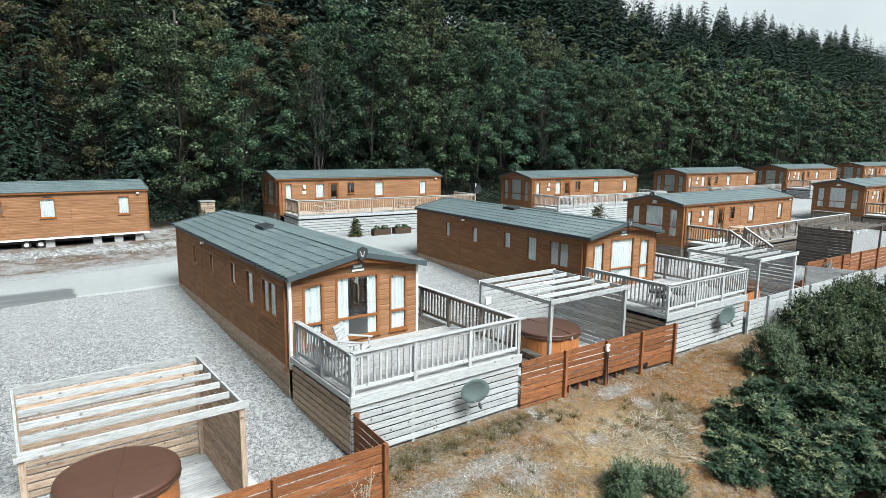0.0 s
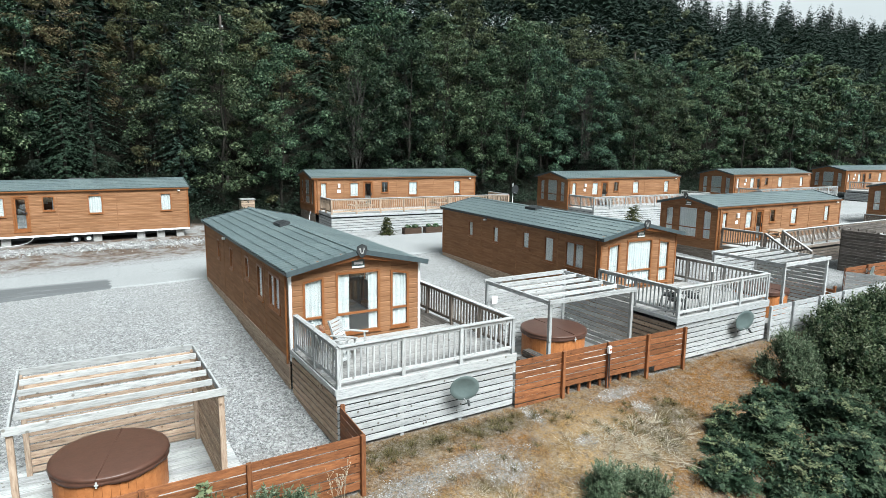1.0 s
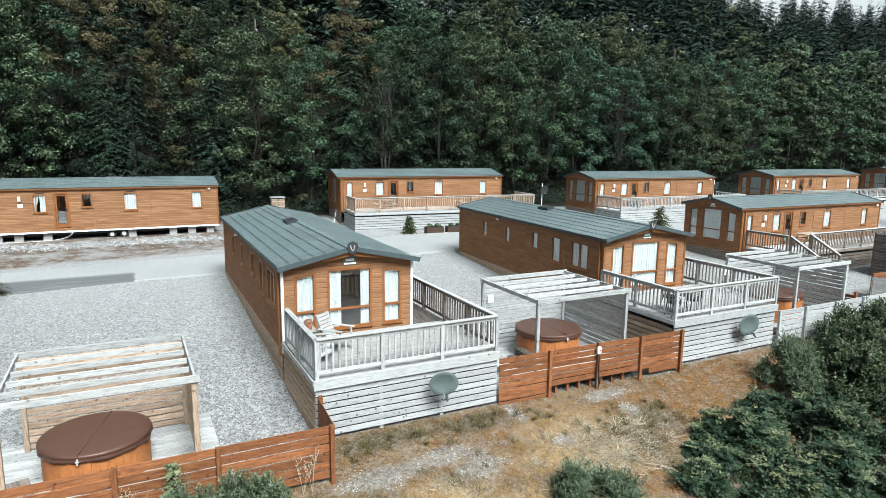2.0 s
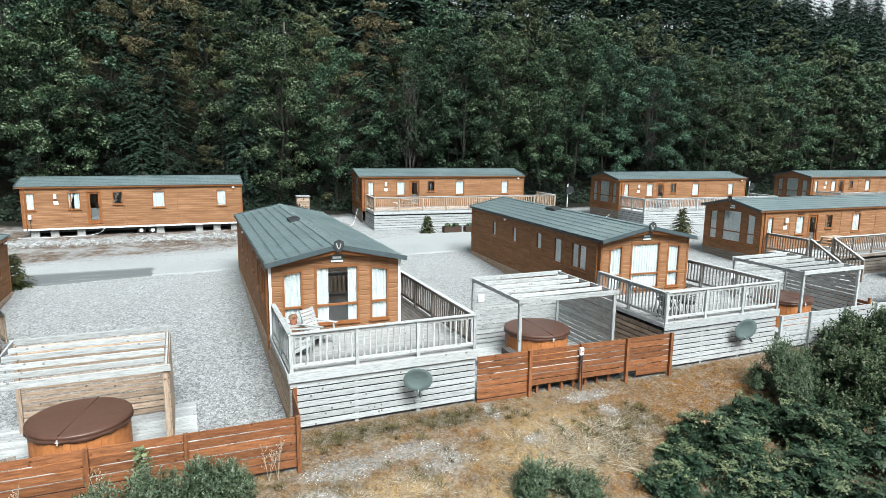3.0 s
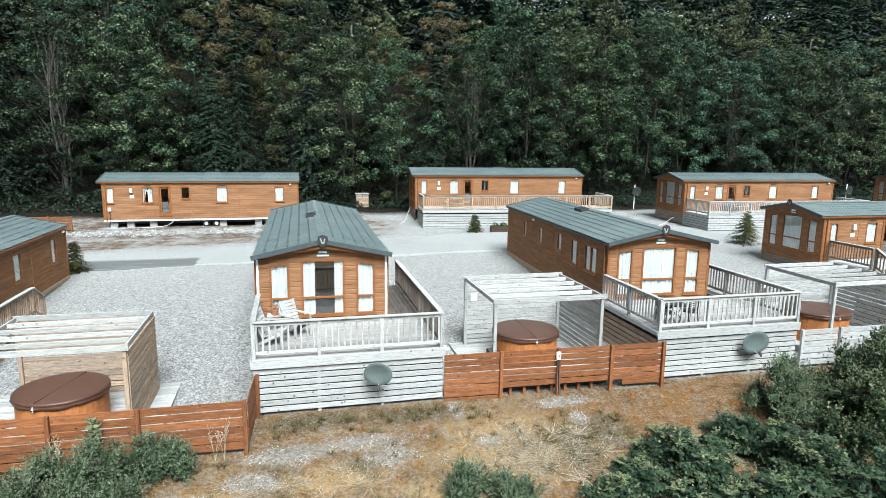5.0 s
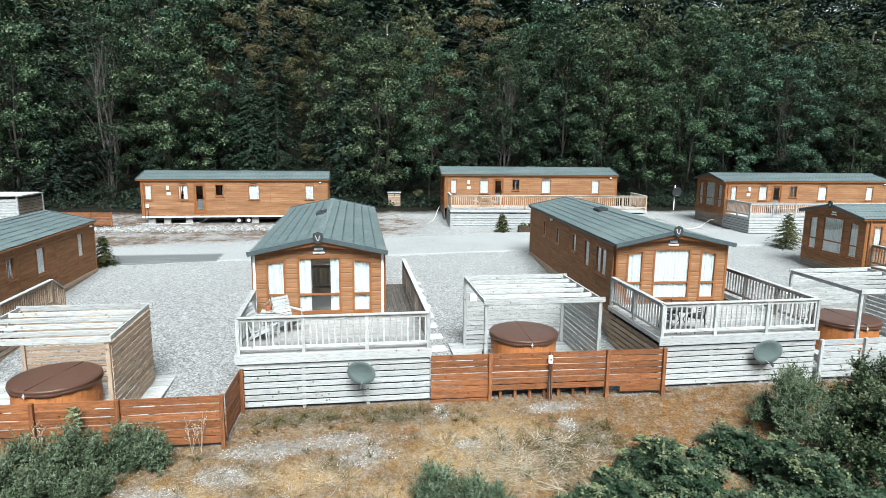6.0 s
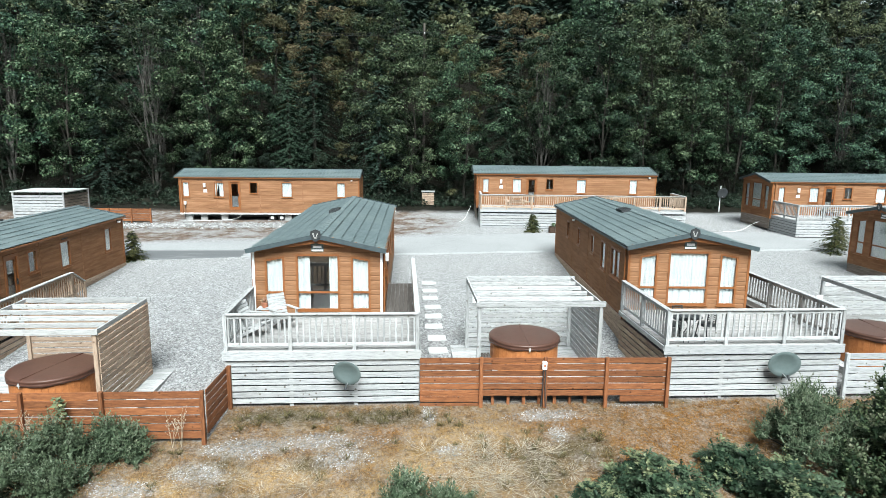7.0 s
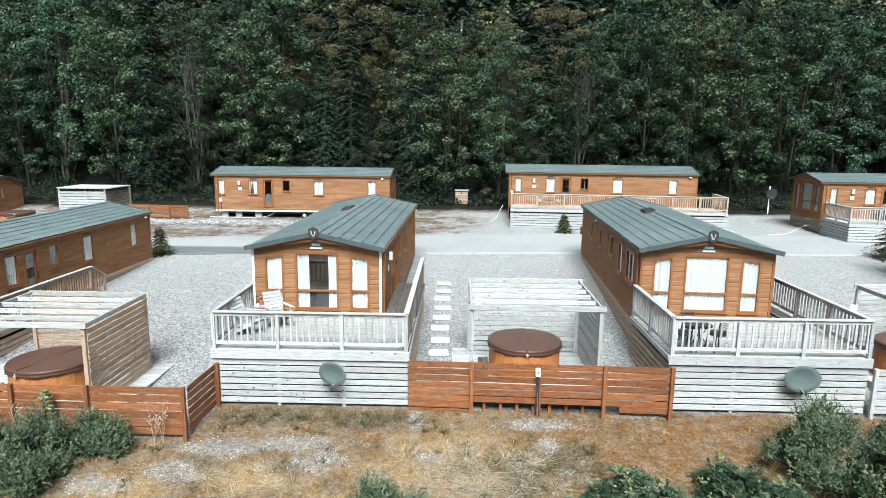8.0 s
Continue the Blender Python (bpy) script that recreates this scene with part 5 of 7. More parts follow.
# ---- trees and shrubs ----
rng = np.random.default_rng(7)


def unit(v):
    return v / np.maximum(1e-6, np.linalg.norm(v, axis=-1, keepdims=True))


def leaf_quads(centres, normals, size, rng, aspect=1.7):
    """Pointed four-cornered leaves at the centres, facing roughly along the normals."""
    n = len(centres)
    nrm = unit(normals + rng.normal(0, 0.45, (n, 3)))
    a = unit(np.cross(nrm, rng.normal(0, 1, (n, 3))))
    b = np.cross(nrm, a)
    s = (size * rng.uniform(0.6, 1.35, n))[:, None]
    long, short = a * s * aspect * 0.5, b * s * 0.5
    fold = nrm * s * 0.14
    return np.stack([centres - long, centres + short - fold * 0.5 + long * 0.1, centres + long + fold, centres - short - fold * 0.5 + long * 0.1], axis=1)


def leaf_tris(centres, normals, size, rng):
    """Small three-cornered leaf sprays, for crowns seen from far."""
    n = len(centres)
    nrm = unit(normals + rng.normal(0, 0.4, (n, 3)))
    a = unit(np.cross(nrm, rng.normal(0, 1, (n, 3))))
    b = np.cross(nrm, a)
    s = (size * rng.uniform(0.55, 1.3, n))[:, None]
    return np.stack([centres - a * s * 0.8, centres + a * s * 0.5 + b * s * 0.55, centres + a * s * 0.4 - b * s * 0.6], axis=1)


def clump_leaves(c, r, count, size, rng, flat=0.72, make=leaf_quads, loose=False):
    d = unit(rng.normal(0, 1, (count, 3)) + np.array([0, 0, 0.35]))
    rad = r * rng.uniform(0.3, 1.0, count) ** 0.45
    if loose:
        rad = r * np.abs(rng.normal(0, 0.75, count))
    p = c + d * rad[:, None] * np.array([1, 1, flat])
    return make(p, d + np.array([0, 0, 0.55]), size, rng)


def broad_crown(rng, height, spread, base, clumps, per, size):
    """Boughs over a rounded, lopsided crown; each carries clumps of leaves on its upper and outer side, so that gaps stay dark."""
    out, tops = [], []
    skew = rng.uniform(-0.8, 0.8, 2)
    boughs = max(8, clumps // 5)
    sub = max(3, round(clumps / boughs))
    for i in range(boughs):
        t = (i + rng.uniform(0.1, 0.9)) / boughs
        prof = math.sin((0.14 + t * 0.8) * math.pi) ** 0.6
        a = i * 2.4 + rng.uniform(-0.6, 0.6)
        rr = spread * prof * rng.uniform(0.3, 1.0) * (0.85 if t < 0.85 else 0.4)
        c = np.array([rr * math.cos(a) + skew[0] * t, rr * math.sin(a) + skew[1] * t, base + (height - base) * t])
        tops.append(c)
        big = spread * rng.uniform(0.2, 0.36)
        away = np.array([math.cos(a), math.sin(a), 0.0]) * 0.6 + np.array([0, 0, 0.75])
        for k in range(sub):
            d = unit(rng.normal(0, 0.75, 3) + away)
            out.append(clump_leaves(c + d * big * np.array([1, 1, 0.62]), rng.uniform(0.33, 0.76) * (0.5 + 0.13 * spread), per, size, rng, flat=0.7, make=leaf_tris, loose=k % 4 == 1))
    return np.concatenate(out), tops


def trunk_mesh(rng, height, tops, mat, stems=1, r0=0.16):
    bm = bmesh.new()
    for s in range(stems):
        a = rng.uniform(0, 6.28)
        lean = rng.uniform(0.3, 1.5) * (0.4 if stems == 1 else 1)
        pts = []
        for k in range(7):
            f = k / 6
            pts.append((math.cos(a) * lean * f + 0.12 * math.sin(k * 1.7 + s), math.sin(a) * lean * f + 0.12 * math.cos(k * 2.1 + s), -0.4 + (height * 0.92 + 0.4) * f))
        tube(bm, pts, [r0 * (1.25 - f * 1.1) for f in (0, 0.15, 0.33, 0.5, 0.67, 0.84, 1)], 7)
        for c in tops[s::2]:
            f = min(0.85, max(0.15, (c[2] - 1.6) / height))
            p = Vector(pts[int(f * 6)])
            q = Vector(c)
            tube(bm, [p, p.lerp(q, 0.5) + Vector((0, 0, 0.25)), q], [r0 * 0.3, r0 * 0.18, r0 * 0.07], 5)
    return mesh_of("trunk", bm, mat)


def conifer_tris(rng, height, spread, whorls, arms, base, twigs, size):
    """Drooping arms in whorls, each hung with narrow three-cornered sprays."""
    out = []
    for w in range(whorls):
        for k in range(arms):
            f = min(0.99, max(0.0, (w + rng.uniform(-0.7, 0.7)) / whorls))
            z = base + (height - base) * f
            reach = spread * (1 - f) ** 0.9 + 0.1
            m = max(2, int(twigs * (0.35 + 0.65 * (1 - f))))
            a = 2 * math.pi * (k + rng.uniform(-0.35, 0.35)) / arms + w * 1.3
            length = reach * rng.uniform(0.6, 1.15)
            d, side = np.array([math.cos(a), math.sin(a), 0.0]), np.array([-math.sin(a), math.cos(a), 0.0])
            s = np.linspace(0.12, 1.0, m) + rng.uniform(-0.04, 0.04, m)
            p = d * (length * s)[:, None] + np.array([0, 0, z]) + np.array([0, 0, -1.0]) * (0.3 * length * s ** 1.5)[:, None]
            sg = rng.choice([-1.0, 1.0], m)[:, None]
            ln = (min(size, 0.12 + reach * 0.4) * (1.15 - 0.55 * s) * rng.uniform(0.7, 1.3, m))[:, None]
            tip = p + d * ln * 0.55 + side * sg * ln * 0.75 - np.array([0, 0, 1.0]) * ln * rng.uniform(0.15, 0.6, (m, 1))
            low = p + d * ln * 0.5 + side * sg * ln * 0.1 - np.array([0, 0, 1.0]) * ln * rng.uniform(0.05, 0.4, (m, 1))
            out.append(np.stack([p, tip, low], axis=1))
    return np.concatenate(out)


# broad-leaved trees along the wood's edge: six built, then repeated
BROAD = []
for i, (h, spread, base, clumps, stems, leaf, bark, what) in enumerate((
        (12.5, 4.2, 2.0, 140, 1, L_BROAD, M_BARK, "dark green alder"),
        (13.0, 3.9, 3.2, 120, 5, L_BROAD, M_PALE_BARK, "many-stemmed pale-barked tree"),
        (11.5, 4.3, 1.5, 140, 1, L_OLIVE, M_BARK, "olive-green willow"),
        (14.5, 3.5, 2.4, 130, 2, L_OLIVE, M_BARK, "tall olive-green birch"),
        (13.5, 3.2, 3.5, 90, 1, L_RUST, M_BARK, "tree with leaves turning rust-brown"),
        (7.5, 3.2, 0.2, 60, 1, L_UNDERSTORY, M_BARK, "bushy low tree with leaves coloured dark for shade"))):
    r = np.random.default_rng(20 + i)
    low = h < 9
    quads, tops = broad_crown(r, h, spread, base, clumps, 105 if low else 135, 0.14 if low else 0.115)
    e = thing("tree", pose(0, 0, -200), what + " at the wood's edge", "tree", "trees at the wood's edge")
    part("trunk", trunk_mesh(r, h, tops, bark, stems, 0.07 if stems > 1 else 0.1), None, e, "pale grey stems" if bark == M_PALE_BARK else "")
    part("crown", fill_mesh("crown", quads, 3, leaf), None, e)
    BROAD.append(e)
SPRUCE = []
for i, (h, spread) in enumerate(((13.0, 2.5), (16.0, 2.9))):
    r = np.random.default_rng(40 + i)
    e = thing("spruce_tree", pose(0, 0, -200), "dark green spruce among broad-leaved trees", "tree", "trees at the wood's edge")
    part("trunk", tube(bmesh.new(), [(0, 0, -0.4), (0.02, 0.03, h * 0.5), (0, 0, h * 0.98)], [0.2, 0.12, 0.02], 8), M_BARK, e)
    part("crown", fill_mesh("crown", conifer_tris(r, h, spread + 1.3, 34, 10, 1.5, 24, 0.33), 3, L_SPRUCE), None, e)
    SPRUCE.append(e)

FAR_BROAD = []
for i, (h, spread, leaf) in enumerate(((12.0, 4.2, L_BROAD), (13.0, 4.0, L_OLIVE))):
    r = np.random.default_rng(50 + i)
    quads, tops = broad_crown(r, h, spread, 1.6, 84, 115, 0.18)
    e = thing("tree", pose(0, 0, -200), "broad-leaved green tree far along the wood's edge", "tree", "trees at the wood's edge")
    part("trunk", trunk_mesh(r, h, tops, M_BARK, 1, 0.12), None, e)
    part("crown", fill_mesh("crown", quads, 3, leaf), None, e)
    FAR_BROAD.append(e)
first = {}


def plant(kind, x, y, turn, size):
    m = pose(x, y, ground_z(x, y) - 0.1, 0, 0, turn)
    src = kind
    if kind.name not in first:
        first[kind.name] = True
        kind.scale = (size, size, size)
        kind.matrix_basis = m @ Matrix.Diagonal((size, size, size, 1))
        return kind
    c = copy_thing(src, m)
    c.matrix_basis = m @ Matrix.Diagonal((size, size, size, 1))
    return c


# trees that stand out from the rest
for k, x, y, turn, size in ((1, -9.4, 48.2, 250, 1.1), (1, 22.0, 47.4, 40, 1.0), (1, 48.4, 47.6, 200, 0.95), (6, 8.6, 48.6, 10, 0.95), (7, 3.0, 50.4, 80, 1.0), (6, 1.2, 48.4, 130, 0.85), (4, 15.4, 52.4, 0, 0.98), (4, 21.2, 54.6, 90, 1.02), (4, -1.0, 53.6, 30, 0.98), (4, 2.6, 55.0, 200, 1.02), (4, 6.2, 54.2, 120, 1.0)):
    plant((BROAD + SPRUCE)[k], x, y, turn, size)
SPOTS = [(-9.4, 48.2), (22.0, 47.4), (48.4, 47.6), (8.6, 48.6), (3.0, 50.4), (1.2, 48.4), (15.4, 52.4), (21.2, 54.6), (-1.0, 53.6), (2.6, 55.0), (6.2, 54.2)]
tr = random.Random(5)
x = -33.0
while x < 150:
    for row, (y0, jitter) in enumerate(((48.2, 0.9), (53.0, 1.3))):
        k = tr.random() if row == 0 else 0.12 + 0.88 * tr.random() ** 0.8
        kind = BROAD[0] if k < 0.26 else BROAD[1] if k < 0.38 else BROAD[2] if k < 0.6 else BROAD[3] if k < 0.7 else BROAD[3] if k < 0.8 else SPRUCE[0] if k < 0.86 else BROAD[4] if row and k > 0.96 else BROAD[0]
        if x < -2 and kind in BROAD[2:4]:
            kind = BROAD[0] if k < 0.5 else SPRUCE[0]
        if x > 72 and kind in BROAD:
            kind = FAR_BROAD[k > 0.4]
        tx, ty = x + tr.uniform(-0.8, 0.8) + row * 1.6, y0 + tr.uniform(-jitter, jitter)
        turn, size = tr.uniform(0, 360), tr.uniform(0.92, 1.16) + (0.04 if x < 72 else 0.14) * row
        if all(math.hypot(tx - a, ty - b) > 2.4 for a, b in SPOTS):
            plant(kind, tx, ty, turn, size)
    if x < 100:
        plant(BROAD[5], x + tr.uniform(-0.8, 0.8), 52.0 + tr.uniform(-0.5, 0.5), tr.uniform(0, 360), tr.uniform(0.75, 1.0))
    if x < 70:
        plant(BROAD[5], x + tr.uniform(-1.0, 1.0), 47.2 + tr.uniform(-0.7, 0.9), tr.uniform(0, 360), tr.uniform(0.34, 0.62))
    x += 4.0 if x < 60 else 6.0

# the wooded hillside behind, too dense to count
def hillside():
    r = np.random.default_rng(77)
    con = [conifer_tris(np.random.default_rng(60 + i), 15.0 + i, 3.6, 17, 7, 5.5, 7, 1.1) for i in range(3)]
    ridge = [conifer_tris(np.random.default_rng(64 + i), 14.0 + 1.5 * i, 3.4, 26, 8, 5.0, 13, 0.62) for i in range(3)]
    bro = [broad_crown(np.random.default_rng(70 + i), 11.0 + i, 3.4, 4.5, 28, 55, 0.24)[0] for i in range(3)]
    needles, leaves = [], []
    y = 56.5
    while y < 106:
        step = 4.4 if y < 66 else 3.7
        lo, hi = -35 - 0.5 * y, 60 + 2.5 * y
        for x in np.concatenate([np.arange(lo, 110, step), np.arange(110, hi, step * 1.05)]):
            px, py = x + r.uniform(-1.2, 1.2), y + r.uniform(-1.2, 1.2)
            z = ground_z(px, py)
            p_con = min(0.95, 0.12 + max(0.0, (py - 58) / 16) + (0.25 if px > 70 else 0))
            src, dst = (con, needles) if r.uniform() < p_con else (bro, leaves)
            q = (ridge if src is con and y > 88 and 40 < px < 240 else src)[r.integers(3)]
            a, s = r.uniform(0, 6.28), r.uniform(0.75, 1.15)
            rot = np.array([[math.cos(a), -math.sin(a), 0], [math.sin(a), math.cos(a), 0], [0, 0, 1]])
            dst.append((q.reshape(-1, 3) * s) @ rot.T + np.array([px, py, z]))
        y += step
    for name, parts_, mat, text in (("conifer_wood", needles, L_SPRUCE, "dark dense conifer wood covering the hillside"), ("broadleaf_wood", leaves, L_OLIVE, "broad-leaved wood low on the hillside")):
        tagged(new(name, fill_mesh(name, np.concatenate(parts_), 3, mat)), text, "wood", kind="stuff")


hillside()


def leaf_strip(foot, tip, width, lift, g):
    """Pointed leaves from foot to tip, a little folded, as four-cornered pieces."""
    d = tip - foot
    side = unit(np.cross(d, lift + g.normal(0, 0.25, d.shape))) * width
    mid = foot + d * 0.5
    return np.stack([foot, mid + side, tip, mid - side], axis=1)


def shrub(name, x, y, r, h, label, leaf, kind, density, seed):
    """A shrub of several rounded lobes on branching stems; shoots stand out of the lobes' upper sides and carry the leaves."""
    g = np.random.default_rng(seed)
    e = thing(name, pose(x, y, ground_z(x, y) - 0.05), label, "shrub", "shrubs on the bank")
    lobes = []
    for i in range(int(10 + r * 19)):
        a, t = g.uniform(0, 6.28), g.uniform(0, 1) ** 0.5
        top_ = h * (1 - 0.6 * t ** 2) * g.uniform(0.4, 1.12)
        rad = g.uniform(0.15, 0.34) * (0.7 + 0.25 * r)
        lobes.append((np.array([math.cos(a) * r * 0.85 * t, math.sin(a) * r * 0.85 * t, max(0.15, top_ - rad)]), rad))
    bm = bmesh.new()
    for c, rad in lobes:
        tube(bm, [(0.15 * c[0], 0.15 * c[1], -0.1), (0.55 * c[0], 0.55 * c[1], 0.5 * c[2]), tuple(c)], [0.025, 0.016, 0.006], 5)
    part("branching_stem", mesh_of("branching_stem", bm, M_BARK), None, e)
    feet, outs = [], []
    for c, rad in lobes:
        m_ = int(density * rad * rad * 12)
        d = unit(g.normal(0, 1, (m_, 3)) + np.array([0, -0.15, 0.55]))
        p = c + d * rad * g.uniform(0.35, 1.15, (m_, 1))
        free = np.ones(m_, bool)
        for c2, r2 in lobes:
            free &= np.linalg.norm(p - c2, axis=1) > r2 * 0.3
        feet.append(p[free])
        outs.append(d[free])
    foot, d = np.concatenate(feet), np.concatenate(outs)
    up = np.array([0, 0, 1.0])
    # old, ripe and young tones, dark to pale; the pale ones mostly on top
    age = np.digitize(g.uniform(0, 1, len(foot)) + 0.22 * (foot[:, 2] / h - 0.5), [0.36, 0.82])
    # inner leaves all take the darkest tone, which paints shade into the gaps
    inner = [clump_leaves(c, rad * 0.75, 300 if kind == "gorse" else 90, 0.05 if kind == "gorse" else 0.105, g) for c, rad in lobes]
    part("inner_foliage", fill_mesh("inner_foliage", np.concatenate(inner), 4, leaf[0]), None, e, "inner leaves coloured dark for the shade inside the bush")
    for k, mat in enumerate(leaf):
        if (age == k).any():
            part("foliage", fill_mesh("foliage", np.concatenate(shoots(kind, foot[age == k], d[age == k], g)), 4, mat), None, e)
    return e


def shoots(kind, foot, d, g):
    n, up = len(foot), np.array([0, 0, 1.0])
    out = []
    if kind == "gorse":              # stiff upright shoots set all round with spines
        grow = unit(d * 0.8 + g.normal(0, 0.3, (n, 3)) + up * 0.8)
        length = g.uniform(0.1, 0.36, (n, 1))
        for k in range(13):
            p = foot + grow * length * (k / 13)
            spine = unit(grow * 0.75 + g.normal(0, 0.6, (n, 3))) * g.uniform(0.04, 0.085, (n, 1))
            out.append(leaf_strip(p, p + spine, 0.013, up, g))
    elif kind == "rowan":            # rosettes of arching feathered leaves among broad-leaved shoots
        plain = g.uniform(0, 1, n) < 0.35
        if plain.any():
            out += shoots("leaf", foot[plain], d[plain], g)
        foot, d = foot[~plain], d[~plain]
        n = len(foot)
        for k in range(7):
            a = 6.283 * k / 7 + g.uniform(-0.45, 0.45, n)
            flat = np.stack([np.cos(a), np.sin(a), np.zeros(n)], axis=1)
            away = unit(flat + d * 0.5 + up * g.uniform(-0.1, 1.0, (n, 1)))
            across = unit(np.cross(away, up))
            length = g.uniform(0.16, 0.33, (n, 1))
            for q in range(5):
                f = 0.24 + 0.16 * q
                p = foot + away * length * f - up * length * 0.3 * f * f
                reach = length * (0.34 - 0.16 * abs(f - 0.5))
                for sg in (1, -1):
                    out.append(leaf_strip(p, p + across * sg * reach + away * reach * 0.35 + up * reach * g.uniform(-0.5, 0.3, (n, 1)), 0.021, up, g))
            p = foot + away * length * 0.98 - up * length * 0.29
            out.append(leaf_strip(p, p + away * length * 0.25 - up * length * 0.2, 0.021, up, g))
    else:                            # leafy upright shoots
        grow = unit(d + up * 0.8 + g.normal(0, 0.25, (n, 3)))
        length = g.uniform(0.16, 0.42, (n, 1))
        for k in range(12):
            p = foot + grow * length * (k / 11)
            w = unit(grow * 0.35 + g.normal(0, 0.7, (n, 3)) + up * 0.15)
            out.append(leaf_strip(p, p + w * g.uniform(0.06, 0.11, (n, 1)), 0.027, up, g))
    return out


SHRUBS = [
    ("gorse_bush", 2.35, 8.7, 1.75, 1.3, L_GORSE, "gorse", 66), ("gorse_bush", 3.9, 9.35, 0.38, 0.95, L_GORSE, "gorse", 60), ("gorse_bush", 4.4, 9.35, 0.3, 0.85, L_GORSE, "gorse", 60),
    ("gorse_bush", -1.2, 8.6, 1.4, 1.1, L_GORSE, "gorse", 60), ("gorse_bush", 10.7, 7.6, 0.5, 0.8, L_GORSE, "gorse", 60), ("gorse_bush", 11.6, 7.4, 0.5, 0.5, L_GORSE, "gorse", 60),
    ("rowan_shrub", 18.9, 7.7, 0.6, 0.85, L_ROWAN, "rowan", 10), ("gorse_bush", 20.1, 9.0, 1.2, 1.65, L_GORSE, "gorse", 60),
    ("rowan_shrub", 15.6, 8.1, 0.7, 0.65, L_ROWAN, "rowan", 10), ("rowan_shrub", 14.7, 7.4, 0.6, 0.55, L_ROWAN, "rowan", 10), ("rowan_shrub", 15.2, 5.9, 0.9, 1.0, L_ROWAN, "rowan", 10), ("rowan_shrub", 14.6, 4.9, 0.9, 0.9, L_ROWAN, "rowan", 10), ("rowan_shrub", 18.0, 8.3, 0.75, 0.9, L_ROWAN, "rowan", 10),
    ("rowan_shrub", 16.1, 7.2, 0.95, 1.45, L_ROWAN, "rowan", 10), ("rowan_shrub", 16.4, 5.8, 1.3, 1.4, L_ROWAN, "rowan", 10),
    ("rowan_shrub", 18.6, 6.9, 1.2, 1.3, L_ROWAN, "rowan", 10), ("rowan_shrub", 13.8, 6.9, 0.5, 0.6, L_ROWAN, "rowan", 10),
    ("willow_shrub", 22.6, 9.0, 1.2, 2.1, L_SHRUB, "leaf", 32), ("willow_shrub", 24.9, 9.8, 1.5, 2.0, L_SHRUB, "leaf", 32),
    ("willow_shrub", 27.6, 9.9, 1.6, 2.0, L_SHRUB, "leaf", 32), ("willow_shrub", 30.4, 9.9, 1.6, 1.8, L_SHRUB, "leaf", 32),
    ("willow_shrub", 21.6, 7.6, 1.7, 1.8, L_SHRUB, "leaf", 32), ("willow_shrub", 24.4, 7.2, 1.9, 2.0, L_SHRUB, "leaf", 32),
    ("willow_shrub", 27.6, 7.2, 2.0, 2.0, L_SHRUB, "leaf", 32), ("rowan_shrub", 20.0, 5.4, 1.7, 1.7, L_ROWAN, "rowan", 10),
    ("rowan_shrub", 17.2, 4.4, 1.6, 1.5, L_ROWAN, "rowan", 10), ("willow_shrub", 23.0, 4.6, 1.9, 2.0, L_SHRUB, "leaf", 32),
]
WORDS = {"gorse_bush": "grey-green spiky gorse bush on the dry bank", "rowan_shrub": "feathery-leaved green rowan shrub on the bank", "willow_shrub": "dark green leafy shrub on the bank"}
for i, (nm, x, y, r, h, leaf, kind, n) in enumerate(SHRUBS):
    shrub(nm, x, y, r, h, WORDS[nm], leaf, kind, n, 300 + i)


def dry_grass():
    g = np.random.default_rng(11)
    n = 200000
    px, py = g.uniform(-4, 24, n), 11.35 - 5.5 * g.uniform(0, 1, n) ** 1.2
    patch = np.array([noise.noise((a * 0.45, b * 0.45, 2.0)) + 0.6 * noise.noise((a * 1.3, b * 1.3, 5.0)) for a, b in zip(px, py)])
    bare = np.array([scree_at(a, b) + 0.5 * noise.noise((a * 2.2, b * 2.2, 8.0)) for a, b in zip(px, py)])
    knot = np.array([noise.noise((a * 4.2, b * 4.2, 3.0)) + 0.5 * noise.noise((a * 9.0, b * 9.0, 6.0)) for a, b in zip(px, py)])
    keep = (patch + 0.8 * knot + g.uniform(-0.4, 0.4, n) > -0.1) & (bare + g.uniform(-0.3, 0.3, n) < 0.08)
    px, py, knot = px[keep], py[keep], knot[keep]
    pz = np.array([ground_z(a, b) + ground_bump(a, b) for a, b in zip(px, py)])
    n = len(px)
    base = np.stack([px, py, pz - 0.01], axis=1)
    a = g.uniform(0, 6.28, n)
    lean = np.stack([np.cos(a), np.sin(a), np.zeros(n)], axis=1) * g.uniform(0.02, 0.13, (n, 1))
    tall = np.clip(0.55 + 1.5 * knot, 0.25, 1.9)[:, None]
    tip = base + lean * tall + np.array([0, 0, 1.0]) * g.uniform(0.015, 0.1, (n, 1)) ** 1.1 * tall
    side = np.stack([-np.sin(a), np.cos(a), np.zeros(n)], axis=1) * g.uniform(0.003, 0.008, (n, 1))
    tagged(new("dry_grass", fill_mesh("dry_grass", np.stack([base - side, base + side, tip], axis=1), 3, L_GRASS)), "sparse dry straw-coloured grass on the bank", "grass", kind="stuff")


dry_grass()


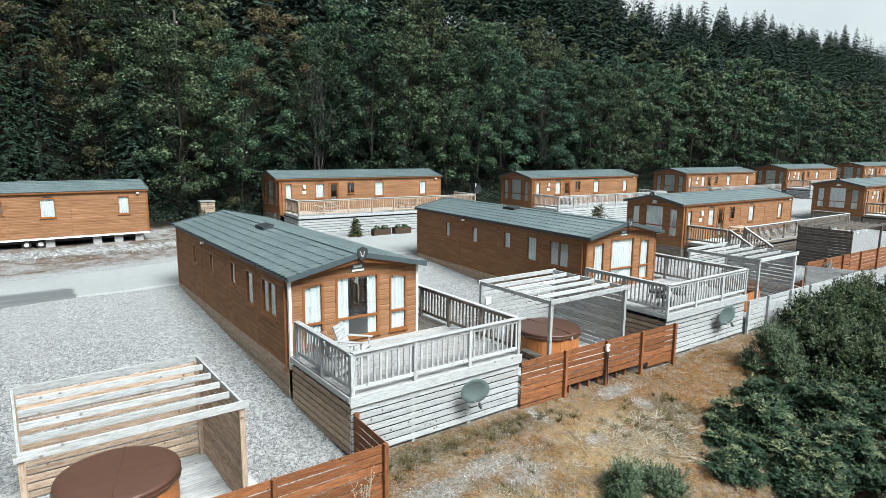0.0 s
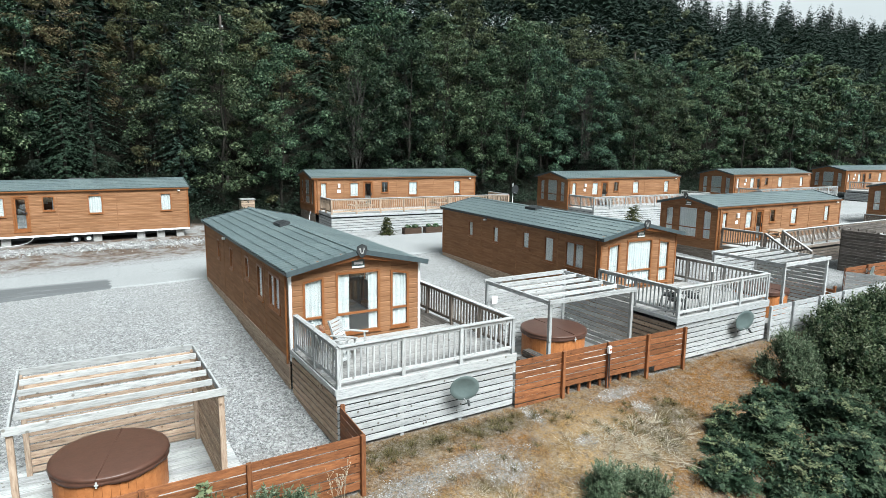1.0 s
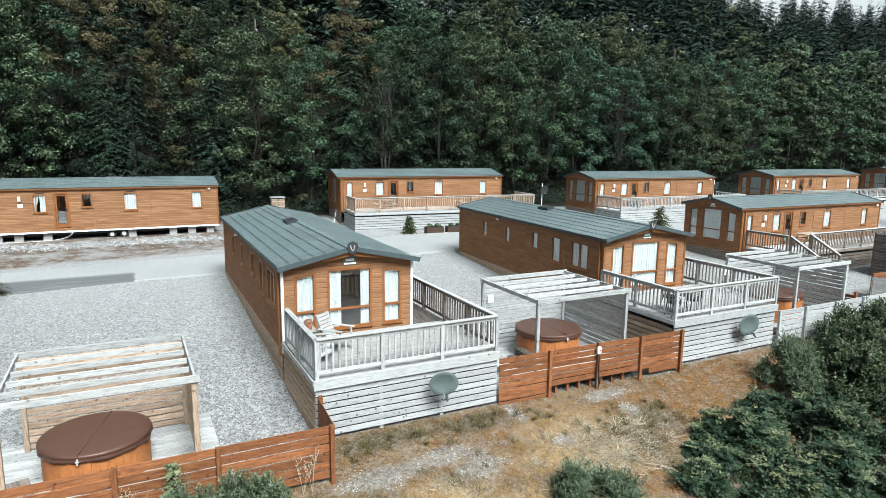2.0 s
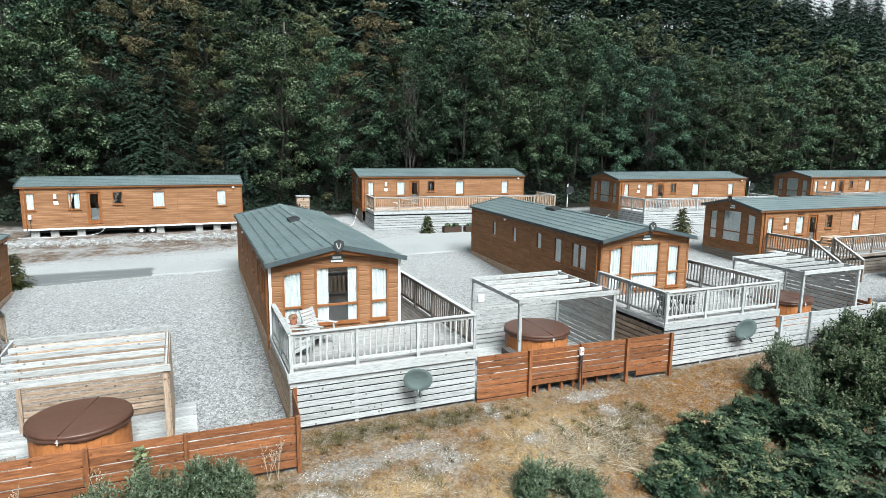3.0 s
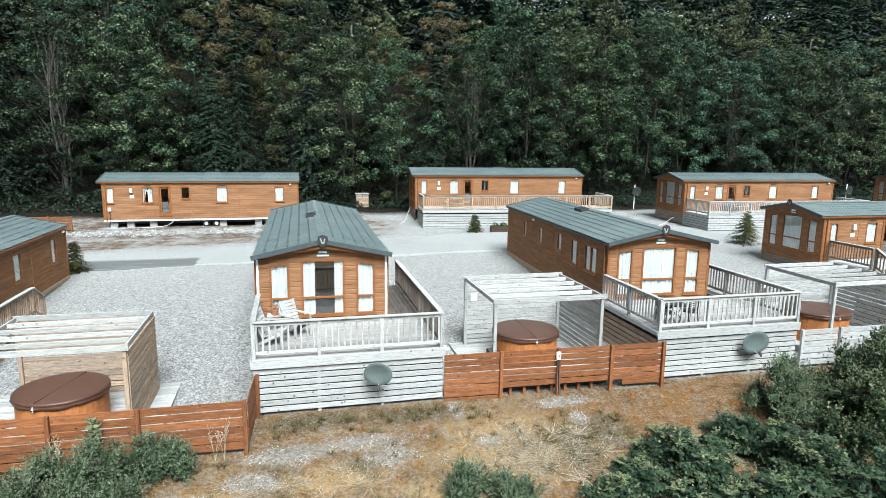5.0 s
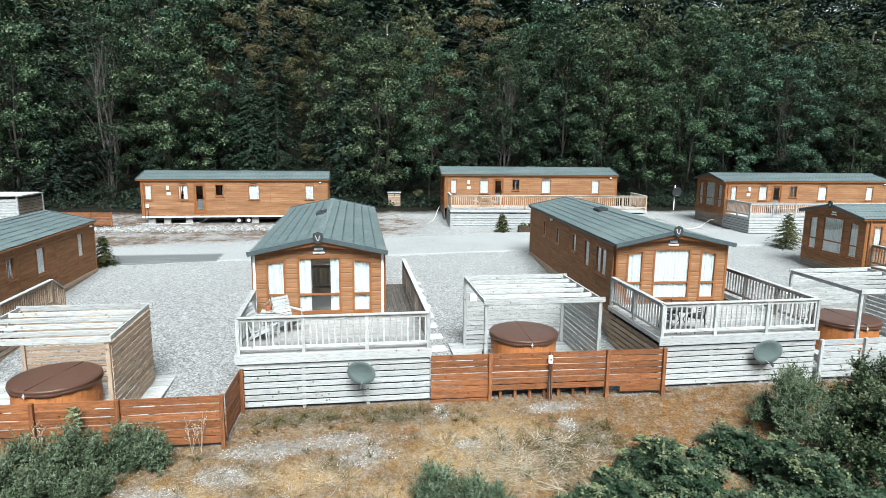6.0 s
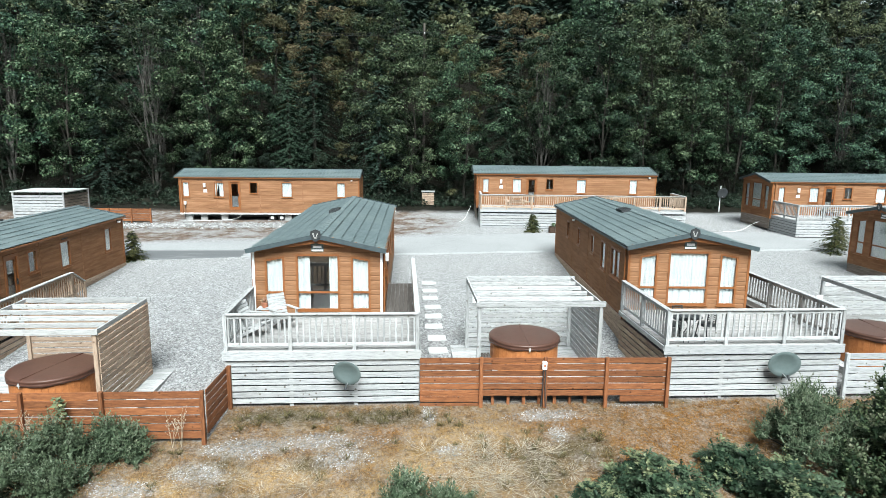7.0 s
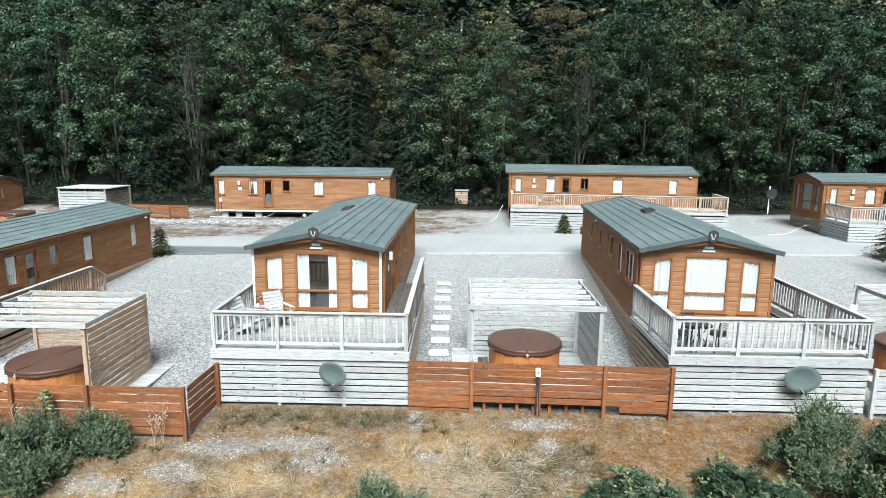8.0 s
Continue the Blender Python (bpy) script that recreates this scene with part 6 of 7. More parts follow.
def tufts(name, label, mat, spots, seed, n=260, tall=0.22, spread=0.22, lie=0.3):
    """Clumps of longer blades fanning out of one foot; one object for the lot."""
    g = np.random.default_rng(seed)
    out = []
    for x, y, k in spots:
        r = np.abs(g.normal(0, spread * k, n))
        a = g.uniform(0, 6.28, n)
        px, py = x + r * np.cos(a), y + r * np.sin(a)
        base = np.stack([px, py, [ground_z(u, v) + ground_bump(u, v) - 0.01 for u, v in zip(px, py)]], axis=1)
        d = np.stack([np.cos(a), np.sin(a), np.zeros(n)], axis=1)
        tip = base + d * (lie * g.uniform(0.2, 1.1, (n, 1)) * k) + np.array([0, 0, tall * k]) * g.uniform(0.25, 1.0, (n, 1))
        side = np.stack([-np.sin(a), np.cos(a), np.zeros(n)], axis=1) * g.uniform(0.004, 0.009, (n, 1))
        out.append(np.stack([base - side, base + side, tip], axis=1))
    tagged(new(name, fill_mesh(name, np.concatenate(out), 3, mat)), label, "grass", kind="stuff")


g = random.Random(31)
tufts("green_tufts", "small green tufts along the foot of the bank", L_TUFT, [(g.uniform(6.4, 12), 11.05 - abs(g.gauss(0, 0.35)), g.uniform(0.4, 0.9)) for _ in range(34)] + [(g.uniform(3, 15), g.uniform(7, 10), g.uniform(0.4, 0.9)) for _ in range(26)]
      + [(g.uniform(12.3, 15.5), g.uniform(8.0, 10.4), g.uniform(0.4, 0.8)) for _ in range(30)], 5, n=110, tall=0.16, spread=0.16, lie=0.14)
tufts("bleached_straw", "long bleached straw lying on the bank", L_STRAW, [(g.gauss(12.6, 0.9), g.gauss(8.7, 0.45), g.uniform(0.5, 1.2)) for _ in range(34)] + [(g.gauss(11.5, 0.2), g.gauss(7.5, 0.2), 0.8) for _ in range(5)] + [(g.uniform(5, 10.5), g.uniform(7.2, 9), g.uniform(0.4, 0.9)) for _ in range(16)], 6, n=90, tall=0.12, spread=0.22, lie=0.45)


def dry_weed(x, y, h, seed):
    g = random.Random(seed)
    e = thing("dry_weed", pose(x, y, ground_z(x, y) - 0.02), "tall dead weed with seed heads against the fence", "weed", "weeds along the fence")
    for k in range(4):
        a, lean = g.uniform(0, 6.28), g.uniform(0.05, 0.2)
        top_ = (math.cos(a) * lean, math.sin(a) * lean * 0.4, h * g.uniform(0.7, 1.0))
        bm = tube(bmesh.new(), [(0, 0, 0), (top_[0] * 0.4, top_[1] * 0.4, top_[2] * 0.5), top_], [0.006, 0.005, 0.003], 5)
        for j in range(5):
            f = 0.55 + 0.1 * j
            p = (top_[0] * f, top_[1] * f, top_[2] * f)
            q = (p[0] + g.uniform(-0.1, 0.1), p[1] + g.uniform(-0.04, 0.04), p[2] + g.uniform(0.04, 0.12))
            tube(bm, [p, q, (q[0], q[1], q[2] + 0.03)], [0.003, 0.003, 0.014], 5)
        part("stem", bm, L_STRAW, e)


for x, y, h, seed in ((5.4, 9.72, 1.0, 1), (5.2, 9.7, 0.8, 2), (2.0, 9.72, 1.0, 3), (0.6, 9.72, 0.9, 4)):
    dry_weed(x, y, h, seed)
e = thing("bramble_sapling", pose(2.75, 9.66, ground_z(2.75, 9.66) - 0.02), "bright green leafy bramble shoot at the fence", "shrub", "weeds along the fence")
part("shoot", tube(bmesh.new(), [(0, 0, 0), (-0.03, 0, 0.7), (0.06, 0.02, 1.3)], [0.012, 0.009, 0.004], 6), M_BARK, e)
r = np.random.default_rng(91)
c = np.stack([r.uniform(-0.14, 0.14, 130), r.uniform(-0.1, 0.1, 130), r.uniform(0.5, 1.35, 130)], axis=1)
part("foliage", fill_mesh("foliage", leaf_quads(c, r.normal(0, 0.5, (130, 3)) + np.array([0, -0.4, 0.7]), 0.075, r, 1.3), 4, L_ROWAN[2]), None, e)


def undergrowth():
    """Low brambles and ferns at the wood's edge, with the shade there put into their colour."""
    g = np.random.default_rng(55)
    out = []
    for i in range(1300):
        x, y = g.uniform(-30, 70), 44.9 + abs(g.normal(0, 2.2))
        if y > 51:
            continue
        c = np.array([x, y, ground_z(x, y) + 0.1 + g.uniform(0, 0.25) * (y - 44.5)])
        r = g.uniform(0.25, 0.85)
        out.append(clump_leaves(c, r, int(110 * r) + 15, 0.1, g, flat=0.8, make=leaf_tris, loose=True))
    tagged(new("undergrowth", fill_mesh("undergrowth", np.concatenate(out), 3, L_UNDERSTORY)), "low brambles and ferns coloured dark for shade at the wood's edge", "undergrowth", kind="stuff")


undergrowth()
for x, y, h, seed in ((14.6, 46.3, 1.1, 61), (5.95, 46.9, 4.4, 62), (31.5, 45.6, 0.9, 63)):
    g = np.random.default_rng(seed)
    e = thing("ochre_sapling", pose(x, y, ground_z(x, y) - 0.05), "yellow-green sapling at the dark wood's edge", "sapling", "saplings at the wood's edge")
    part("stem", tube(bmesh.new(), [(0, 0, 0), (0.1, -0.05, h * 0.6), (0.05, -0.1, h)], [0.03, 0.02, 0.008], 6), M_BARK, e)
    blobs = [clump_leaves(np.array([g.normal(0, 0.35), g.normal(-0.1, 0.25), h * g.uniform(0.65, 1.05)]), g.uniform(0.25, 0.5), 90, 0.11, g, flat=0.6, make=leaf_tris) for _ in range(6)]
    part("foliage", fill_mesh("foliage", np.concatenate(blobs), 3, L_RUST), None, e)


def dead_twigs(x, y, reach, count, seed):
    g = random.Random(seed)
    e = thing("dead_branch", pose(x, y, ground_z(x, y) + 0.03), "bleached dead branching twigs lying on the bank", "branch", "dead branches on the bank")
    for k in range(count):
        a = g.uniform(0, 6.28)
        p = Vector((g.uniform(-0.15, 0.15), g.uniform(-0.1, 0.1), 0.0))
        pts = [p]
        for j in range(4):
            a += g.uniform(-0.5, 0.5)
            p = p + Vector((math.cos(a), math.sin(a), g.uniform(-0.1, 0.55))) * reach / 4
            pts.append(p)
        bm = tube(bmesh.new(), pts, [0.011, 0.009, 0.007, 0.005, 0.003], 5)
        for q in pts[1:4]:
            b = a + g.uniform(-1.2, 1.2)
            tube(bm, [q, q + Vector((math.cos(b), math.sin(b), 0.4)) * reach * 0.2], [0.005, 0.002], 4)
        part("twig", bm, L_STRAW, e)


for i, (x, y, reach, count) in enumerate(((11.35, 7.8, 0.55, 16), (12.75, 8.35, 0.5, 7), (16.9, 5.4, 0.9, 9), (13.4, 7.7, 0.6, 6))):
    dead_twigs(x, y, reach, count, 70 + i)


# ---- decks of the other lodges ----
def plain_deck(x0, x1, y0, y1, z, foot, rails, label, turn=0.0, origin=(0, 0), wood=None, skirt=None, gap=0.14):
    """A raised deck in its own frame; rails is a list of ((x, y), (x, y)) runs."""
    top = thing("deck", pose(origin[0], origin[1], 0, 0, 0, turn), label, "deck", "timber decks")
    wood, skirt = wood or M_TAN_WOOD, skirt or M_PALE_WOOD
    planks(top, x0, x1, y0, y1, z - 0.014, M_GREY_WOOD)
    for a, b in (((x0, y0), (x1, y0)), ((x0, y0), (x0, y1)), ((x1, y0), (x1, y1))):
        beam("fascia", (*a, z - 0.1), (*b, z - 0.1), 0.04, 0.16, skirt, top)
        slats(top, a, b, foot, z - 0.18, skirt, gap=0.03)
    # two dark sheets added inside the skirting as shade seen through its gaps
    part("backing_panel", box(bmesh.new(), x0 + 0.15, x1 - 0.15, y0 + 0.15, y0 + 0.16, foot - 0.15, z - 0.05), M_DARK, top, "dark sheet standing in for the shade behind the slats")
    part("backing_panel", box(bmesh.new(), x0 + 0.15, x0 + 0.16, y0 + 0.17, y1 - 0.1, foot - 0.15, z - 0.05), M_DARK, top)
    for a, b in rails:
        railing(top, (*a, z), (*b, z), wood, gap=gap, cap=M_GREY_WOOD)
    return top


plain_deck(0, 13.7, 0, 3.0, 2.0, 0.75, [((0.05, 0.05), (13.65, 0.05)), ((0.05, 0.12), (0.05, 2.6)), ((13.65, 0.12), (13.65, 2.9))],
           "long tan timber deck with pale slatted skirting", turn=-4.6, origin=(15.75, 36.95))
plain_deck(0, 13.0, 0, 3.4, 1.78, 0.75, [((0.05, 0.05), (12.95, 0.05)), ((0.05, 0.12), (0.05, 3.0)), ((12.95, 0.12), (12.95, 3.0))],
           "grey timber deck with slatted skirting by the road", turn=-3, origin=(35.3, 33.0), wood=M_GREY_WOOD)
for ox, oy, z in ((57.4, 33.4, 1.75), (78.6, 33.4, 1.9), (101.5, 33.4, 2.0)):
    plain_deck(0, 13.0, 0, 2.8, z, 0.8, [((0.05, 0.05), (12.95, 0.05)), ((0.05, 0.12), (0.05, 2.4))], "grey timber deck of a far lodge", turn=-2, origin=(ox, oy), wood=M_GREY_WOOD, gap=0.2)
plain_deck(57.9, 70.5, 17.7, 20.35, 1.3, 0.2, [((57.95, 17.75), (70.4, 17.75)), ((57.95, 17.85), (57.95, 20.2))], "weathered deck before a far lodge", wood=M_DARK_WOOD, skirt=M_DARK_WOOD, gap=0.2)

# the deck with stairs beside the end-on lodge
C_DECK = plain_deck(32.6, 48.7, 17.9, 20.35, 1.16, 0.05, [((32.65, 20.3), (32.65, 17.95)), ((34.55, 17.95), (48.65, 17.95)), ((48.65, 18.05), (48.65, 20.3))],
                    "weathered timber deck with a stair down to the gravel", wood=M_DARK_WOOD, skirt=M_DARK_WOOD)
for x in (32.75, 34.45):
    railing(C_DECK, (x, 17.85, 1.16), (x, 16.25, 0.3), M_DARK_WOOD, cap=M_GREY_WOOD, span=2.0)
for i in range(5):
    y, z = 17.75 - 0.3 * i, 1.0 - 0.18 * i
    beam("tread", (32.8, y, z), (34.4, y, z), 0.29, 0.04, M_GREY_WOOD, C_DECK)
for x in (32.78, 34.42):
    beam("stringer", (x, 17.9, 0.92), (x, 16.4, 0.06), 0.04, 0.22, M_DARK_WOOD, C_DECK)

# the deck and handrail beside the lodge over the gravel
L_DECK = plain_deck(-2.62, -1.6, 10.5, 19.05, 0.6, -0.15, [((-1.65, 10.6), (-1.65, 19.0))], "tan timber walkway with a railing beside a lodge", wood=M_TAN_WOOD, skirt=M_TAN_WOOD)
railing(L_DECK, (-1.65, 19.07, 0.6), (-1.65, 19.9, 0.1), M_TAN_WOOD, cap=M_GREY_WOOD, ends=(False, True))

# ---- far pergola, fences, screens ----
far = thing("pergola", Matrix.Identity(4), "dark weathered pergola with a boarded side and festoon lamps", "pergola", "hot tub pergolas")
for x, y in ((37.5, 13.6), (37.5, 16.3), (41.6, 13.6), (41.6, 16.3)):
    beam("post", (x, y, -0.4), (x, y, 2.25), 0.1, 0.1, M_OLD_WOOD, far, up=(0, 1, 0))
for y in (13.55, 16.35):
    beam("beam", (37.2, y, 2.32), (41.9, y, 2.32), 0.05, 0.14, M_OLD_WOOD, far)
for i in range(6):
    beam("rafter", (37.45, 13.9 + 0.4 * i, 2.3), (41.65, 13.9 + 0.4 * i, 2.3), 0.045, 0.12, M_OLD_WOOD, far)
slats(far, (37.44, 13.5), (37.44, 16.3), -0.05, 2.2, M_OLD_WOOD, h=0.15, gap=0.012, name="screen_board")
slats(far, (37.5, 16.36), (41.6, 16.36), -0.05, 2.2, M_OLD_WOOD, h=0.15, gap=0.012, name="screen_board")
for x in (38.0, 39.2):
    bulb = lathe(bmesh.new(), [(0, -0.09), (0.04, -0.07), (0.055, 0.0), (0.03, 0.05), (0.03, 0.1), (0, 0.1)], 12)
    part("festoon_lamp", bulb, M_WHITE, far, "unlit white festoon lamp", Matrix.Translation((x, 13.52, 2.12)))
board_fence((32.5, 13.65), (43.0, 13.4), -0.15, 1.0, 6, "red-brown board fence with a small dish", M_FENCE, [2.0, 4.0, 6.2, 8.4])
board_fence((33.2, 11.5), (32.45, 13.6), -0.25, 0.86, 6, "grey weathered return of a pale board fence", M_GREY_WOOD, [1.1], gap=0.012)
dark = thing("fence", Matrix.Identity(4), "dark brown slatted screen beside a pergola", "fence", "board fences")
slats(dark, (28.3, 12.0), (28.3, 14.6), -0.15, 0.85, M_FENCE, h=0.13, gap=0.03, name="board")
for y in (12.0, 13.3, 14.6):
    beam("post", (28.36, y, -0.5), (28.36, y, 0.92), 0.09, 0.09, M_FENCE, dark, up=(0, 1, 0))

scr = thing("pergola", Matrix.Identity(4), "pale slatted shelter beside a far hot tub", "pergola", "hot tub pergolas")
for a, b in (((-14.3, 37.0), (-11.2, 37.0)), ((-11.2, 37.0), (-10.9, 39.6)), ((-14.3, 37.0), (-14.1, 39.6))):
    slats(scr, a, b, 1.0, 2.9, M_PALE_WOOD if a[1] == b[1] else M_DARK_WOOD, h=0.15, gap=0.03, name="screen_board")
for x, y in ((-14.3, 37.05), (-11.2, 37.05), (-10.9, 39.6), (-14.1, 39.6)):
    beam("post", (x, y, 0.6), (x, y, 2.95), 0.1, 0.1, M_GREY_WOOD, scr, up=(0, 1, 0))
part("canopy", box(bmesh.new(), -14.4, -10.85, 36.93, 39.7, 2.96, 3.02), M_GREY_WOOD, scr, "flat pale boarded canopy")
board_fence((-10.7, 38.9), (-6.4, 38.6), 0.9, 1.75, 5, "red-brown board fence at the gravel's edge", M_FENCE, [1.5, 3.0])
hot_tub(-16.3, 35.6, 0.72, -60, "round hot tub with a brown cover by a far lodge")


# ---- satellite dishes ----
def satellite_dish(m, label, r=0.34, pole=0.0, out=0.18):
    """A shallow oval dish facing -y in its frame, with arm and receiver; on a wall bracket or a pole."""
    top = thing("satellite_dish", m, label, "satellite dish", "satellite dishes")
    bowl = lathe(bmesh.new(), [(0, 0), (r * 0.35, 0.008), (r * 0.7, 0.032), (r, 0.066), (r * 1.015, 0.06), (r * 0.7, 0.02), (r * 0.35, -0.004), (0, -0.012)], 36)
    for f in bowl.faces:
        f.smooth = True
    tilt = Matrix.Translation((0, -out, 0)) @ pose(0, 0, 0, 96, 0, 0) @ Matrix.Diagonal((1.1, 0.95, 1, 1))
    part("bowl", bowl, M_DARK if pole else M_DISH, top, "dark oval bowl" if pole else "grey-green oval bowl", tilt)
    arm = tube(bmesh.new(), [(0, 0.02 - out, -0.28), (0.03, -0.22 - out, -0.34), (0.05, -0.28 - out, -0.33)], [0.014, 0.012, 0.012], 8)
    part("arm", arm, M_STEEL, top)
    lnb = tube(bmesh.new(), [(0.05, -0.32 - out, -0.36), (0.05, -0.26 - out, -0.31), (0.05, -0.2 - out, -0.26)], [0.03, 0.036, 0.03], 10)
    part("receiver", lnb, M_DARK, top, "black receiver head")
    br = bmesh.new()
    box(br, -0.035, 0.035, 0.01 - out, -0.005, -0.06, 0.02)
    box(br, -0.07, 0.07, -0.012, 0.0, -0.12, 0.1)
    part("bracket", br, M_STEEL, top)
    if pole:
        part("pole", tube(bmesh.new(), [(0, 0.03, -pole - 0.2), (0, 0.03, 0.55)], [0.04, 0.04], 10), M_WHITE, top, "pale pole")
    return top


satellite_dish(pose(9.25, 11.4, 0.69, 0, 0, -17), "grey-green satellite dish on pale deck skirting", out=0.34)
satellite_dish(pose(20.85, 11.4, 0.72, 0, 0, -8), "grey-green satellite dish on a lodge deck's skirting", r=0.385)
satellite_dish(pose(34.3, 13.5, 0.75, 0, 0, 10), "small grey dish on a red-brown fence", r=0.3)
for x, y in ((35.9, 43.8), (58.0, 43.5)):
    satellite_dish(pose(x, y, ground_z(x, y) + 1.5, 0, 0, 10), "dark dish on a pale pole at the wood's edge", r=0.42, pole=1.5)


# ---- furniture on the decks ----
def garden_chair(m):
    top = thing("garden_chair", m, "weathered grey slatted wooden garden chair", "chair", "garden chairs")
    for s in (-0.27, 0.27):
        beam("front_leg", (s, -0.28, 0.0), (s, -0.28, 0.6), 0.07, 0.03, M_GREY_WOOD, top, up=(0, 1, 0))
        beam("back_leg", (s, 0.42, 0.0), (s, -0.3, 0.38), 0.03, 0.09, M_GREY_WOOD, top)
        beam("armrest", (s * 1.1, -0.36, 0.615), (s * 1.1, 0.4, 0.585), 0.11, 0.025, M_GREY_WOOD, top)
        beam("back_post", (s * 0.9, 0.2, 0.1), (s * 0.85, 0.5, 0.95), 0.03, 0.06, M_GREY_WOOD, top, up=(0, 1, 0))
    for i in range(6):
        y = -0.28 + 0.1 * i
        beam("seat_slat", (-0.26, y, 0.4 - 0.035 * i), (0.26, y, 0.4 - 0.035 * i), 0.085, 0.02, M_GREY_WOOD, top)
    for i in range(8):
        f = 0.12 + 0.11 * i
        beam("back_slat", (-0.27, 0.17 + 0.32 * f, 0.15 + 0.85 * f), (0.27, 0.17 + 0.32 * f, 0.15 + 0.85 * f), 0.02, 0.085, M_GREY_WOOD, top, up=(0, 0.35, 0.94))
    return top


garden_chair(pose(7.12, 13.4, 1.14, 0, 0, 38))
garden_chair(pose(6.5, 12.75, 1.14, 0, 0, 72))
tbl = thing("side_table", pose(6.5, 13.95, 1.14), "small wooden side table on the deck", "table")
for i in range(4):
    beam("top_slat", (-0.22, -0.165 + 0.11 * i, 0.46), (0.22, -0.165 + 0.11 * i, 0.46), 0.1, 0.02, M_GREY_WOOD, tbl)
for x in (-0.18, 0.18):
    for y in (-0.16, 0.16):
        beam("leg", (x, y, 0), (x, y, 0.45), 0.04, 0.04, M_GREY_WOOD, tbl, up=(0, 1, 0))
M_TERRACOTTA = material("terracotta", [(0.3, 0.12, 0.07), (0.4, 0.17, 0.1)], 9, rough=0.8, bump=0.1)
pot = thing("potted_plant", pose(6.5, 13.95, 1.615), "small plant with faded peach flowers in a pot", "potted plant")
part("pot", lathe(bmesh.new(), [(0, 0), (0.08, 0), (0.11, 0.14), (0.12, 0.14), (0.12, 0.17), (0.1, 0.17), (0.09, 0.13), (0, 0.13)], 20), M_TERRACOTTA, pot, "terracotta pot")
L_RED = leaf_material("peach_petals", [(0.22, 0.1, 0.065), (0.3, 0.17, 0.11), (0.09, 0.1, 0.06)], spread=0.0)
part("foliage", fill_mesh("foliage", clump_leaves(np.array([0, 0, 0.21]), 0.13, 130, 0.05, np.random.default_rng(3)), 4, L_RED), None, pot, "small peach and green leaves")


def bistro_chair(m):
    top = thing("bistro_chair", m, "black metal bistro chair on a pale deck", "chair", "black bistro chairs")
    seat = lathe(bmesh.new(), [(0, 0.43), (0.22, 0.43), (0.235, 0.455), (0.22, 0.5), (0, 0.505)], 20)
    part("seat", seat, M_DARK, top)
    for x in (-0.16, 0.16):
        part("leg", tube(bmesh.new(), [(x * 1.2, -0.2, 0), (x, -0.14, 0.45)], [0.016, 0.016], 6), M_DARK, top)
        part("leg", tube(bmesh.new(), [(x * 1.2, 0.22, 0), (x, 0.16, 0.45), (x * 0.95, 0.2, 0.78)], [0.016] * 3, 6), M_DARK, top)
    bk = bmesh.new()
    for k in range(5):
        tube(bk, [(-0.155, 0.165 + 0.02 * k * 0.5, 0.54 + 0.055 * k), (0, 0.2 + 0.02 * k * 0.5, 0.54 + 0.055 * k), (0.155, 0.165 + 0.02 * k * 0.5, 0.54 + 0.055 * k)], [0.014] * 3, 6)
    part("backrest", bk, M_DARK, top)
    return top


for x, y, a in ((18.08, 11.95, 80), (18.95, 11.93, -75), (18.5, 12.55, 10)):
    bistro_chair(pose(x, y, 1.16, 0, 0, a))
bt = thing("bistro_table", pose(18.5, 11.95, 1.16), "round black metal bistro table on a pale deck", "table")
part("tabletop", lathe(bmesh.new(), [(0, 0.66), (0.3, 0.66), (0.31, 0.675), (0.3, 0.69), (0, 0.69)], 28), M_DARK, bt)
for k in range(3):
    a = 2.1 * k
    part("leg", tube(bmesh.new(), [(0.3 * math.cos(a), 0.3 * math.sin(a), 0), (0.05 * math.cos(a), 0.05 * math.sin(a), 0.38), (0.22 * math.cos(a), 0.22 * math.sin(a), 0.66)], [0.014] * 3, 6), M_DARK, bt)


def picnic_table(m):
    top = thing("picnic_table", m, "brown timber picnic table with fixed benches", "table", "picnic tables")
    for i in range(5):
        beam("top_plank", (-0.75, -0.3 + 0.15 * i, 0.74), (0.75, -0.3 + 0.15 * i, 0.74), 0.14, 0.035, M_TAN_WOOD, top)
    for y in (-0.7, -0.56, 0.56, 0.7):
        beam("bench_plank", (-0.75, y, 0.44), (0.75, y, 0.44), 0.13, 0.035, M_TAN_WOOD, top)
    for x in (-0.55, 0.55):
        beam("cross_bar", (x, -0.76, 0.39), (x, 0.76, 0.39), 0.04, 0.09, M_TAN_WOOD, top)
        for s in (-1, 1):
            beam("leg", (x, s * 0.6, 0), (x, s * 0.25, 0.72), 0.04, 0.09, M_TAN_WOOD, top, up=(1, 0, 0))
    return top


picnic_table(pose(24.6, 37.7, 2.0, 0, 0, -4.6))
picnic_table(pose(18.4, 38.2, 2.0, 0, 0, 86))
picnic_table(pose(36.4, 19.2, 1.16, 0, 0, 0))
picnic_table(pose(39.2, 35.0, 1.78, 0, 0, -3))

# ---- small things on the ground and fences ----
st = thing("tub_step", pose(12.85, 13.05, -0.06), "dark slatted timber two-tread step beside a hot tub", "step")
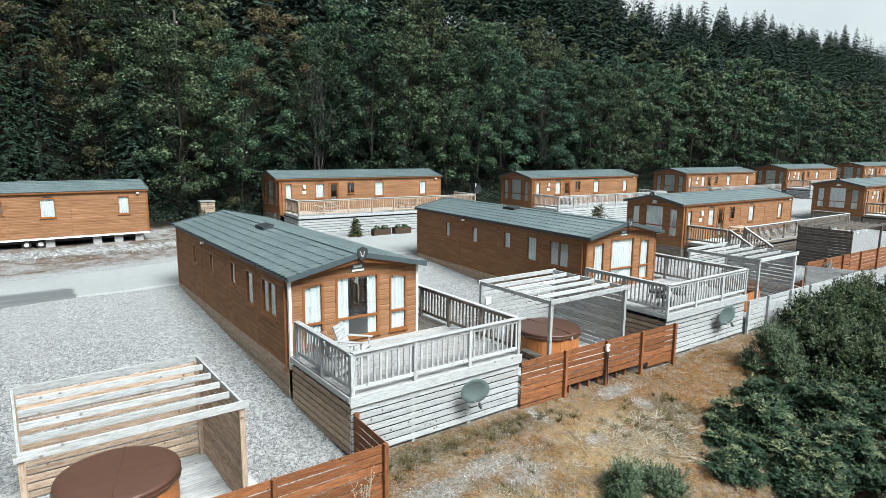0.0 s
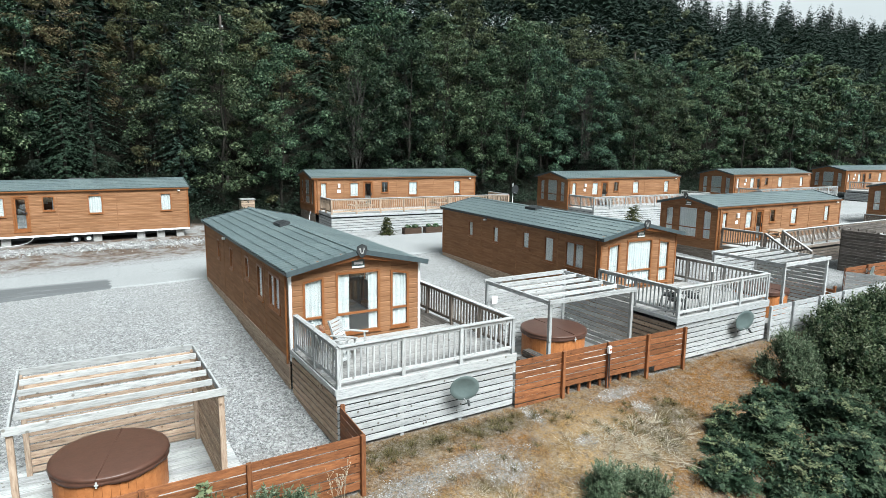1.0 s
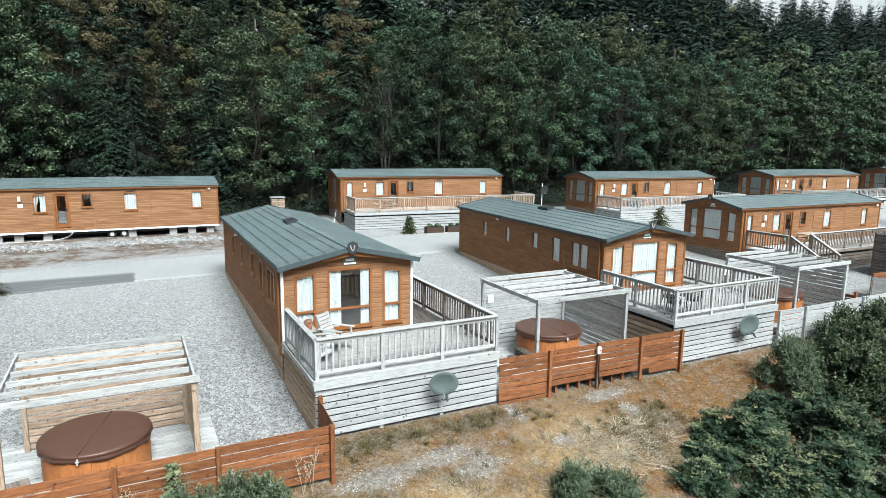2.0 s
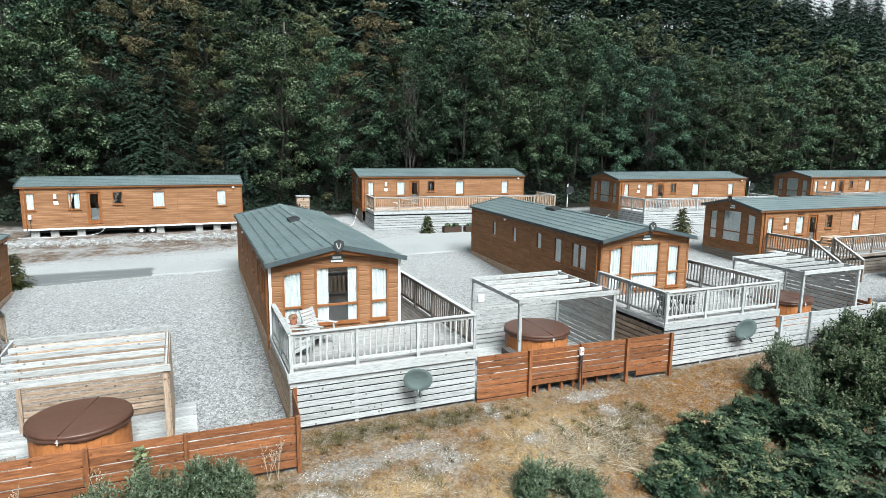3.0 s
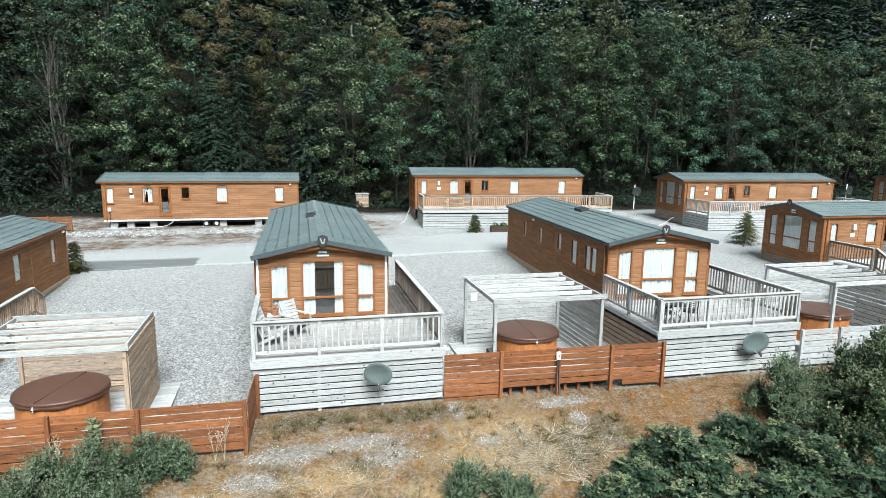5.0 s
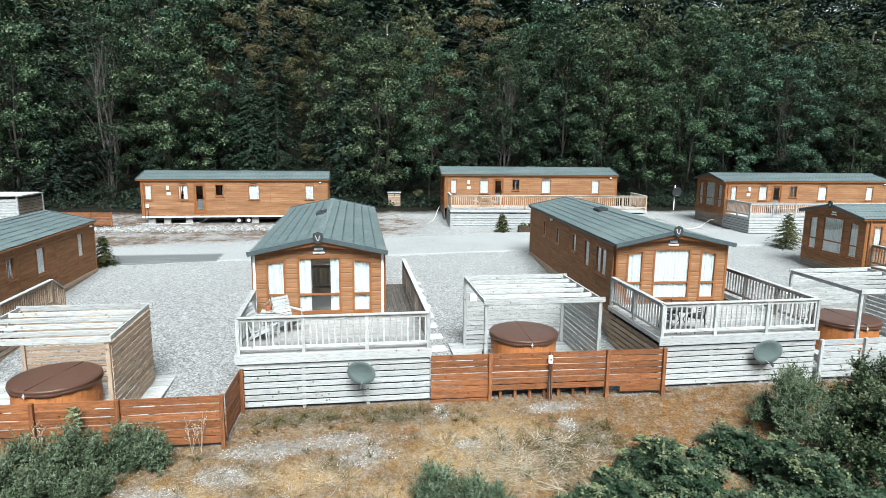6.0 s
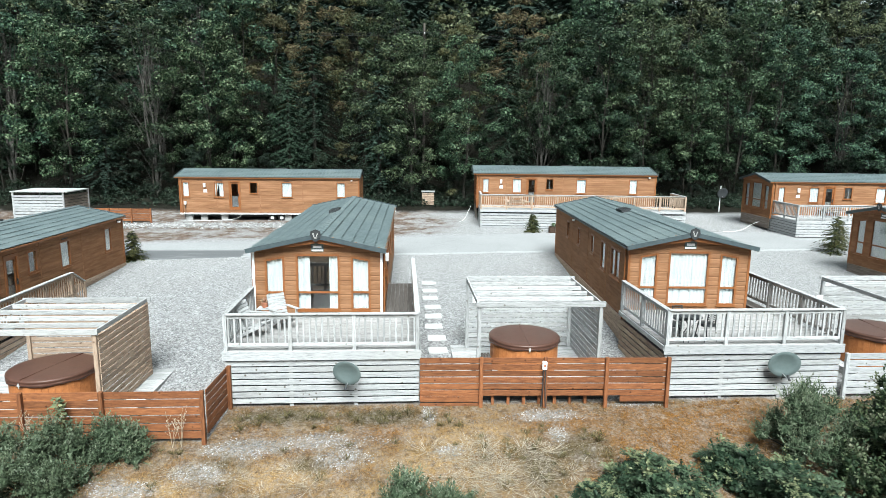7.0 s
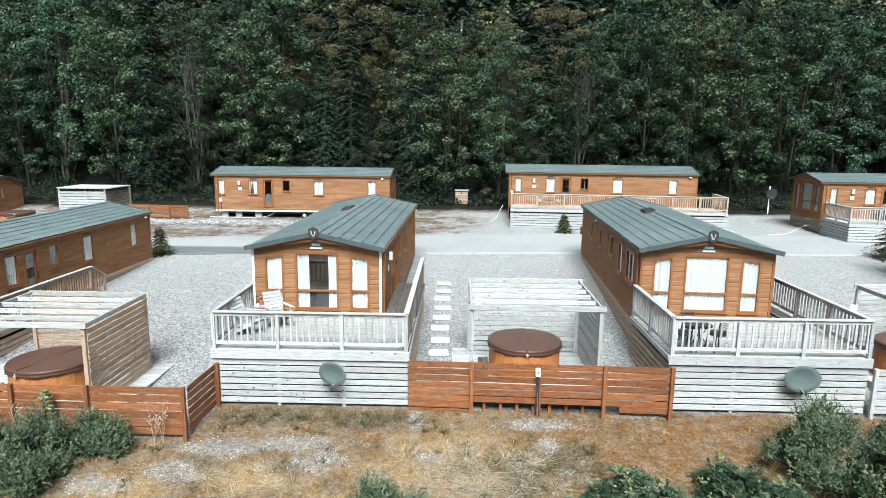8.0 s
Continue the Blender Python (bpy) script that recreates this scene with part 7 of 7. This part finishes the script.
for x0, zz in ((-0.28, 0.2), (0.0, 0.4)):
    for i in range(3):
        beam("tread_slat", (x0 + 0.05 + 0.092 * i, -0.35, zz - 0.012), (x0 + 0.05 + 0.092 * i, 0.35, zz - 0.012), 0.078, 0.024, M_OLD_WOOD, st)
    for y in (-0.31, 0.31):
        beam("side", (x0 + 0.14, y, 0.0), (x0 + 0.14, y, zz - 0.026), 0.25, 0.03, M_OLD_WOOD, st, up=(0, 1, 0))
    for k in range(2):
        beam("riser_slat", (x0 + 0.006, -0.34, zz - 0.075 - 0.085 * k), (x0 + 0.006, 0.34, zz - 0.075 - 0.085 * k), 0.018, 0.07, M_OLD_WOOD, st)
st = thing("tub_step", pose(0.12, 11.3, -0.2, 0, 0, 15), "grey timber step beside a hot tub", "step")
for i in range(3):
    beam("tread", (-0.18 + 0.16 * i, -0.35, 0.2), (-0.18 + 0.16 * i, 0.35, 0.2), 0.15, 0.03, M_DARK_WOOD, st)
for x in (-0.24, 0.2):
    beam("side", (x, -0.35, 0.09), (x, 0.35, 0.09), 0.03, 0.18, M_DARK_WOOD, st)

sw = thing("switch_box", pose(14.27, 11.2, 0.78), "small white weatherproof switch box with conduit on a fence", "switch box")
bx_ = box(bmesh.new(), -0.06, 0.06, -0.09, 0.0, -0.12, 0.1)
bmesh.ops.bevel(bx_, geom=bx_.edges[:], offset=0.012, segments=2, affect="EDGES")
part("case", bx_, M_WHITE, sw)
part("knob", lathe(bmesh.new(), [(0, 0), (0.03, 0), (0.03, 0.02), (0, 0.02)], 16), M_TERRACOTTA, sw, "red knob", Matrix.Translation((0, -0.09, 0.0)) @ pose(0, 0, 0, 90, 0, 0))
for x in (-0.03, 0.03):
    part("conduit", tube(bmesh.new(), [(x, -0.045, -0.12), (x, -0.05, -0.6), (x * 2.0, -0.05, -1.15)], [0.014] * 3, 8), M_DARK, sw)

# stub legs under the raised fence boards
stub = thing("fence_support", Matrix.Identity(4), "short posts carrying the raised platform behind a fence", "posts")
for i in range(7):
    x = 12.95 + 0.42 * i
    beam("post", (x, 11.42, -0.62), (x, 11.42, 0.1), 0.08, 0.08, M_FENCE, stub, up=(0, 1, 0))
# added dark sheet that plays the shade under the platform
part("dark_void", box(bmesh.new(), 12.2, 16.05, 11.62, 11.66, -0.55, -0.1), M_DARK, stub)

plate = new("sign_plate", mesh_of("sign_plate", box(bmesh.new(), 12.78, 13.0, 14.96, 14.975, 1.45, 1.7), M_WHITE))
tagged(plate, "small blank white plate on a pergola screen", "sign")
plate = new("sign_plate", mesh_of("sign_plate", box(bmesh.new(), 24.2, 24.42, 14.93, 14.945, 1.4, 1.65), M_WHITE))
tagged(plate, "small blank white plate on a pergola screen", "sign")

# timber bin store at the wood's edge
bn = thing("bin_store", pose(12.6, 46.0, ground_z(12.6, 46) - 0.02, 0, 0, -3), "pale timber bin store at the wood's edge", "bin store")
slats(bn, (-0.48, -0.4), (0.48, -0.4), 0.02, 1.0, M_TAN_WOOD, h=0.13, gap=0.012, name="board")
for x in (-0.48, 0.48):
    slats(bn, (x, -0.38), (x, 0.4), 0.02, 1.0, M_TAN_WOOD, h=0.13, gap=0.012, name="board")
part("lid", box(bmesh.new(), -0.55, 0.55, -0.47, 0.46, 1.06, 1.12), M_GREY_WOOD, bn, "flat grey lid")
part("latch", box(bmesh.new(), -0.03, 0.03, -0.45, -0.42, 0.82, 0.98), M_DARK, bn)

# planters with small shrubs on the gravel
M_SOIL = material("potting_soil", [(0.03, 0.022, 0.015), (0.06, 0.045, 0.03)], 12, rough=0.95, bump=0.5)
for i, (x, y) in enumerate(((20.6, 34.9), (22.1, 34.75))):
    p = thing("planter", pose(x, y, ground_z(x, y) - 0.02, 0, 0, -5), "brown timber trough planter with a low plant", "planter", "planters by the lane")
    for z in (0.09, 0.24, 0.39):
        for s in (-0.25, 0.25):
            beam("board", (-0.6, s, z), (0.6, s, z), 0.03, 0.14, M_PLANTER, p)
        for s in (-0.6, 0.6):
            beam("end_board", (s, -0.235, z), (s, 0.235, z), 0.03, 0.14, M_PLANTER, p)
    part("soil", box(bmesh.new(), -0.58, 0.58, -0.23, 0.23, 0.05, 0.4), M_SOIL, p)
    g = np.random.default_rng(90 + i)
    part("foliage", fill_mesh("foliage", np.concatenate([clump_leaves(np.array([u, 0, 0.52]), 0.22, 120, 0.09, g) for u in (-0.3, 0.25)]), 4, L_OLIVE), None, p)

# young conifers
for i, (x, y, h, s, lab) in enumerate(((19.0, 35.4, 1.25, 0.55, "small spreading young conifer on the gravel"), (34.4, 28.2, 2.15, 1.05, "young yellow-green conifer on the gravel"),
                                       (35.6, 29.6, 1.8, 0.9, "young conifer on the gravel"), (-2.7, 26.8, 1.5, 0.6, "young conifer behind a lodge corner"), (46.8, 23.6, 2.6, 0.9, "young conifer behind a lodge"))):
    e = thing("young_conifer", pose(x, y, ground_z(x, y) - 0.03), lab, "conifer", "young conifers")
    part("trunk", tube(bmesh.new(), [(0, 0, -0.1), (0.02, 0, h * 0.95)], [0.035, 0.008], 7), M_BARK, e)
    q = conifer_tris(np.random.default_rng(500 + i), h, s * 1.15, 15, 7, 0.15, 22, 0.2)
    part("foliage", fill_mesh("foliage", q, 3, L_YOUNG), None, e)

# overhead line through the wood
M_POLE = material("creosoted_pole", [(0.06, 0.05, 0.045), (0.1, 0.09, 0.08)], 9, (1, 1, 0.2), 0.85, 0.1, bump=0.3)
POLES = ((-40, 54.5), (12.4, 51.2), (62, 54.0))
for x, y in POLES:
    up = thing("utility_pole", pose(x, y, ground_z(x, y) - 0.2), "dark wooden utility pole among the trees", "pole", "overhead line")
    part("shaft", tube(bmesh.new(), [(0, 0, 0), (0, 0, 13.6)], [0.14, 0.09], 10), M_POLE, up)
    part("crossarm", box(bmesh.new(), -0.06, 0.06, -0.7, 0.7, 12.5, 12.62), M_POLE, up)
    for yy in (-0.6, 0.0, 0.6):
        part("insulator", lathe(bmesh.new(), [(0, 0), (0.05, 0), (0.06, 0.06), (0.03, 0.1), (0, 0.11)], 10), M_STEEL, up, "pale insulator", Matrix.Translation((0, yy, 12.63 if yy else 13.2)))
for yy in (-0.6, 0.6):
    for (xa, ya), (xb, yb) in zip(POLES, POLES[1:]):
        a, b = Vector((xa, ya + yy, ground_z(xa, ya) + 12.52)), Vector((xb, yb + yy, ground_z(xb, yb) + 12.52))
        pts = [a.lerp(b, k / 14) - Vector((0, 0, 0.9 * 4 * (k / 14) * (1 - k / 14))) for k in range(15)]
        tagged(new("overhead_wire", mesh_of("overhead_wire", tube(bmesh.new(), pts, [0.012] * 15, 5), M_DARK)), "thin dark overhead wire between poles", "wire", "overhead line")

mb = thing("meter_box", pose(-4.47, 39.7, 2.05), "small white electricity box with a dark cable on a lodge wall", "meter box")
part("case", box(bmesh.new(), -0.08, 0.08, -0.1, -0.0, -0.1, 0.12), M_WHITE, mb)
part("cable", tube(bmesh.new(), [(0, -0.05, -0.1), (0.03, -0.06, -0.5), (-0.05, -0.08, -1.05)], [0.02] * 3, 6), M_DARK, mb, "dark cable")
reel = thing("hose_reel", pose(-2.62, 25.05, 0.3), "black round hose reel on a lodge's skirting", "hose reel")
part("drum", lathe(bmesh.new(), [(0, 0), (0.13, 0), (0.14, 0.03), (0.1, 0.04), (0.1, 0.09), (0.14, 0.1), (0.13, 0.13), (0, 0.13)], 20), M_DARK, reel, "", pose(0, 0, 0, 0, 90, 0))

# white hoses by the lodges
for pts in (((15.5, 40.3, 1.9), (15.2, 39.6, 1.55), (14.9, 39.1, 0.95), (14.5, 38.6, 0.93)), ((35.0, 36.6, 1.25), (34.0, 35.6, 1.3), (32.6, 34.7, 0.8), (31.6, 34.9, 0.8)),
            ((-0.6, 39.65, 1.3), (-0.7, 39.4, 1.1), (-1.2, 39.0, 0.95), (-3.0, 38.6, 0.95), (-5.0, 38.9, 0.96))):
    cv = bpy.data.curves.new("hose", "CURVE")
    cv.dimensions, cv.bevel_depth, cv.resolution_u = "3D", 0.011, 4
    sp = cv.splines.new("NURBS")
    sp.points.add(len(pts) - 1)
    for p, c in zip(sp.points, pts):
        p.co = (*c, 1)
    sp.use_endpoint_u, sp.order_u = True, 3
    cv.materials.append(M_WHITE)
    tagged(new("hose", cv), "white plastic service hose lying on the ground", "hose", "service hoses")


# loose stone: a ridge of rubble before the lodge on blocks, and grit over the near gravel
def stones(name, label, pts, sizes, seed, mat):
    g = np.random.default_rng(seed)
    octa = np.array([(1, 0, 0), (0, 1, 0), (-1, 0, 0), (0, -1, 0), (0, 0, 0.8), (0, 0, -0.5)], dtype=float)
    tris = np.array([(0, 1, 4), (1, 2, 4), (2, 3, 4), (3, 0, 4), (1, 0, 5), (2, 1, 5), (3, 2, 5), (0, 3, 5)])
    n = len(pts)
    a = g.uniform(0, 6.28, n)
    v = octa[None] * (sizes[:, None, None] * g.uniform(0.6, 1.25, (n, 6, 3)))
    c, s = np.cos(a)[:, None], np.sin(a)[:, None]
    v = np.stack([v[..., 0] * c - v[..., 1] * s, v[..., 0] * s + v[..., 1] * c, v[..., 2]], axis=-1) + pts[:, None, :]
    me = bpy.data.meshes.new(name)
    me.from_pydata([], [], [])
    faces = (tris[None] + (np.arange(n) * 6)[:, None, None]).reshape(-1, 3)
    me.clear_geometry()
    me.vertices.add(n * 6)
    me.vertices.foreach_set("co", v.astype(np.float32).ravel())
    me.loops.add(len(faces) * 3)
    me.loops.foreach_set("vertex_index", faces.astype(np.int32).ravel())
    me.polygons.add(len(faces))
    me.polygons.foreach_set("loop_start", np.arange(0, len(faces) * 3, 3, dtype=np.int32))
    me.polygons.foreach_set("loop_total", np.full(len(faces), 3, dtype=np.int32))
    me.update(calc_edges=True)
    me.materials.append(mat)
    tagged(new(name, me), label, "stones", kind="stuff")


M_CHIP = material("grey_stone_chips", [(0.1125, 0.1125, 0.1125), (0.25, 0.25, 0.25), (0.4, 0.4, 0.3975)], 3, rough=0.9, spec=0.15, bump=0.15, per_island=0.5)
g = np.random.default_rng(8)
n = 6500
px, py = g.uniform(-11, 9, n), g.normal(37.6, 0.6, n)
stones("rubble", "ridge of pale broken stone beside the lane", np.stack([px, py, [ground_z(a, b) + 0.02 for a, b in zip(px, py)]], axis=1), g.uniform(0.02, 0.065, n), 1, M_CHIP)
n = 10000
px, py = g.uniform(-4, 18, n), 11.6 + 17.5 * g.uniform(0, 1, n) ** 1.4
stones("loose_gravel", "loose grey stone chips over the gravel", np.stack([px, py, [ground_z(a, b) + ground_bump(a, b) + 0.002 for a, b in zip(px, py)]], axis=1), g.uniform(0.012, 0.032, n), 2, M_CHIP)
n = 60000
px, py = g.uniform(-1, 18, n), g.uniform(6.8, 11.35, n)
keep = np.array([scree_at(a, b) + 0.5 * noise.noise((a * 2.2, b * 2.2, 8.0)) + u > 0.22 for a, b, u in zip(px, py, g.uniform(-0.45, 0.25, n))])
px, py = px[keep], py[keep]
stones("bank_stones", "grey stone chips strewn over the dry bank", np.stack([px, py, [ground_z(a, b) + ground_bump(a, b) + 0.004 for a, b in zip(px, py)]], axis=1), g.uniform(0.008, 0.024, len(px)), 3, M_CHIP)
